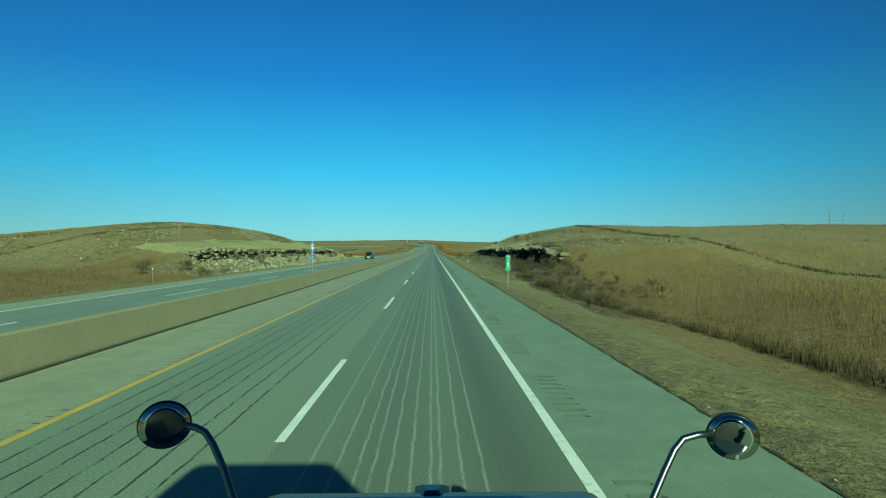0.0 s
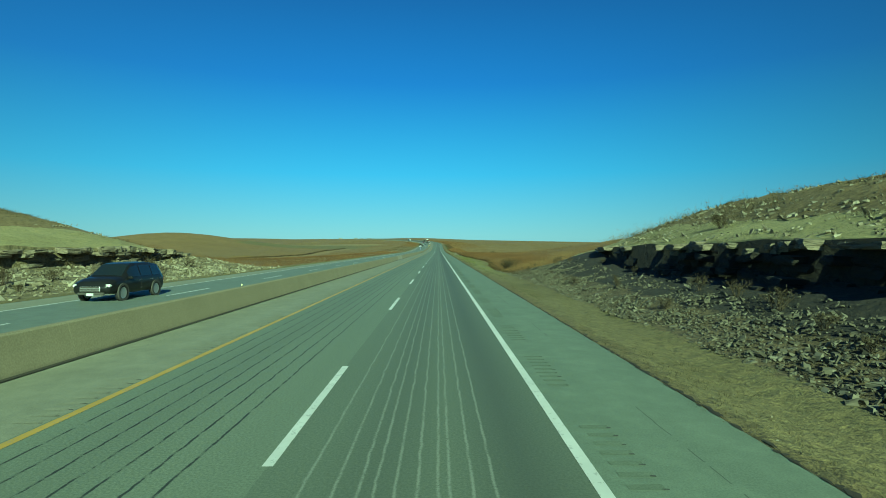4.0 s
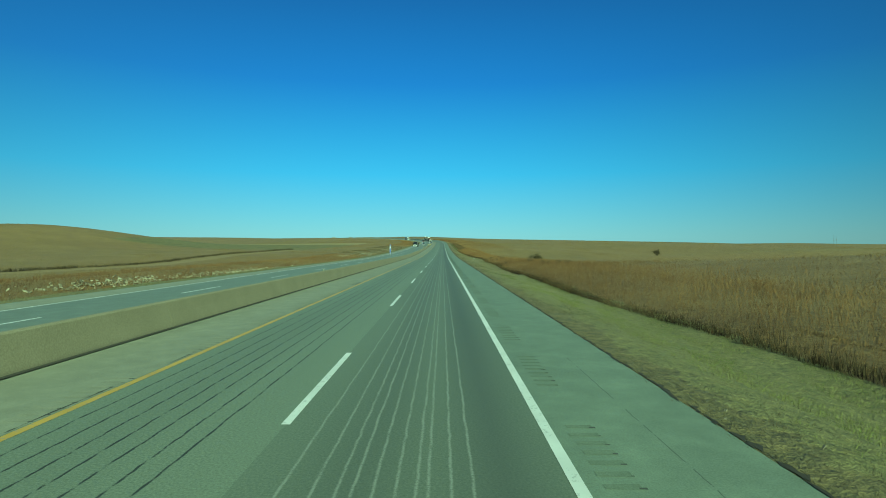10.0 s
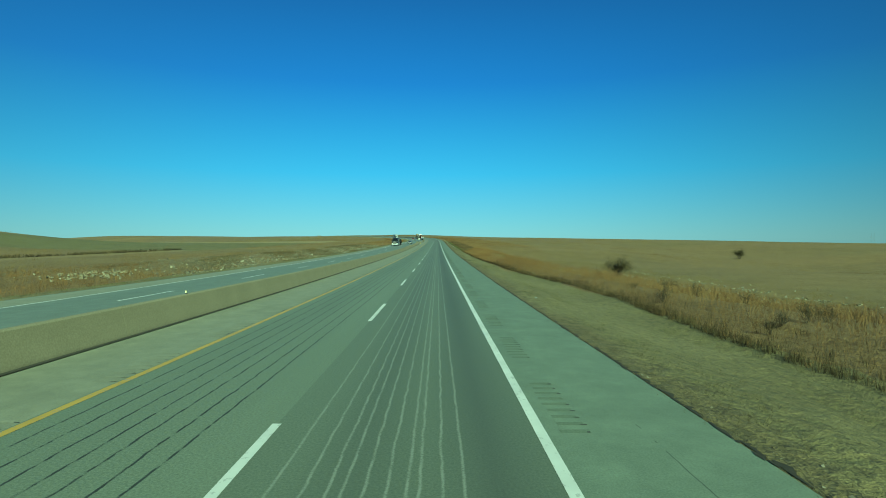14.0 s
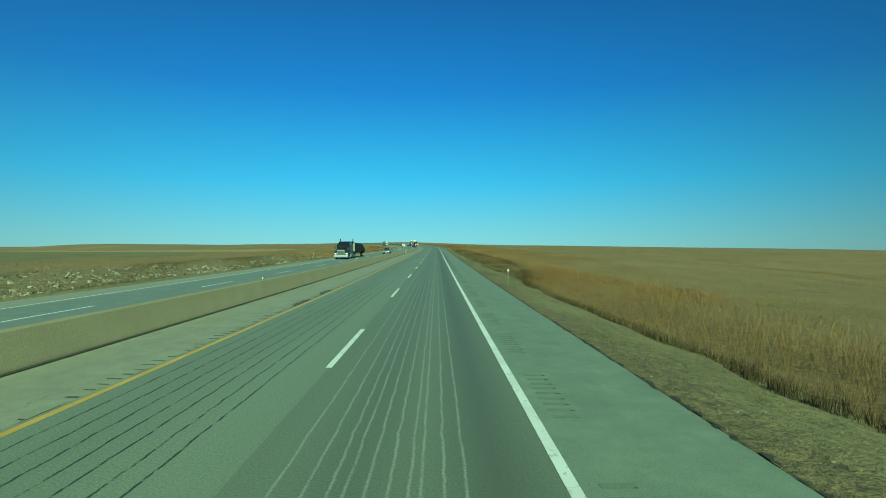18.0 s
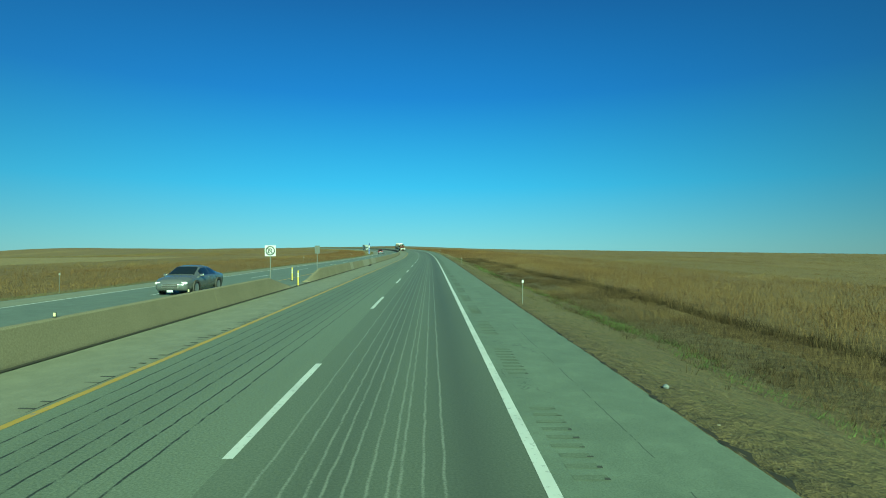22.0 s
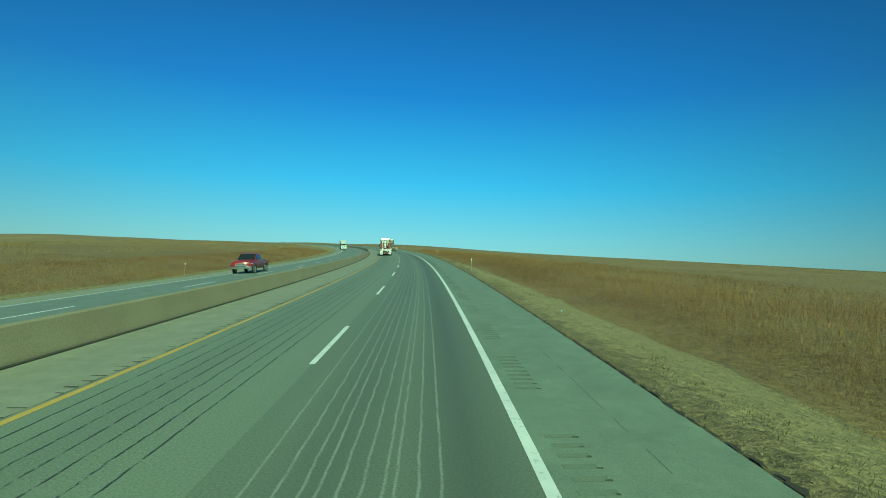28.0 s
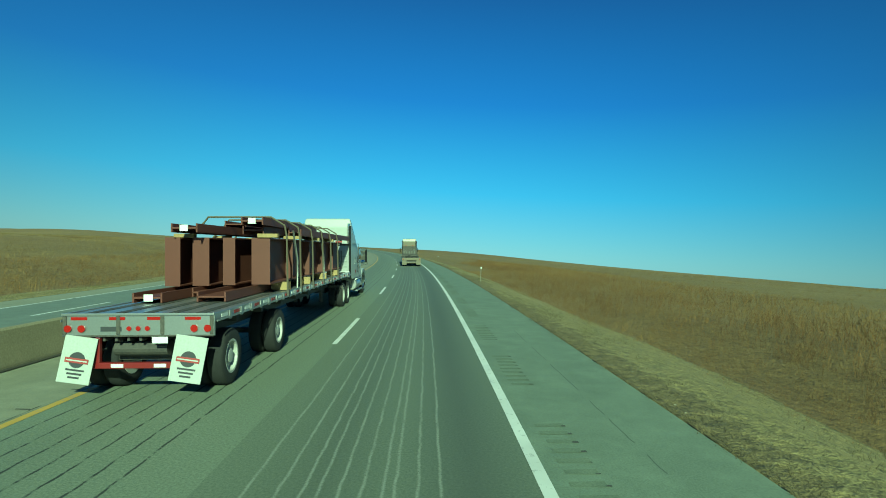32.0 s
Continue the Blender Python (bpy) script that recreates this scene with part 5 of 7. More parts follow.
# ---------- overtaking flatbed lorry with its load of steel ----------
def tractor(top, mat, with_sleeper_gear=True, rim=None, low_roof=False, gear=None):
    """a long-nosed tractor; the back of its sleeper stands at y = 0, its nose at y = 6"""
    lorry = top
    gear = gear or M_ALU
    # chassis
    part("chassis", bm_box(-0.45, 0.45, -3.2, 5.2, 0.62, 0.9, 0.02), M_FRAME, lorry)
    # sleeper and cab
    side = [(0.0, 1.0), (0.0, 3.55), (0.10, 3.95), (0.55, 3.98), (1.3, 3.80), (2.2, 3.25), (2.75, 2.75), (3.0, 2.62), (3.45, 1.95), (3.5, 1.05), (2.3, 1.0)]
    if low_roof:
        side = [(0.0, 1.0), (0.0, 2.92), (0.08, 3.06), (0.3, 3.1), (1.5, 3.1), (1.9, 3.05), (2.5, 2.82), (3.02, 2.68), (3.42, 1.95), (3.5, 1.05), (2.3, 1.0)]
    tuck = [0, 0, 0.14, 0.2, 0.22, 0.2, 0.16, 0.14, 0.05, 0, 0]
    cab = part("cab", bm_prism(side, -1.2, 1.2, 0.06, None, tuck), mat, lorry, {M_TRUCK_WHITE: "white sleeper cab, slightly grimy", M_TAN: "dusty tan sleeper cab"}.get(mat, "black low-roofed sleeper cab"))
    part("roof_seam", bm_box(-1.215, 1.215, 0.02, 2.2, 2.73, 2.76, 0.005), M_SIGN_BACK, cab)
    for sx in (-1, 1):
        x = sx * 1.2
        part("side_window", bm_prism([(2.45, 1.95), (2.45, 2.55), (2.85, 2.55), (3.22, 1.98)], min(x - 0.012 * sx, x + 0.012 * sx), max(x - 0.012 * sx, x + 0.012 * sx)), M_GLASS_DARK, cab)
        None if low_roof else part("sleeper_window", bm_prism([(0.75, 2.98), (0.75, 3.45), (0.95, 3.5), (1.3, 3.3), (1.35, 3.0)], min(x - 0.17 * sx, x - 0.1 * sx), max(x - 0.17 * sx, x - 0.1 * sx), 0.03), M_GLASS_DARK, cab)
        part("door_seam", bm_box(x - 0.008, x + 0.008, 2.28, 2.31, 1.1, 2.72), M_FRAME, cab)
        part("grab_handle", bm_box(x - 0.04, x + 0.04, 0.9, 0.98, 1.75, 2.1, 0.015), M_CHROME, cab)
        part("door_handle", bm_box(x - 0.03, x + 0.03, 2.42, 2.55, 1.5, 1.56, 0.01), M_CHROME, cab)
        part("mirror", bm_box(x + 0.28 * sx - 0.06, x + 0.28 * sx + 0.06, 3.2, 3.28, 1.75, 2.45, 0.03), M_BLACK, lorry)
        part("mirror_bracket", bm_tube([(x, 3.2, 2.5), (x + 0.32 * sx, 3.28, 2.52), (x + 0.34 * sx, 3.28, 1.66), (x, 3.22, 1.6)], 0.02), M_FRAME, lorry)
        # fender and wing
        part("fender", bm_prism([(3.2, 0.55), (3.3, 0.95), (3.75, 1.32), (4.5, 1.40), (5.1, 1.25), (5.45, 0.95), (5.5, 0.55), (5.25, 0.55), (5.1, 0.95), (4.6, 1.2), (4.0, 1.15), (3.65, 0.9), (3.6, 0.5)], min(sx * 0.75, sx * 1.2), max(sx * 0.75, sx * 1.2), 0.03), mat, lorry)
        tk = part("fuel_tank", bm_lathe([(0.02, -0.75), (0.27, -0.75), (0.31, -0.7), (0.31, 0.7), (0.27, 0.75), (0.02, 0.75)], (sx * 0.98, 1.75, 0.72), "y"), M_ALU, lorry, smooth=False)
        part("tank_step", bm_box(min(sx * 1.0, sx * 1.28), max(sx * 1.0, sx * 1.28), 1.2, 3.2, 0.95, 1.0, 0.01), M_ALU, lorry)
        part("lower_step", bm_box(min(sx * 1.05, sx * 1.28), max(sx * 1.05, sx * 1.28), 1.3, 3.1, 0.36, 0.42, 0.01), M_ALU, lorry)
        part("headlamp", bm_box(min(sx * 0.78, sx * 1.12), max(sx * 0.78, sx * 1.12), 5.42, 5.56, 0.82, 1.08, 0.03), M_LAMP_GLASS, lorry)
        part("exhaust_stack", bm_cyl(0.075, 2.2 if low_roof else 2.6, (sx * 1.06, -0.18, 2.15 if low_roof else 2.4), "z", 16), M_CHROME, lorry)
        part("fairing", bm_box(min(sx * 1.12, sx * 1.2), max(sx * 1.12, sx * 1.2), -0.45, 0.0, 1.1, 3.6, 0.02), mat, lorry)
        part("fairing_edge", bm_box(min(sx * 1.115, sx * 1.205), max(sx * 1.115, sx * 1.205), -0.53, -0.452, 1.1, 3.58, 0.01), M_BLACK, lorry)
        for y in (-1.35, -2.65):
            tyre_wheel(lorry, sx * 1.06, y, outer=sx, rim=rim)
            tyre_wheel(lorry, sx * 0.76, y, outer=sx, rim=rim)
        tyre_wheel(lorry, sx * 1.04, 4.45, outer=sx, rim=M_CHROME)
        part("hood_mirror", bm_lathe([(0.01, -0.03), (0.11, -0.03), (0.12, 0.02), (0.05, 0.06)], (sx * 1.12, 4.9, 1.75), "y", 16), M_CHROME, lorry)
        part("hood_mirror_arm", bm_tube([(sx * 0.9, 4.6, 1.35), (sx * 1.02, 4.75, 1.6), (sx * 1.12, 4.9, 1.72)], 0.015), M_FRAME, lorry)
    part("windscreen", bm_prism([(3.04, 2.56), (3.06, 2.58), (3.49, 1.98), (3.46, 1.96)], -1.02, 1.02), M_GLASS_DARK, cab)
    part("sun_visor", bm_prism([(2.9, 2.62), (3.25, 2.52), (3.25, 2.5), (2.9, 2.58)], -1.0, 1.0), mat, cab)
    part("hood", bm_prism([(3.4, 0.9), (3.4, 1.95), (4.6, 1.84 if low_roof else 1.72), (5.35, 1.70 if low_roof else 1.5), (5.6, 1.45 if low_roof else 1.2), (5.6, 0.6), (3.4, 0.6)], -0.82, 0.82, 0.05, None, [0, 0.05, 0.12, 0.2, 0.15, 0.1, 0]), mat, lorry)
    part("grille", bm_box(-0.55, 0.55, 5.58, 5.64, 0.75, 1.5 if low_roof else 1.4, 0.02), M_CHROME, lorry)
    part("bumper", bm_box(-1.2, 1.2, 5.55, 5.82, 0.32, 0.72, 0.06), M_ALU if low_roof else M_CHROME, lorry)
    if low_roof:
        gf = part("grille_surround", bm_box(-0.62, 0.62, 5.56, 5.62, 0.72, 1.62, 0.03), M_ALU, lorry, "bright grille surround")
        for k in range(9):
            part("grille_bar", bm_box(-0.5 + 0.12 * k, -0.46 + 0.12 * k, 5.64, 5.655, 0.8, 1.48), M_FRAME, gf)
    part("fifth_wheel", bm_box(-0.45, 0.45, -2.3, -1.5, 0.95, 1.12, 0.03), M_FRAME, lorry)
    if with_sleeper_gear:
        rack = part("headache_rack", bm_box(-1.1, 1.1, -0.32, -0.2, 1.25, 2.68, 0.04), gear, lorry, "headache rack hung with chains")
        part("rack_tray", bm_box(-1.15, 1.15, -0.6, -0.3, 1.12, 1.42, 0.02), gear, rack)
        part("rack_top_rail", bm_box(-1.18, 1.18, -0.42, -0.18, 2.66, 2.74, 0.02), M_FRAME, rack)
        for x in (-0.85, -0.72, -0.6, 0.35, 0.48, 0.6, 0.72):
            part("chain", bm_tube([(x, -0.38, 2.4), (x + 0.02, -0.40, 1.9), (x - 0.02, -0.42, 1.45)], 0.035, 6), M_CHAIN, rack)
        for z in (1.6, 1.85, 2.1):
            part("rack_slat", bm_box(-1.0, 1.0, -0.345, -0.32, z, z + 0.06), M_SIGN_BACK, rack)
        part("rack_door", bm_box(-0.25, 0.2, -0.36, -0.32, 2.05, 2.5, 0.01), M_SIGN_WHITE if gear is M_ALU else gear, rack)
        for x in (-0.55, 0.55):
            part("marker_lamp", bm_box(x - 0.16, x + 0.16, -0.03, 0.02, 2.80, 2.86, 0.01), M_RED_LAMP, cab)
        # print on the right door: an emblem and unreadable lines
        part("door_emblem", bm_box(1.2, 1.212, 1.75, 2.05, 1.75, 2.1, 0.004), M_DARKTEXT, cab)
        for k in range(6):
            part("print_line", bm_box(1.2, 1.212, 1.72 + 0.02 * (k % 2), 2.1 - 0.03 * (k % 3), 1.30 + 0.065 * k, 1.33 + 0.065 * k), M_DARKTEXT, cab)
        part("licence_plaque", bm_box(1.2, 1.214, 0.95, 1.3, 1.3, 1.45, 0.005), M_RED, cab)


def flatbed_lorry(m):
    """white tractor with a flatbed trailer; the trailer's tail stands at y = 0"""
    top = empty("flatbed_lorry", m)
    tagged(top, "white sleeper-cab lorry with a flatbed trailer", "lorry")
    L = 15.6
    bed = part("trailer_deck", bm_box(-1.2, 1.2, 0.02, L, 1.28, 1.40, 0.01), M_ALU, top, "aluminium deck with dark timber nailing strips")
    for x in (-0.98, -0.5, -0.04, 0.40, 0.86):
        part("nailing_strip", bm_box(x, x + 0.16, 0.05, L - 0.05, 1.40, 1.408), M_FRAME, bed)
    for sx in (-1, 1):
        part("side_rail", bm_box(min(sx * 1.2, sx * 1.245), max(sx * 1.2, sx * 1.245), 0.0, L, 1.27, 1.42, 0.008), M_ALU, bed)
        for k in range(26):
            y = 0.3 + k * 0.585
            part("reflector_tape", bm_box(min(sx * 1.245, sx * 1.250), max(sx * 1.245, sx * 1.250), y, y + 0.28, 1.31, 1.37), M_RED_LAMP if k % 2 else M_SIGN_WHITE, bed)
        for k in range(25):
            y = 0.62 + k * 0.585
            part("stake_pocket", bm_box(min(sx * 1.246, sx * 1.275), max(sx * 1.246, sx * 1.275), y, y + 0.09, 1.24, 1.405, 0.006, 1), M_ALU, bed)
        part("rub_rail", bm_box(min(sx * 1.276, sx * 1.29), max(sx * 1.276, sx * 1.29), 0.02, L, 1.275, 1.305), M_ALU, bed)
        part("main_beam", bm_box(sx * 0.5 - 0.07, sx * 0.5 + 0.07, 0.3, L - 0.4, 0.85, 1.28, 0.01), M_FRAME, top)
        for y in (0.95, 4.05):
            tyre_wheel(top, sx * 1.06, y, outer=sx)
            tyre_wheel(top, sx * 0.74, y, outer=sx)
        # the flaps hang from the tail and are blown back and to one side
        blown = Matrix.Translation((sx * 0.90, -0.03, 1.04)) @ Matrix.Rotation(radians(8), 4, "Y") @ Matrix.Rotation(radians(-7), 4, "X")
        fl = part("mud_flap", bm_box(-0.265, 0.265, -0.008, 0.008, -0.76, 0.0, 0.004), M_WHITE_FLAP, top, "white mud flap with a dark emblem")
        fl.matrix_basis = blown
        part("emblem", bm_cyl(0.13, 0.006, (0, -0.012, -0.38), "y", 24), M_DARKTEXT, fl)
        part("emblem_band", bm_box(-0.19, 0.19, -0.020, -0.014, -0.43, -0.35, 0.002), M_TEALTEXT, fl)
        part("emblem_band_line", bm_box(-0.17, 0.17, -0.022, -0.020, -0.40, -0.38), M_WHITE_FLAP, fl)
        for k in range(3):
            part("print_line", bm_box(-0.15 + 0.03 * k, 0.15 - 0.03 * k, -0.013, -0.008, -0.56 - 0.06 * k, -0.53 - 0.06 * k), M_DARKTEXT, fl)
        for x in (1.14, 0.92):
            part("tail_lamp", bm_lathe([(0.01, -0.015), (0.055, -0.01), (0.06, 0.02)], (sx * x, -0.012, 1.17), "y", 18), M_RED_LAMP, top)
        part("landing_leg", bm_box(sx * 0.5 - 0.06, sx * 0.5 + 0.06, L - 3.2, L - 3.05, 0.35, 1.28, 0.01), M_FRAME, top)
        part("tractor_mud_flap", bm_box(sx * 0.93 - 0.3, sx * 0.93 + 0.3, L - 2.05, L - 2.03, 0.25, 0.95, 0.005), M_FRAME, top)
    part("tail_board", bm_box(-1.24, 1.24, 0.0, 0.06, 1.04, 1.40, 0.01), M_ALU, top)
    part("tail_lip", bm_box(-1.245, 1.245, -0.03, 0.0, 1.385, 1.425, 0.006), M_ALU, top)
    part("tail_lip", bm_box(-1.235, 1.235, -0.022, 0.0, 1.035, 1.06, 0.005), M_FRAME, top)
    for x in (-1.23, -0.36, 0.36, 1.17):
        part("bumper_block", bm_box(x, x + 0.06, -0.02, 0.0, 1.07, 1.375, 0.006), M_FRAME, top)
    for k in range(4):
        part("reflector_tape", bm_box(-1.1 + 0.62 * k, -0.84 + 0.62 * k, -0.006, 0.0, 1.31, 1.36), M_RED_LAMP, top)
    for k in (-0.15, 0.0, 0.15):
        part("centre_lamp", bm_lathe([(0.01, -0.01), (0.035, -0.008), (0.04, 0.015)], (k, -0.008, 1.17), "y", 14), M_RED_LAMP, top)
    part("number_bar", bm_box(-0.62, -0.28, -0.006, 0.0, 1.12, 1.2), M_DARKTEXT, top)
    part("plate", bm_box(0.22, 0.48, -0.006, 0.0, 0.92, 1.03), M_SIGN_WHITE, top)
    for k in range(7):
        part("tail_rib", bm_box(-0.62 + 0.2 * k, -0.58 + 0.2 * k, 0.06, 0.5, 0.95, 1.28), M_FRAME, top)
    # dark sheet across the underside, set in behind the tail
    part("dark_backing", bm_box(-0.62, 0.62, 0.5, 0.52, 0.55, 1.28), M_FRAME, top)
    part("air_tank", bm_cyl(0.13, 0.9, (-0.1, 0.36, 0.78), "x", 16), M_FRAME, top)
    part("underrun_bar", bm_box(-0.75, 0.75, 0.0, 0.09, 0.5, 0.6, 0.012), M_RED, top, "red and white underrun bar")
    for x in (-0.68, 0.68):
        part("underrun_post", bm_box(x - 0.04, x + 0.04, 0.0, 0.08, 0.58, 1.02, 0.01), M_RED, top)
    for x in (-0.45, 0.25):
        part("bar_tape", bm_box(x, x + 0.2, -0.008, -0.001, 0.52, 0.58), M_SIGN_WHITE, top)
    for y in (0.95, 4.05):
        part("axle", bm_cyl(0.065, 2.1, (0, y, 0.52), "x", 12), M_FRAME, top)
    for k in range(9):
        part("cross_member", bm_box(-1.18, 1.18, 1.2 + k * 1.5, 1.3 + k * 1.5, 1.12, 1.28), M_FRAME, top)
    # the tractor, on the same base
    holder = empty("tmp_tractor")
    tractor(holder, M_TRUCK_WHITE)
    shift = Matrix.Translation((0, L + 1.0, 0))
    for ob in list(holder.children):
        ob.parent = top
        ob.matrix_basis = shift @ ob.matrix_basis
    bpy.data.objects.remove(holder)
    return top


def beam_i(parent_name, label, L, hgt, wid, m, lying=False, group="steel load on the flatbed trailer"):
    """a primed steel girder of I section, along y"""
    t = 0.035
    top = empty(parent_name, m)
    tagged(top, label, "girder", group)
    if lying:
        part("web", bm_box(-hgt / 2, hgt / 2, 0, L, wid / 2 - t / 2, wid / 2 + t / 2), M_STEEL_RED, top)
        for sx in (-1, 1):
            part("flange", bm_box(sx * hgt / 2 - t / 2, sx * hgt / 2 + t / 2, 0, L, 0, wid, 0.004), M_STEEL_RED, top)
    else:
        part("web", bm_box(-t / 2, t / 2, 0, L, t, hgt - t), M_STEEL_RED, top)
        for z in (0, hgt - t):
            part("flange", bm_box(-wid / 2, wid / 2, 0, L, z, z + t, 0.004), M_STEEL_RED, top)
        part("end_plate", bm_box(-wid / 2 + 0.01, wid / 2 - 0.01, -0.03, 0.0, 0.0, hgt), M_STEEL_RED, top)
        for k in range(1, 5):
            part("stiffener", bm_box(-wid / 2 + 0.015, wid / 2 - 0.015, L * k / 5, L * k / 5 + 0.02, t, hgt - t), M_STEEL_RED, top)
    return top


TRAILER = frame_at(885.8, -4.33)
flatbed_lorry(TRAILER)


def load_at(x, y, z):
    return TRAILER @ Matrix.Translation((x, y, z))


DECK = 1.41
for i, (x, w) in enumerate(((-1.0, 0.36), (-0.45, 0.40), (0.12, 0.30), (0.80, 0.46))):
    beam_i("steel_girder", "dark red-brown primed steel girder standing on the trailer", 10.6 - (0.5 if i == 2 else 0), 1.12, w, load_at(x, 3.3 + 0.2 * i, DECK + 0.225))
for x, y, L in ((-0.75, 1.7, 4.5), (0.42, 1.9, 3.8), (-0.16, 3.0, 8.0)):
    beam_i("steel_beam", "short primed steel beam lying on the deck", L, 0.55, 0.2, load_at(x, y, DECK + 0.01), True)
for x, y, L, z, w in ((-0.62, 3.0, 7.5, 1.45, 0.55), (0.45, 4.4, 8.0, 1.45, 0.5), (-0.5, 5.8, 7.0, 1.66, 0.55), (0.55, 4.0, 6.2, 1.66, 0.5), (0.98, 6.4, 9.4, 1.45, 0.34)):
    beam_i("steel_beam", "primed steel beam lying on top of the load", L, w, 0.2, load_at(x, y, DECK + z), True)
for i, y in enumerate((3.9, 5.0, 6.2, 7.4, 8.8, 10.0, 11.4, 12.6)):
    for x in (-1.0, 0.97):
        t = empty("timber_block", load_at(x, y, DECK + 0.01 if i % 2 else DECK + 1.352))
        tagged(t, "sawn timber packing block under the steel", "timber block", "packing timbers")
        part("block", bm_box(-0.24, 0.24, -0.08, 0.08, 0, 0.21 if i % 2 else 0.094, 0.008), M_WOOD, t)
for i, y in enumerate((4.6, 6.0, 7.6, 9.2, 10.7, 12.2)):
    st = empty("tie_down_strap", load_at(0, y, 0))
    tagged(st, "faded webbing strap drawn tight over the steel load", "strap", "tie-down straps")
    part("webbing", bm_tube([(-1.24, 0, 1.40), (-1.21, 0.04, DECK + 1.38), (-0.92, 0.05, DECK + 1.68), (-0.76, 0.05, DECK + 1.89), (0.82, 0.05, DECK + 1.89), (1.16, 0.05, DECK + 1.68), (1.22, 0.04, DECK + 1.36), (1.25, 0, 1.40)], 0.026, 6), M_STRAP, st)
    part("ratchet", bm_box(1.23, 1.30, -0.06, 0.06, 1.28, 1.45, 0.01), M_FRAME, st)
for i, y in enumerate((5.6, 9.3)):
    ch = empty("tie_down_chain", load_at(0, y, 0))
    tagged(ch, "steel chain binding the girders to the deck", "chain", "tie-down chains")
    part("links", bm_tube([(1.25, 0, 1.42), (1.2, 0.2, 2.2), (1.05, 0.35, 3.0)], 0.03, 6), M_CHAIN, ch)


# ---------- lorry ahead in the same lane ----------
def step_deck_lorry(m):
    top = empty("step_deck_lorry", m)
    tagged(top, "tan sleeper-cab lorry with an empty low trailer", "lorry")
    L = 13.5
    part("trailer_deck", bm_box(-1.28, 1.28, 0.0, L - 3.4, 0.92, 1.08, 0.02), M_FRAME, top, "dark low deck strewn with dark chains and straps")
    part("upper_deck", bm_box(-1.28, 1.28, L - 3.4, L, 1.30, 1.45, 0.02), M_FRAME, top)
    part("deck_step", bm_box(-1.28, 1.28, L - 3.5, L - 3.4, 0.92, 1.45, 0.01), M_FRAME, top)
    part("tail_board", bm_box(-1.3, 1.3, -0.06, 0.0, 0.80, 1.16, 0.015), M_TAN, top)
    # dark sheet added to make the gap between the flaps dark
    part("dark_backing", bm_box(-0.66, 0.66, 0.10, 0.14, 0.46, 0.92), M_FRAME, top)
    part("chain_rack", bm_box(-1.15, 1.15, L - 0.55, L - 0.25, 1.45, 2.15, 0.04), M_FRAME, top)
    for k in range(5):
        part("binder", bm_box(-0.95 + 0.42 * k, -0.80 + 0.42 * k, L - 0.62, L - 0.555, 1.55, 1.95, 0.02), M_CHAIN, top)
    part("underrun_bar", bm_box(-0.9, 0.9, -0.05, 0.05, 0.42, 0.52, 0.01), M_TAN, top)
    r = np.random.default_rng(5)
    for k in range(22):
        x, y = r.uniform(-1.1, 1.1), r.uniform(0.6, 9.5)
        part("strap_bundle", bm_box(x - 0.22, x + 0.22, y - 0.3, y + 0.3, 1.08, 1.08 + r.uniform(0.08, 0.3), 0.05), M_RUBBER, top)
    for sx in (-1, 1):
        part("mud_flap", bm_box(sx * 0.97 - 0.3, sx * 0.97 + 0.3, -0.03, -0.015, 0.2, 0.82, 0.005), M_TAN, top)
        part("tail_lamp", bm_box(sx * 1.1 - 0.09, sx * 1.1 + 0.09, -0.075, -0.055, 0.92, 1.02, 0.01), M_RED_LAMP, top)
        part("main_beam", bm_box(sx * 0.5 - 0.07, sx * 0.5 + 0.07, 0.2, L - 0.4, 0.6, 0.92, 0.01), M_FRAME, top)
        for y in (0.9, 2.15):
            tyre_wheel(top, sx * 1.12, y, 0.44, 0.25, sx, None, 0.26)
            tyre_wheel(top, sx * 0.82, y, 0.44, 0.25, sx, None, 0.26)
    holder = empty("tmp_tractor")
    tractor(holder, M_TAN, gear=M_FRAME)
    shift = Matrix.Translation((0, L + 1.0, 0))
    for ob in list(holder.children):
        ob.parent = top
        ob.matrix_basis = shift @ ob.matrix_basis
    bpy.data.objects.remove(holder)
    return top


step_deck_lorry(frame_at(949.0, 0.0))


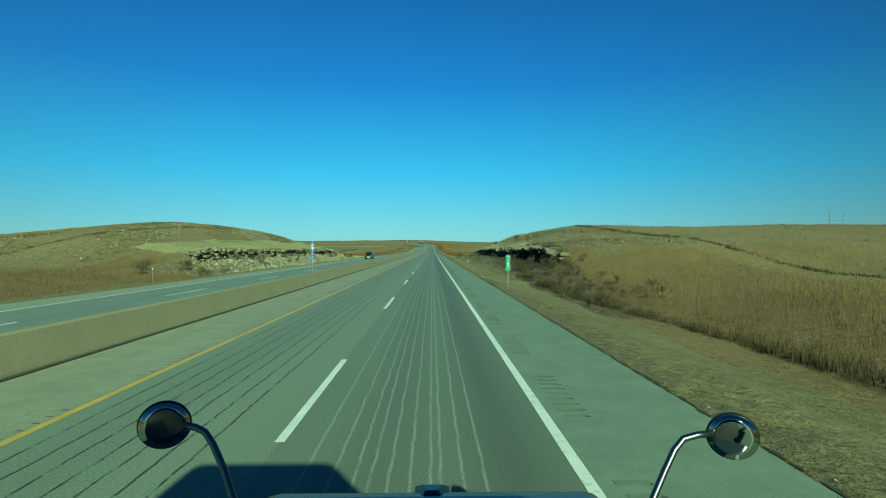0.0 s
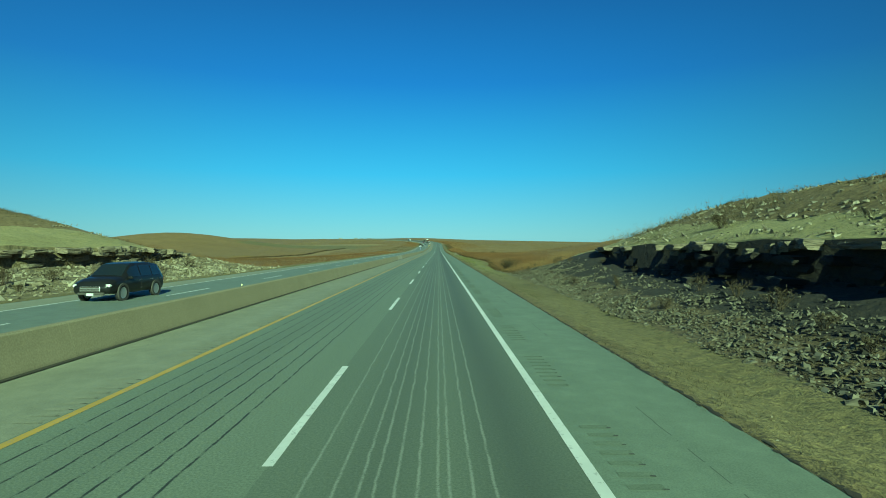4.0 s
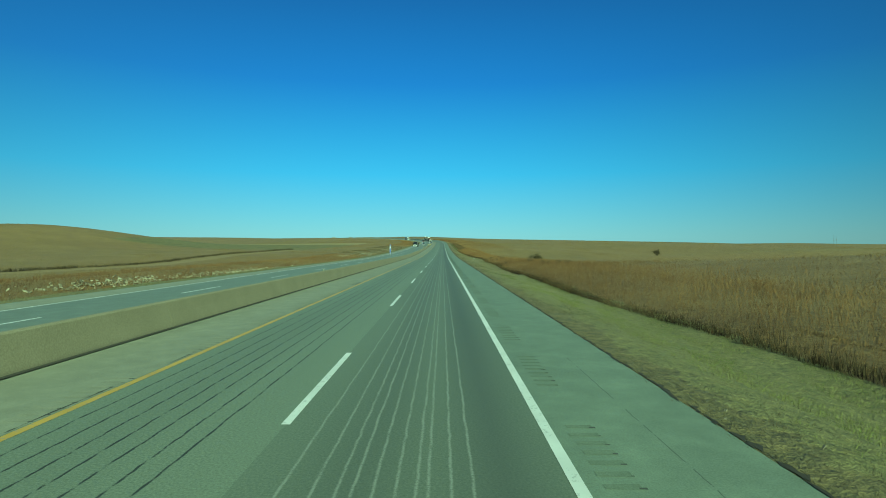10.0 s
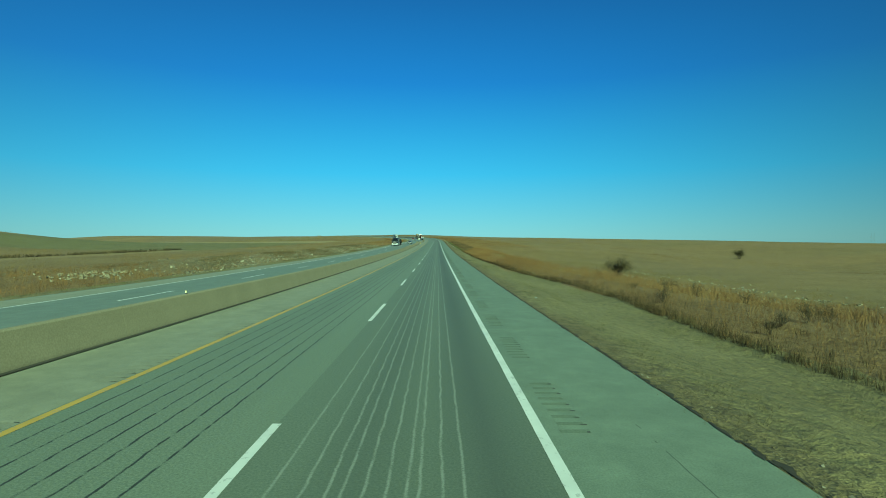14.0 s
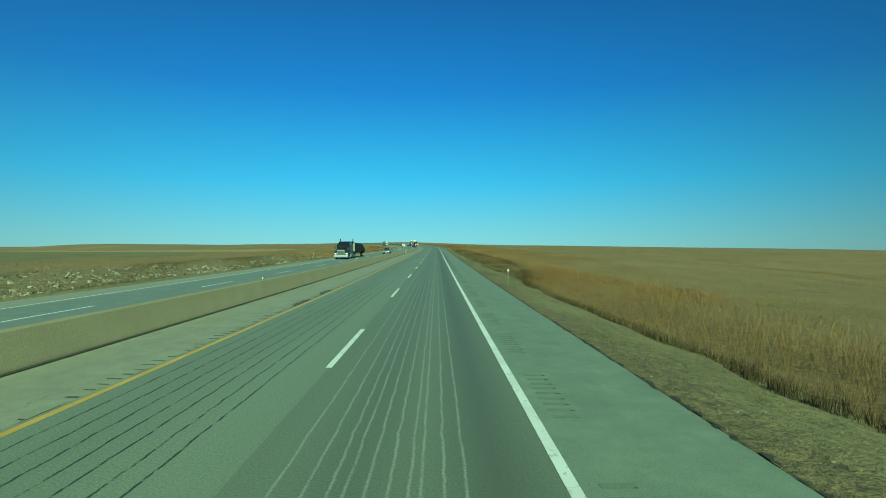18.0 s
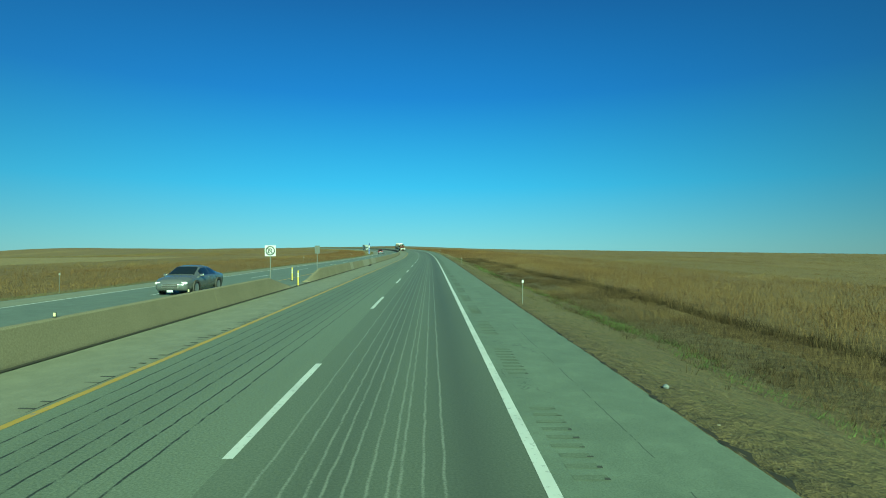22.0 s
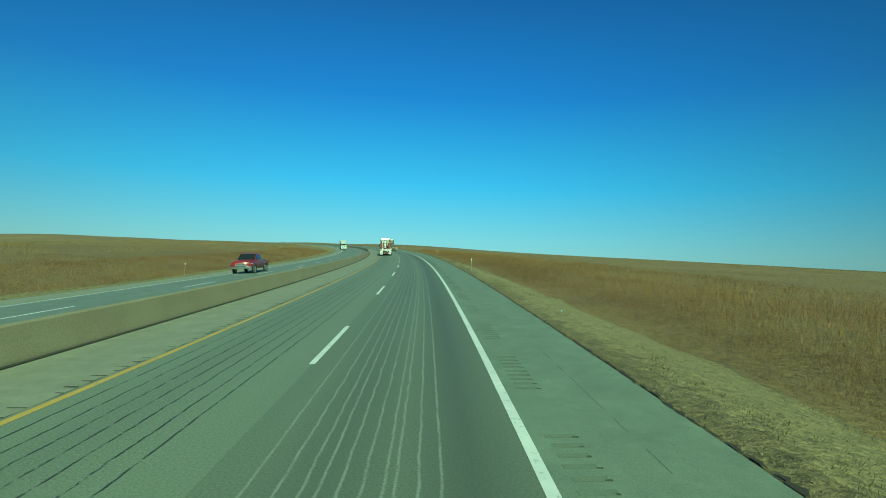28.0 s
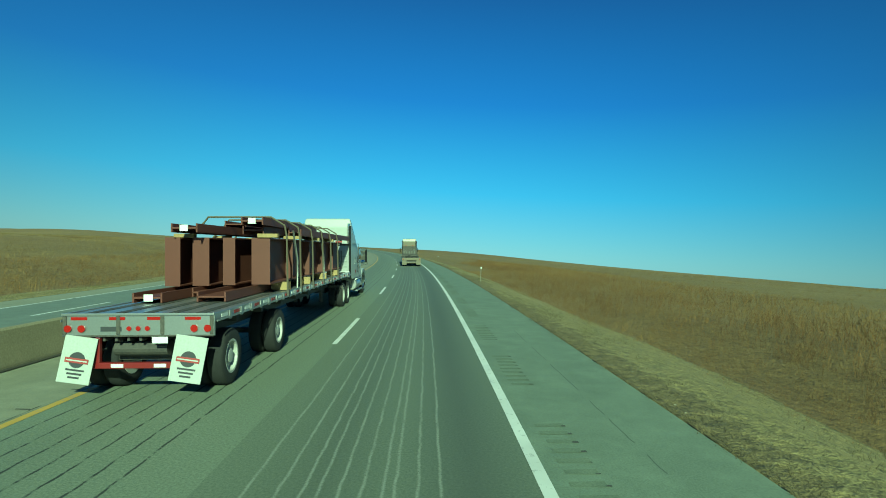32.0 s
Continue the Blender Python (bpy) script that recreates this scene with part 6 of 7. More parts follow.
# ---------- oncoming tarped lorry ----------
def tarped_lorry(m):
    """black conventional tractor and a flatbed under a black tarpaulin; nose at y = 0, tail behind"""
    top = empty("tarped_lorry", m)
    tagged(top, "black chrome-trimmed lorry hauling a tarped flatbed load", "lorry")
    holder = empty("tmp_tractor")
    tractor(holder, M_BLACK, True, M_CHROME, True, M_FRAME)
    shift = Matrix.Translation((0, -5.8, 0))
    for ob in list(holder.children):
        ob.parent = top
        ob.matrix_basis = shift @ ob.matrix_basis
    bpy.data.objects.remove(holder)
    part("trailer_deck", bm_box(-1.3, 1.3, -21.5, -7.2, 1.25, 1.42, 0.02), M_ALU, top)
    for sx in (-1, 1):
        part("main_beam", bm_box(sx * 0.5 - 0.07, sx * 0.5 + 0.07, -21.0, -8, 0.85, 1.25), M_FRAME, top)
        for y in (-20.4, -19.0):
            tyre_wheel(top, sx * 1.12, y, outer=sx)
            tyre_wheel(top, sx * 0.8, y, outer=sx)
    bulk = part("bulkhead", bm_box(-1.25, 1.25, -7.4, -7.3, 1.30, 2.75, 0.02), M_CREAM, top, "cream timber bulkhead at the trailer's front")
    for k in range(7):
        part("bulkhead_board", bm_box(-1.24 + 0.36 * k, -0.98 + 0.36 * k, -7.3, -7.25, 1.34, 2.72, 0.01), M_CREAM, bulk)
    bm = bmesh.new()
    r = np.random.default_rng(8)
    ny, secs = 40, []
    for i in range(ny):
        f = i / (ny - 1)
        y = -7.5 - 13.6 * f
        hh = 1.3 + float(np.interp(f, [0, 0.05, 0.15, 0.3, 0.45, 0.6, 0.72, 0.84, 0.92, 1.0], [1.1, 1.5, 1.62, 1.45, 1.5, 1.38, 1.46, 1.30, 0.75, 0.25]))
        ring = []
        for x, z in ((-1.31, 1.12), (-1.33, 1.5), (-1.3, min(hh, 1.9)), (-1.2, hh - 0.16), (-0.7, hh), (0, hh + 0.08), (0.7, hh), (1.2, hh - 0.16), (1.3, min(hh, 1.9)), (1.33, 1.5), (1.31, 1.12)):
            ring.append(bm.verts.new((x + r.normal(0, 0.02), y + r.normal(0, 0.05), z + r.normal(0, 0.035))))
        secs.append(ring)
    for a, b in zip(secs, secs[1:]):
        for k in range(len(a) - 1):
            bm.faces.new((a[k], a[k + 1], b[k + 1], b[k]))
    bm.faces.new(secs[0][::-1]), bm.faces.new(secs[-1])
    part("tarpaulin", bm, M_TARP, top, "creased black tarpaulin")
    part("tail_board", bm_box(-1.28, 1.28, -21.62, -21.5, 0.95, 1.4, 0.02), M_FRAME, top)
    return top


tarped_lorry(frame_at(590.0, -16.3, 0, 180))


# ---------- cars ----------
M_RIM_ALU = paint("cast_alloy_rim", (0.42, 0.43, 0.43), 0.35, 0.25, 0.6)
# stations from tail to nose: along, sill height, shoulder height, half width, top height, half width of the top
SALOON = [(-2.44, 0.36, 0.80, 0.66, 0.84, 0.58), (-2.32, 0.26, 0.90, 0.84, 0.99, 0.70), (-1.75, 0.22, 0.94, 0.91, 1.06, 0.74), (-1.35, 0.20, 0.95, 0.92, 1.19, 0.68), (-0.75, 0.19, 0.95, 0.93, 1.42, 0.60), (-0.1, 0.19, 0.94, 0.93, 1.49, 0.60),
          (0.45, 0.19, 0.93, 0.93, 1.44, 0.61), (1.0, 0.19, 0.92, 0.92, 1.17, 0.69), (1.3, 0.20, 0.91, 0.92, 1.01, 0.76), (1.85, 0.22, 0.85, 0.90, 0.94, 0.70), (2.25, 0.26, 0.74, 0.82, 0.81, 0.60), (2.42, 0.34, 0.60, 0.66, 0.64, 0.50)]
SUV = [(-2.36, 0.44, 0.95, 0.80, 1.0, 0.70), (-2.28, 0.36, 1.0, 0.90, 1.28, 0.74), (-2.02, 0.34, 1.03, 0.93, 1.66, 0.67), (-1.2, 0.33, 1.03, 0.94, 1.77, 0.66), (0.1, 0.33, 1.02, 0.94, 1.76, 0.66), (0.5, 0.33, 1.01, 0.94, 1.69, 0.67),
       (1.1, 0.34, 0.99, 0.93, 1.26, 0.76), (1.3, 0.34, 0.98, 0.93, 1.13, 0.78), (1.9, 0.36, 0.95, 0.90, 1.07, 0.68), (2.25, 0.40, 0.84, 0.84, 0.93, 0.60), (2.38, 0.48, 0.72, 0.70, 0.78, 0.55)]
PICKUP = [(-2.80, 0.55, 1.03, 0.93, 1.08, 0.91), (-2.74, 0.48, 1.08, 0.98, 1.12, 0.95), (-0.78, 0.43, 1.08, 0.98, 1.12, 0.95), (-0.72, 0.43, 1.10, 0.98, 1.70, 0.76), (-0.45, 0.43, 1.10, 0.98, 1.83, 0.74), (0.0, 0.43, 1.10, 0.98, 1.86, 0.74),
          (0.55, 0.43, 1.10, 0.98, 1.82, 0.74), (1.15, 0.43, 1.09, 0.97, 1.30, 0.82), (1.35, 0.43, 1.08, 0.97, 1.20, 0.82), (2.2, 0.46, 1.05, 0.96, 1.23, 0.68), (2.66, 0.50, 1.0, 0.95, 1.18, 0.60), (2.76, 0.56, 0.96, 0.92, 1.10, 0.58)]


def car_ring(st):
    y, zl, zs, w, zr, wr = st
    half = [(0.0, zl), (w * 0.92, zl), (w, zl + 0.3 * (zs - zl)), (w, zs - 0.08), (w * 0.965, zs), (wr, zr - 0.035), (wr * 0.78, zr + 0.005), (0.0, zr + 0.02)]
    return [Vector((x, y, z)) for x, z in half]


def car(name, label, category, paint_mat, m, stations, panes, wheel_r, axles):
    """a car whose nose points along +y; panes: along-ranges of windscreen, rear window and side windows"""
    top = empty(name, m)
    tagged(top, label, category)
    ys = np.array([q[0] for q in stations])
    fine_y = np.unique(np.concatenate([ys, np.linspace(ys[0], ys[-1], 41)]))
    rings = [car_ring([y] + [float(np.interp(y, ys, [q[k] for q in stations])) for k in range(1, 6)]) for y in fine_y]
    k = len(rings[0])
    bm = bmesh.new()
    for sx in (-1, 1):
        vs = [[bm.verts.new((p.x * sx, p.y, p.z)) for p in r] for r in rings]
        for a_, b_ in zip(vs, vs[1:]):
            for i in range(k - 1):
                bm.faces.new((a_[i], b_[i], b_[i + 1], a_[i + 1]))
        bm.faces.new(vs[0]), bm.faces.new(vs[-1])
    bmesh.ops.remove_doubles(bm, verts=bm.verts[:], dist=0.001)
    bmesh.ops.recalc_face_normals(bm, faces=bm.faces[:])
    body = part("body", bm, paint_mat, top, smooth=True)

    def ring_at(y):
        return car_ring([y] + [float(np.interp(y, ys, [q[k_] for q in stations])) for k_ in range(1, 6)])

    def pane(pname, y0, y1, i0, i1, lo, hi, sx, lift):
        """glass between two heights of the section, a little proud of the body"""
        g = bmesh.new()
        cols = []
        for y in np.linspace(y0, y1, 7):
            r = ring_at(float(y))
            p, q = r[i0].lerp(r[i1], lo), r[i0].lerp(r[i1], hi)
            cols.append([g.verts.new((v_.x * sx + lift[0] * sx, v_.y + lift[1], v_.z + lift[2])) for v_ in (p, q)])
        for a_, b_ in zip(cols, cols[1:]):
            g.faces.new((a_[0], b_[0], b_[1], a_[1]))
        return part(pname, g, M_GLASS_DARK, body, smooth=True)

    (w0, w1), (r0, r1), sides = panes
    for pname, y0, y1, dy in (("windscreen", w0, w1, 0.006), ("rear_window", r0, r1, -0.006)):
        g = bmesh.new()
        cols = []
        for y in np.linspace(y0, y1, 7):
            r = ring_at(float(y))
            e = r[5].lerp(r[6], 0.25)
            cols.append([g.verts.new((x, y + dy, z + 0.008)) for x, z in ((-e.x, e.z), (-r[6].x, r[6].z), (0.0, r[7].z), (r[6].x, r[6].z), (e.x, e.z))])
        for a_, b_ in zip(cols, cols[1:]):
            for i in range(4):
                g.faces.new((a_[i], b_[i], b_[i + 1], a_[i + 1]))
        part(pname, g, M_GLASS_DARK, body, smooth=True)
    ya, yz = float(ys[0]), float(ys[-1])
    for sx in (-1, 1):
        for y0, y1 in sides:
            pane("side_window", y0, y1, 4, 5, 0.10, 0.86, sx, (0.008, 0, 0))
        rz = ring_at(yz - 0.16)
        part("headlamp", bm_box(min(sx * (rz[3].x - 0.30), sx * (rz[3].x + 0.01)), max(sx * (rz[3].x - 0.30), sx * (rz[3].x + 0.01)), yz - 0.32, yz - 0.06, rz[4].z - 0.16, rz[4].z - 0.02, 0.05), M_LAMP_GLASS, body)
        rt = ring_at(ya + 0.06)
        part("tail_lamp", bm_box(min(sx * (rt[3].x - 0.2), sx * (rt[3].x + 0.012)), max(sx * (rt[3].x - 0.2), sx * (rt[3].x + 0.012)), ya - 0.01, ya + 0.14, rt[4].z - 0.24, rt[4].z - 0.04, 0.03), M_RED_LAMP, body)
        rm = ring_at(w1 - 0.25)
        part("wing_mirror", bm_box(min(sx * (rm[4].x - 0.02), sx * (rm[4].x + 0.2)), max(sx * (rm[4].x - 0.02), sx * (rm[4].x + 0.2)), w1 - 0.42, w1 - 0.28, rm[4].z, rm[4].z + 0.14, 0.04), paint_mat, body)
        for y0, y1 in sides:
            rd = ring_at(y0)
            part("door_seam", bm_box(min(sx * (rd[3].x - 0.01), sx * (rd[3].x + 0.004)), max(sx * (rd[3].x - 0.01), sx * (rd[3].x + 0.004)), y0 - 0.05, y0 - 0.038, rd[1].z + 0.16, rd[4].z - 0.05), M_FRAME, body)
            part("door_handle", bm_box(min(sx * rd[3].x, sx * (rd[3].x + 0.025)), max(sx * rd[3].x, sx * (rd[3].x + 0.025)), y0 + 0.04, y0 + 0.22, rd[3].z - 0.05, rd[3].z - 0.02, 0.006), M_CHROME, body)
        for y in axles:
            rw = ring_at(y)
            part("wheel_arch", bm_lathe([(wheel_r - 0.05, -0.05), (wheel_r + 0.06, -0.05), (wheel_r + 0.06, 0.008), (wheel_r - 0.05, 0.008)], (sx * rw[2].x, y, wheel_r + 0.03), "x", 28, None, False), M_FRAME, body)
            tyre_wheel(top, sx * (rw[2].x - 0.075), y, wheel_r, 0.22, sx, M_RIM_ALU, wheel_r * 0.70, "wheel", 0.78)
    rg = ring_at(yz - 0.05)
    zg = rg[4].z
    deep = 0.40 if category == "pickup truck" else 0.25
    gr = part("grille", bm_box(-rg[6].x * 1.05, rg[6].x * 1.05, yz - 0.05, yz + 0.03, zg - 0.03 - deep, zg - 0.03, 0.04), M_RIM_ALU, body, "bright grille")
    for j in range(3):
        part("grille_opening", bm_box(-rg[6].x * 0.95, rg[6].x * 0.95, yz + 0.022, yz + 0.036, zg - 0.01 - deep + deep * (0.02 + 0.31 * j), zg - 0.01 - deep + deep * (0.24 + 0.31 * j), 0.01), M_FRAME, gr)
    part("number_plate", bm_box(-0.16, 0.16, yz + 0.01, yz + 0.035, zg - 0.46, zg - 0.34, 0.004), M_SIGN_WHITE, body)
    if category == "pickup truck":
        part("bumper", bm_box(-0.97, 0.97, yz - 0.12, yz + 0.10, 0.48, 0.70, 0.05), M_CHROME, top, "chrome bumper")
        part("load_bed_liner", bm_box(-0.84, 0.84, -2.68, -0.84, 1.09, 1.146), M_FRAME, body)
    else:
        part("lower_grille", bm_box(-0.6, 0.6, yz - 0.12, yz - 0.01, 0.34, 0.46, 0.03), M_FRAME, body)
    return top


car("sport_utility_car", "black sport utility car on the far carriageway", "car", M_BLACK, frame_at(134.0, -15.9, 0, 180), SUV, ((0.52, 1.24), (-2.24, -2.02), ((-1.95, -1.25), (-1.15, -0.2), (-0.1, 0.85))), 0.37, (1.42, -1.45))
car("saloon_car", "silver-grey saloon car on the far carriageway", "car", M_SILVER, frame_at(640.0, -13.0, 0, 180), SALOON, ((0.5, 1.24), (-1.62, -0.82), ((-1.15, -0.35), (-0.25, 0.78))), 0.34, (1.45, -1.42))
car("pickup_truck", "dark red pickup truck with a chrome bumper", "pickup truck", M_RED, frame_at(824.5, -15.9, 0, 180), PICKUP, ((0.6, 1.26), (-0.775, -0.73), ((-0.55, -0.12), (-0.02, 0.95))), 0.40, (1.75, -1.75))


def box_lorry(m):
    top = empty("box_lorry", m)
    tagged(top, "white box-trailer lorry coming round the bend", "lorry")
    holder = empty("tmp_tractor")
    tractor(holder, M_TRUCK_WHITE, False)
    for ob in list(holder.children):
        ob.parent = top
        ob.matrix_basis = Matrix.Translation((0, -5.8, 0)) @ ob.matrix_basis
    bpy.data.objects.remove(holder)
    part("box_trailer", bm_box(-1.28, 1.28, -21.5, -7.3, 1.2, 4.05, 0.04), M_TRUCK_WHITE, top)
    for sx in (-1, 1):
        for y in (-20.2, -18.9):
            tyre_wheel(top, sx * 1.1, y, outer=sx)
    part("trailer_frame", bm_box(-0.5, 0.5, -21, -8, 0.85, 1.2), M_FRAME, top)


box_lorry(frame_at(1012.0, -15.9, 0, 180))
for x, y, z in ((-0.72, 1.69, DECK + 0.09), (-0.62, 2.99, DECK + 1.53), (0.55, 3.99, DECK + 1.74)):
    tg = empty("paper_tag", load_at(x, y, z))
    tagged(tg, "white paper tag stuck to a steel beam end", "tag", "tags on the steel")
    part("sheet", bm_box(-0.09, 0.09, -0.01, 0.0, -0.05, 0.09), M_SIGN_WHITE, tg)


# ---------- road signs ----------
def upright(s, u, turn=0.0, h=0.0):
    """a plumb place on the ground for a post"""
    p = on_land(s, u, h) if (u > 4.2 or u < -19.6) else place(s, u, h)
    return Matrix.Translation(np.asarray(p).tolist()) @ Matrix.Rotation(float(at_s(theta, s)) + radians(turn), 4, "Z")


FACE = Matrix.Rotation(radians(90), 4, "X")      # lettering that faces back along the road


def mile_sign(m):
    top = empty("mile_marker_sign", m)
    tagged(top, "green mile marker reading 107 on a steel post", "road sign")
    part("post", bm_box(-0.028, 0.028, -0.02, 0.02, -0.3, 1.35, 0.006), M_POST, top)
    p = part("panel", bm_box(-0.145, 0.145, -0.035, -0.025, 1.09, 2.16, 0.008), M_SIGN_WHITE, top)
    part("panel_face", bm_box(-0.135, 0.135, -0.040, -0.035, 1.10, 2.15, 0.003), M_GREEN_SIGN, p)
    lettering("word", "MILE", 0.10, M_SIGN_WHITE, p, Matrix.Translation((0, -0.043, 2.07)) @ FACE)
    for ch, z in (("1", 1.83), ("0", 1.55), ("7", 1.27)):
        lettering("digit", ch, 0.30, M_SIGN_WHITE, p, Matrix.Translation((0, -0.043, z)) @ FACE)


mile_sign(upright(35.4, 5.15))


def reference_sign(m, last):
    """slim blue reference marker on top of the barrier"""
    top = empty("reference_marker_sign", m)
    tagged(top, "slim blue reference marker on top of the barrier", "road sign", "blue reference markers")
    part("post", bm_box(-0.02, 0.02, -0.015, 0.015, 0.78, 1.75, 0.005), M_POST, top)
    p = part("panel", bm_box(-0.11, 0.11, -0.035, -0.025, 1.55, 3.1, 0.01), M_SIGN_WHITE, top)
    part("panel_face", bm_box(-0.102, 0.102, -0.040, -0.035, 1.78, 3.09, 0.003), M_BLUE_SIGN, p)
    part("panel_face", bm_box(-0.102, 0.102, -0.040, -0.035, 1.56, 1.765, 0.003), M_BLUE_SIGN, p)
    lettering("letter", "N", 0.11, M_SIGN_WHITE, p, Matrix.Translation((0, -0.043, 3.0)) @ FACE)
    part("emblem", bm_cyl(0.075, 0.006, (0, -0.042, 2.80), "y", 20), M_REFL_Y, p)
    part("shield", bm_prism([(-0.046, 2.66), (-0.041, 2.66), (-0.041, 2.48), (-0.046, 2.48)], -0.07, 0.07), M_SIGN_WHITE, p)
    for ch, z in (("1", 2.34), ("0", 2.13), ("7", 1.91), (last, 1.665)):
        lettering("digit", ch, 0.175, M_SIGN_WHITE, p, Matrix.Translation((0, -0.043, z)) @ FACE)


reference_sign(upright(38.2, -8.6), "0")
reference_sign(upright(363.0, -8.6), "2")
reference_sign(upright(688.0, -8.6), "4")


def no_u_turn_sign(m):
    top = empty("no_u_turn_sign", m)
    tagged(top, "white square sign with a struck-out U-turn arrow", "road sign")
    part("post", bm_box(-0.025, 0.025, -0.02, 0.02, 0.75, 2.1, 0.005), M_POST, top)
    p = part("panel", bm_box(-0.305, 0.305, -0.035, -0.025, 2.0, 2.61, 0.01), M_SIGN_WHITE, top)
    bm = bmesh.new()
    n = 32
    rings = [[bm.verts.new((r * math.cos(2 * math.pi * k / n), y, 2.305 + r * math.sin(2 * math.pi * k / n))) for k in range(n)] for r, y in ((0.265, -0.036), (0.265, -0.042), (0.205, -0.042), (0.205, -0.036))]
    for a, b in zip(rings, rings[1:]):
        for k in range(n):
            bm.faces.new((a[k], a[(k + 1) % n], b[(k + 1) % n], b[k]))
    part("ring", bm, M_DARKTEXT, p)
    part("slash", bm_tube([(-0.16, -0.044, 2.465), (0.16, -0.044, 2.145)], 0.024, 6), M_DARKTEXT, p)
    part("arrow", bm_tube([(0.08, -0.041, 2.16)] + [(0.09 * math.cos(a), -0.041, 2.33 + 0.09 * math.sin(a)) for a in (0, 0.6, 1.2, 1.9, 2.5, 3.14)] + [(-0.09, -0.041, 2.25)], 0.026, 6), M_DARKTEXT, p)
    part("arrow_head", bm_prism([(-0.046, 2.25), (-0.040, 2.25), (-0.040, 2.17), (-0.046, 2.17)], -0.15, -0.03), M_DARKTEXT, p)


no_u_turn_sign(upright(640.0, -8.6))


def sign_back(m):
    top = empty("road_sign", m)
    tagged(top, "dull metal back of an upright road sign", "road sign")
    part("post", bm_box(-0.025, 0.025, -0.02, 0.02, 0.05, 2.6, 0.005), M_POST, top)
    p = part("panel", bm_box(-0.2, 0.2, 0.025, 0.035, 2.0, 2.64, 0.01), paint("dull_sign_back", (0.13, 0.14, 0.135), 0.6, 0.3, 0.3), top)
    part("bracket", bm_box(-0.17, 0.17, 0.018, 0.026, 2.5, 2.53), M_POST, p)


sign_back(upright(652.3, -8.62))


def marker_post(m):
    top = empty("delineator_post", m)
    tagged(top, "slim steel delineator post with a white reflector", "marker post", "delineators along the verge")
    part("post", bm_box(-0.015, 0.015, -0.012, 0.012, -0.2, 1.12, 0.004), M_POST, top)
    part("reflector", bm_box(-0.04, 0.04, -0.022, -0.012, 0.99, 1.13, 0.003), M_SIGN_WHITE, top)
    return top


first = marker_post(upright(68.6, 4.75))
for s in (256.0, 349.0, 532.0, 591.3, 635.0, 684.0, 731.0, 776.0, 819.5, 867.0, 916.0, 964.0, 1012.0, 1060.0):
    copy_thing(first, upright(s, 4.8))
for s in (40.0, 590.0, 641.0, 700.0, 758.0, 822.0, 890.0):
    copy_thing(first, upright(s, -21.0, 180))


M_REFL_PALE = Mat("pale_yellow_reflector", 0.3, 0, (0.62, 0.60, 0.34)).m


def barrier_reflector(m):
    top = empty("barrier_reflector", m)
    tagged(top, "small pale reflector block on the barrier's top", "reflector", "reflectors on the barrier")
    part("base", bm_box(-0.03, 0.03, -0.05, 0.05, 0.81, 0.83, 0.004), M_FRAME, top)
    part("backing", bm_box(-0.034, 0.034, -0.012, 0.012, 0.83, 0.935, 0.006), M_FRAME, top)
    part("lens", bm_box(-0.027, 0.027, -0.02, -0.012, 0.84, 0.928, 0.004), M_REFL_PALE, top)
    return top


first = barrier_reflector(upright(9.0, -8.6))
for k in range(1, 19):
    copy_thing(first, upright(9.0 + 30.4 * k, -8.6))
for k in range(9):
    copy_thing(first, upright(574.0 + 7.0 * k, -8.6))
for k in range(10):
    copy_thing(first, upright(660.0 + 30.4 * k, -8.6))


def tube_post(m):
    top = empty("channelizer_post", m)
    tagged(top, "yellow flexible tube post with white bands", "marker post", "tube posts at the median opening")
    part("tube", bm_cyl(0.045, 0.95, (0, 0, 0.49), "z", 14), M_REFL_Y, top)
    part("base", bm_cyl(0.12, 0.03, (0, 0, 0.015), "z", 16), M_FRAME, top)
    for z in (0.62, 0.78):
        part("band", bm_cyl(0.048, 0.08, (0, 0, z), "z", 14), M_SIGN_WHITE, top)
    part("loop", bm_tube([(-0.03, 0, 0.96), (-0.02, 0, 1.02), (0.02, 0, 1.02), (0.03, 0, 0.96)], 0.012, 6), M_REFL_Y, top)
    return top


copy_thing(tube_post(upright(644.6, -8.2)), upright(650.0, -10.0))


# ---------- rumble grooves cut into both shoulders ----------
M_WORN = speckled("ground_asphalt", (0.098, 0.118, 0.084), (0.136, 0.160, 0.113), 2.0, 40, 0.9, 0.2).m


def rumble(name, u0, u1, s_from, s_to, label, parent, seed, mat=None):
    r = np.random.default_rng(seed)
    v, f = [], []
    s = s_from
    while s < s_to:
        for k in range(9):
            a = s + k * 0.31
            lo, hi = u0 + r.uniform(-0.02, 0.02), u1 + r.uniform(-0.03, 0.01)
            w = 0.13 if mat else 0.03 * r.uniform(0.5, 1.2) if u0 < 0 else 0.05 * r.uniform(0.3, 1.2)
            uu_ = [lo, hi, hi, lo + (hi - lo) * (0.0 if mat else 0.15)]
            lift = 0.004 if mat or u0 < 0 else 0.007
            q = place([a, a - 0.01, a + w, a + w * 0.9], uu_, [lift - 0.008 * abs(k_ - (1.76 if u0 > 0 else -5.62)) for k_ in uu_])
            i = len(v)
            v += q.tolist()
            f.append((i, i + 1, i + 2, i + 3))
        s += 4.75
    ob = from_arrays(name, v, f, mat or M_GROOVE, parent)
    ob["label"] = label
    tagged(ob, kind="stuff")
    return ob


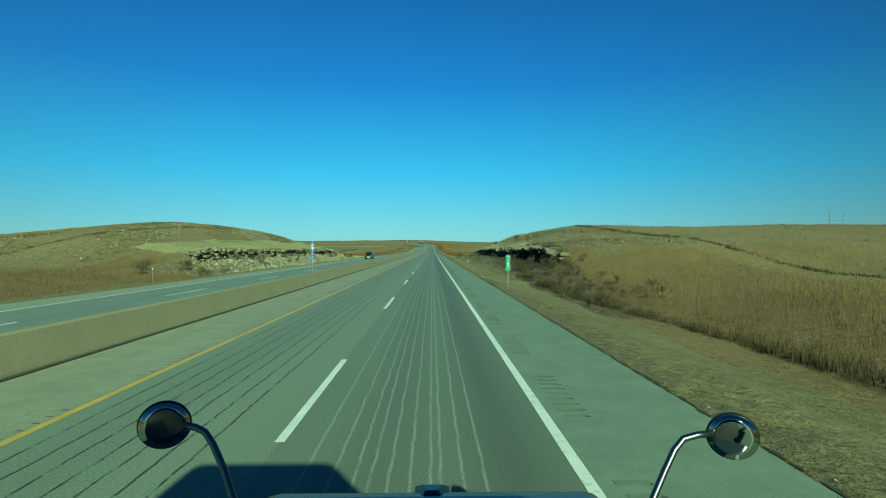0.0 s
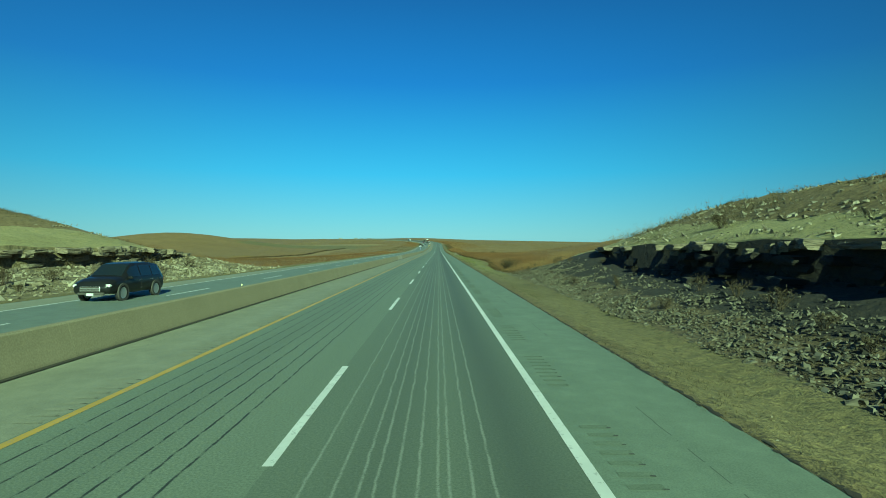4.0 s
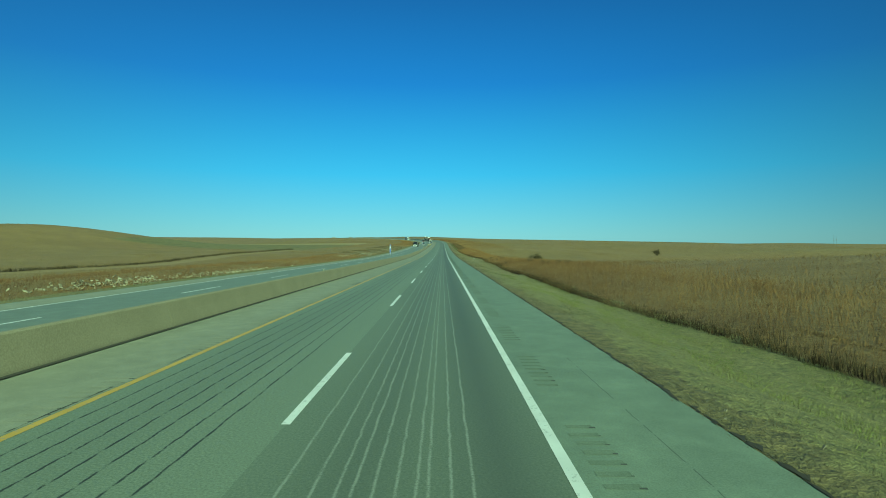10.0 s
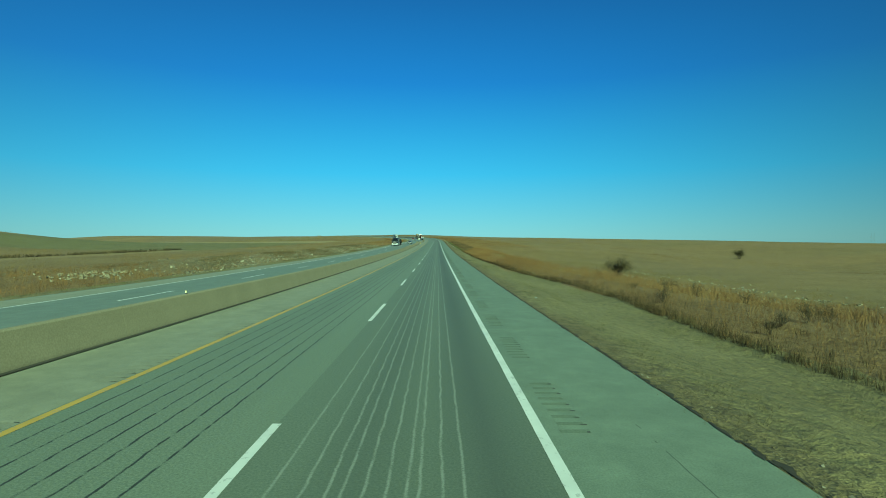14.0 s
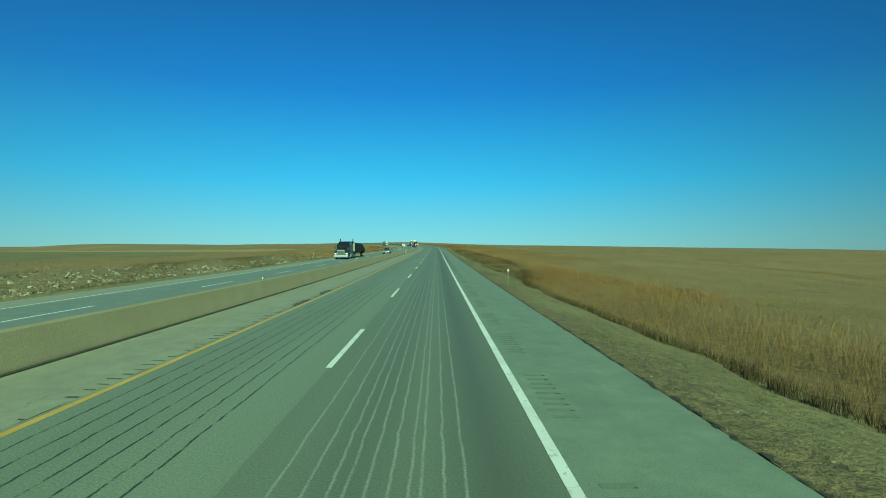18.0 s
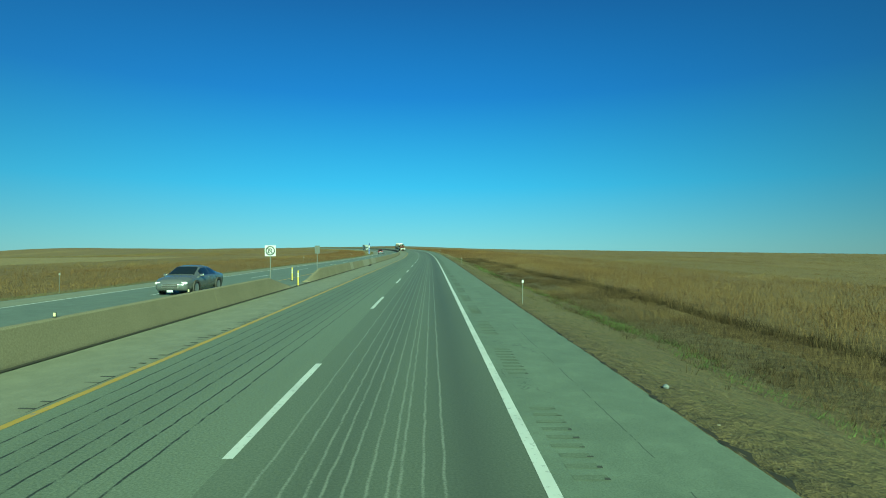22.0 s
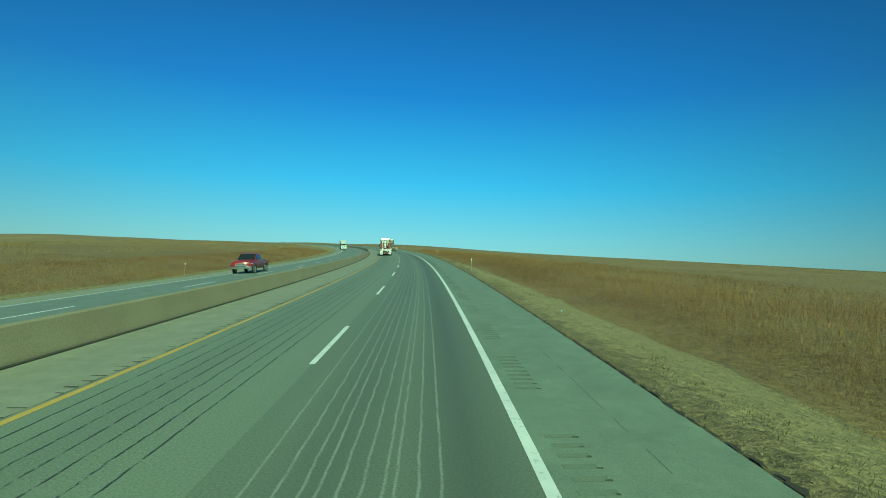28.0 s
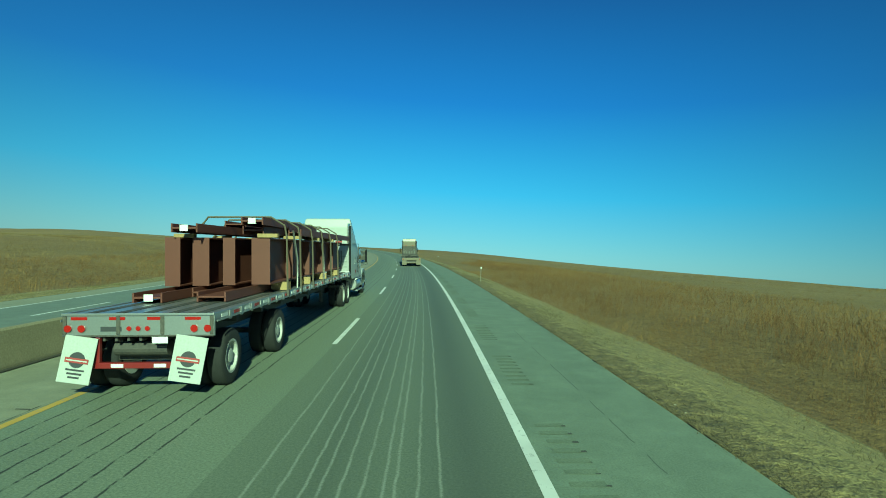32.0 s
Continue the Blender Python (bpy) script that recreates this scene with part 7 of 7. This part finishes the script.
rumble("rumble_grooves", 1.98, 2.38, 3.0, 1000, "row of ground rumble grooves", shoulder_r, 21, M_WORN)
# flat dark tips: shade at the grooves' deep ends put into colour
rumble("rumble_groove_ends", 2.32, 2.40, 3.0, 1000, "rumble groove ends coloured dark for their shade", shoulder_r, 23)
M_SCRAPE = speckled("scraped_concrete", (0.17, 0.168, 0.115), (0.235, 0.232, 0.165), 2.0, 40, 0.9, 0.2).m
rumble("rumble_grooves", -6.08, -5.70, 1.0, 440, "row of pale ground rumble grooves", shoulder_l, 22, M_SCRAPE)
rumble("rumble_groove_ends", -5.74, -5.62, 1.0, 440, "rumble groove ends coloured dark for their shade", shoulder_l, 24)


def ticks(s_from, s_to, gap, long, chance, seed, label):
    """short grooves across the edge of the inner shoulder: flat strips coloured dark for shade and silt"""
    r = np.random.default_rng(seed)
    v, f = [], []
    for a in np.arange(s_from, s_to, gap):
        if r.random() > chance:
            continue
        a += r.uniform(-0.05, 0.05)
        hi = -5.66 - r.uniform(0, 0.03)
        lo = hi - long * r.uniform(0.35, 1.1)
        w = r.uniform(0.025, 0.10)
        uu_ = [hi, hi, lo, lo]
        q = place([a, a + w, a + w * 0.8 + 0.04, a + 0.04], uu_, [0.006 - 0.008 * abs(k_ + 5.62) for k_ in uu_])
        f.append(tuple(range(len(v), len(v) + 4)))
        v += q.tolist()
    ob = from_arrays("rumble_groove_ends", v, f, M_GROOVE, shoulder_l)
    ob["label"] = label
    tagged(ob, kind="stuff")


def ragged_dark_strip(s_from, s_to, cover, seed, u_at, deep, h, parent, label, mat=M_GROOVE, run=1.6):
    """ragged dark slivers: a joint broken open here and there, or the shade of the paving's edge; deep: how far they
    reach outwards
    """
    r = np.random.default_rng(seed)
    v, f = [], []
    a = s_from
    while a < s_to:
        ln = r.uniform(0.15, 1.0) * run
        if r.random() < cover:
            x, w = u_at + r.uniform(0, 0.8) * deep, r.uniform(0.25, 1.0) * deep
            q = place([a, a + ln * 0.5, a + ln, a + ln * 0.6], [x, x + w, x + 0.1 * deep, x - 0.15 * deep], [h] * 4)
            f.append(tuple(range(len(v), len(v) + 4)))
            v += q.tolist()
        a += ln * 0.9
    ob = from_arrays("ragged_dark_strip", v, f, mat, parent)
    ob["label"] = label
    tagged(ob, kind="stuff")


ticks(440, 1000, 0.40, 0.30, 0.75, 31, "rumble grooves by the yellow line, coloured dark for shade and silt")
ticks(309.3, 312.2, 0.31, 0.45, 1.0, 32, "silted rumble groove group by the yellow line, darkened for shade")
ragged_dark_strip(440, 960, 0.7, 33, -5.635, -0.035, 0.0065, shoulder_l, "ragged open joint beside the yellow line")
ragged_dark_strip(-5, 440, 0.15, 34, -5.635, -0.035, 0.0065, shoulder_l, "ragged open joint beside the yellow line")
# dark slivers along the paving's edge: its drop-off shade put into colour
M_EDGE_SHADE = speckled("paving_edge_shade", (0.014, 0.011, 0.007), (0.036, 0.029, 0.018), 3, 40, 0.95, 0.3).m
ragged_dark_strip(-5, 960, 0.75, 35, 4.19, 0.07, -0.018, shoulder_r, "ragged dark strip for the paving edge's drop-off shade", M_EDGE_SHADE, 0.8)
ragged_dark_strip(-5, 960, 0.55, 36, 4.17, 0.12, -0.020, shoulder_r, "ragged dark strip for the paving edge's drop-off shade", M_EDGE_SHADE, 0.5)


# ---------- scuffed dark patch on the inner shoulder ----------
def scuff(s_from, s_to, u_in, label):
    r = np.random.default_rng(77)
    v, f = [], []
    for k in range(200):
        a = r.uniform(s_from, s_to)
        ln, w = r.uniform(0.15, 0.6), r.uniform(0.006, 0.02)
        x = u_in + 0.08 - abs(r.normal(0, 0.13))
        z = 0.004 + 0.0004 * (k % 12)
        q = place([a, a + ln * 0.4, a + ln, a + ln * 0.5], [x, x - w, x - 0.25 * ln, x + w * 0.5], [z - 0.008 * abs(x + 5.62)] * 4)
        i = len(v)
        v += q.tolist()
        f.append((i, i + 1, i + 2, i + 3))
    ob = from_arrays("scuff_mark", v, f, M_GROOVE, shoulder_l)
    ob["label"] = label
    tagged(ob, kind="stuff")


scuff(520.8, 523.6, -5.72, "dark scuffed tyre marks by the yellow line")
scuff(526.2, 529.0, -5.78, "dark scuffed tyre marks by the yellow line")


M_FENCE = speckled("old_fence_wood", (0.06, 0.045, 0.028), (0.11, 0.085, 0.05), 4, 40, 0.9, 0.2).m


# ---------- shrubs ----------
M_TWIG = speckled("bare_twigs", (0.045, 0.033, 0.02), (0.085, 0.062, 0.035), 4, 40, 0.9, 0.0).m
M_SCRUB = grass_material("dry_scrub_leaves", [(0.0, (0.022, 0.020, 0.009)), (0.4, (0.048, 0.039, 0.017)), (0.8, (0.085, 0.063, 0.028)), (1.0, (0.12, 0.092, 0.042))])


def shrub(name, label, s, u, size, seed, leaves=900):
    leaves = int(leaves * 2.2)
    r = np.random.default_rng(seed)
    top = empty(name, upright(s, u))
    tagged(top, label, "shrub")
    bm = bmesh.new()
    tips = []
    for k in range(14):
        a, lean = r.uniform(0, 6.283), r.uniform(0.15, 0.8)
        d = Vector((math.cos(a) * lean, math.sin(a) * lean, 1)).normalized()
        p0 = Vector((r.uniform(-0.1, 0.1), r.uniform(-0.1, 0.1), -0.1)) * size
        p1 = p0 + d * size * r.uniform(0.35, 0.55)
        p2 = p1 + (d + Vector(r.normal(0, 0.3, 3))).normalized() * size * r.uniform(0.25, 0.5)
        bm_tube([p0, p1, p2], 0.012 * size, 4, bm)
        for j in range(4):
            q = p1.lerp(p2, r.uniform(0, 1))
            e = q + (d + Vector(r.normal(0, 0.7, 3))).normalized() * size * r.uniform(0.15, 0.35)
            bm_tube([q, e], 0.006 * size, 3, bm)
            tips += [q, e]
        tips.append(p2)
    part("stem", bm, M_TWIG, top)
    c = np.array([tuple(t) for t in tips])[r.integers(len(tips), size=leaves)] + r.normal(0, 0.09 * size, (leaves, 3))
    c[:, 2] = np.abs(c[:, 2])
    d1, d2 = r.normal(0, 1, (leaves, 3)), r.normal(0, 1, (leaves, 3))
    ls = 0.024 * size ** 0.5
    v = np.stack([c, c + d1 * ls, c + d2 * ls], 1).reshape(-1, 3)
    ob = tri_mesh("foliage", v, np.arange(len(v)).reshape(-1, 3), M_SCRUB, top)
    return top


shrub("bush", "bare dark bush growing down in the creek", 504, 41, 4.6, 1, 7000)
shrub("bush", "bare dark bush standing in open prairie", 653, 155, 5.2, 2, 7000)
shrub("bush", "leafless bush on the slope below the ledge", 178, 9.2, 1.6, 3, 1500)
shrub("bush", "leafless bush on the slope below the ledge", 184, 10.5, 1.9, 4, 1500)
shrub("bush", "small bare bush on top of the cutting", 121, 19.5, 1.3, 5)
shrub("bush", "small bare bush on top of the cutting", 139, 17.0, 1.0, 6)
for i in range(90):
    s = float(rng.uniform(30, 78))
    shrub("scrub_bush", "low dark scrub on the cutting's grassy bank", s, float(rng.uniform(9.0, 15.5)), float(rng.uniform(0.4, 1.2)), 130 + i, 300)
for i in range(44):
    shrub("scrub_bush", "low dry scrub among the rubble", float(rng.uniform(62, 185)), float(rng.uniform(8.6, 13.0)), float(rng.uniform(0.4, 0.9)), 60 + i, 220)
for i in range(34):
    shrub("scrub_bush", "low dry scrub below the sunlit ledge", float(rng.uniform(50, 178)), float(rng.uniform(-31.5, -23.0)), float(rng.uniform(0.5, 1.7)), 290 + i, 420)


for i in range(26):
    shrub("scrub_bush", "dark weedy brush among the tall grass", float(rng.uniform(362, 425)), float(rng.uniform(12.5, 22)), float(rng.uniform(0.5, 1.2)), 420 + i, 260)


# ---------- power line far off ----------
def power_pole(s, u, tall):
    top = empty("power_pole", upright(s, u))
    tagged(top, "distant grey H-frame power line pole", "power pole", "power line on the hill")
    for x in (-5.4, 5.4):
        part("pole", bm_cyl(0.17, tall + 2, (x, 0, tall / 2 - 1), "z", 8, 0.12), M_FENCE, top)
    part("cross_arm", bm_box(-8.5, 8.5, -0.1, 0.1, tall - 7.0, tall - 6.88), M_FENCE, top)
    part("cross_arm", bm_box(-5.4, 5.4, -0.08, 0.08, tall - 10.0, tall - 9.92), M_FENCE, top)
    for x in (-8.0, 0, 8.0):
        part("insulator", bm_cyl(0.09, 1.8, (x, 0, tall - 7.9), "z", 6), M_SIGN_BACK, top)


power_pole(400, 312, 34)
power_pole(1290, 940, 34)


# ---------- farm sheds on the skyline ----------
def shed(s, u, w, d, h):
    top = empty("farm_shed", upright(s, u, random.uniform(-40, 40)))
    tagged(top, "small white farm shed far off on the skyline", "shed", "farm sheds")
    part("wall", bm_box(-w / 2, w / 2, -d / 2, d / 2, -1, h), M_TRUCK_WHITE, top)
    part("roof", bm_prism([(-d / 2 - 0.3, h), (0, h + 1.6), (d / 2 + 0.3, h)], -w / 2 - 0.3, w / 2 + 0.3), M_SIGN_BACK, top)


for s, u, w, d, h in ((1720, 195, 14, 9, 4), (1740, 190, 10, 8, 5), (1765, 250, 20, 10, 4.5), (1735, 135, 9, 7, 4)):
    shed(s, u, w, d, h)


# ---------- litter and debris ----------
def scrap(s, u, seed):
    r = np.random.default_rng(seed)
    top = empty("tyre_scrap", upright(s, u))
    tagged(top, "torn strip of black tyre tread lying by the barrier", "debris")
    pts = [(r.uniform(-0.1, 0.1), k * 0.22, 0.04 + 0.06 * (k % 2)) for k in range(7)]
    part("tread", bm_tube(pts, 0.06, 5), M_RUBBER, top)


scrap(681.0, -7.85, 1)
scrap(683.0, -7.95, 2)
for i, (s, u) in enumerate(((41.0, 5.3), (47.5, 4.6), (176.0, 6.2), (262.0, 5.4), (411.0, 5.1), (620.0, 4.9), (793.0, 5.6))):
    lt = empty("litter", upright(s, u))
    tagged(lt, "crumpled grey litter on the verge", "litter", "litter")
    part("scrap", bm_lathe([(0.01, -0.03), (0.055, -0.02), (0.065, 0.01), (0.03, 0.045)], (0, 0, 0.03), "z", 7), M_SIGN_BACK, lt)


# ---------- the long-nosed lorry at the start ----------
M_ARM = Mat("dull_chrome", 0.35, 1.0, (0.14, 0.145, 0.15)).m
M_MIRROR = Mat("mirror_silver", 0.05, 1.0, (0.42, 0.43, 0.42)).m


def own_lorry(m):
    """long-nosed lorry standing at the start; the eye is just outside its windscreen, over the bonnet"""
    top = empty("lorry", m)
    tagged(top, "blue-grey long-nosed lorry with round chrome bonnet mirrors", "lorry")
    mat = paint("blue_grey_paint", (0.035, 0.06, 0.075), 0.25, 0.15)
    part("chassis", bm_box(-0.45, 0.45, -7.2, 2.2, 0.62, 0.9, 0.02), M_FRAME, top)
    cab = part("cab", bm_prism([(-3.6, 0.95), (-3.6, 3.75), (-3.4, 3.98), (-1.5, 4.02), (-1.15, 3.85), (-0.75, 3.1), (-0.5, 2.85), (-0.22, 1.7), (-0.2, 0.95)], -1.22, 1.22, 0.08, None, [0, 0.12, 0.42, 0.5, 0.42, 0.2, 0.1, 0.02, 0]), mat, top)
    part("windscreen", bm_prism([(-0.50, 2.75), (-0.46, 2.76), (-0.19, 1.76), (-0.24, 1.74)], -1.0, 1.0), M_GLASS_DARK, cab)
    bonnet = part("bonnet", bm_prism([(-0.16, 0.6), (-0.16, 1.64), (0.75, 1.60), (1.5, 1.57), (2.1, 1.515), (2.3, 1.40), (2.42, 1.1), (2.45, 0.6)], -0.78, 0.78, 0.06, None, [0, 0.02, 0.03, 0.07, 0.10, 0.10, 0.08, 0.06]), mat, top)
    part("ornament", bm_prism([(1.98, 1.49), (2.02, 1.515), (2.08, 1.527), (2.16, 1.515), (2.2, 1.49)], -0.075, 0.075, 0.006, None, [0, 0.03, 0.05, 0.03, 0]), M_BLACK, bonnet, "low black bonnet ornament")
    part("bumper", bm_box(-1.15, 1.15, 2.46, 2.72, 0.35, 0.7, 0.06), M_CHROME, top)
    part("grille", bm_box(-0.5, 0.5, 2.43, 2.47, 0.75, 1.3, 0.02), M_CHROME, top)
    for sx in (-1, 1):
        part("wing", bm_prism([(0.7, 0.55), (0.8, 1.0), (1.2, 1.25), (1.8, 1.28), (2.3, 1.05), (2.4, 0.6), (2.1, 0.6), (1.9, 1.0), (1.3, 1.02), (1.05, 0.6)], min(sx * 0.62, sx * 1.15), max(sx * 0.62, sx * 1.15), 0.03), mat, top)
        part("side_window", bm_prism([(-1.3, 1.95), (-1.3, 2.6), (-0.75, 2.6), (-0.5, 1.98)], min(sx * 1.19, sx * 1.225), max(sx * 1.19, sx * 1.225)), M_GLASS_DARK, cab)
        part("exhaust_stack", bm_cyl(0.075, 3.0, (sx * 1.06, -3.8, 2.4), "z", 16), M_CHROME, top)
        part("headlamp", bm_box(min(sx * 0.8, sx * 1.1), max(sx * 0.8, sx * 1.1), 2.38, 2.47, 0.82, 1.02, 0.03), M_LAMP_GLASS, top)
        tyre_wheel(top, sx * 1.0, 1.5, outer=sx, rim=M_CHROME)
        for y in (-5.2, -6.5):
            tyre_wheel(top, sx * 1.06, y, outer=sx)
            tyre_wheel(top, sx * 0.74, y, outer=sx)
        if sx < 0:
            cx, cz, arm = -1.026, 1.825, [(-0.64, 1.80, 1.36), (-0.718, 1.9, 1.557), (-0.783, 1.96, 1.664), (-0.837, 1.99, 1.75), (-0.872, 2.0, 1.796), (-0.91, 2.0, 1.815), (-0.955, 2.01, 1.82)]
        else:
            cx, cz, arm = 1.18, 1.764, [(0.68, 1.80, 1.36), (0.817, 1.9, 1.557), (0.893, 1.96, 1.647), (0.945, 1.99, 1.716), (0.985, 2.0, 1.755), (1.04, 2.0, 1.77), (1.10, 2.01, 1.772)]
        part("mirror_arm", bm_tube(arm, 0.0135, 10), M_ARM, top, "chrome mirror arm", True)
        back = part("mirror", bm_lathe([(0.102, -0.012), (0.106, 0.0), (0.098, 0.03), (0.06, 0.06), (0.01, 0.07)], (0, 0, 0), "y", 32), M_BLACK, top, "round convex mirror in a black rim", True)
        part("mirror_glass", bm_lathe([(0.002, -0.0165), (0.035, -0.0160), (0.07, -0.0148), (0.1, -0.0125)], (0, 0, 0), "y", 32), M_MIRROR, back, smooth=True)
        back.matrix_basis = Matrix.Translation((cx, 2.0, cz)) @ Matrix.Rotation(radians(180 - 22 * sx), 4, "Z") @ Matrix.Rotation(radians(-6), 4, "X") @ Matrix.Scale(0.9, 4)


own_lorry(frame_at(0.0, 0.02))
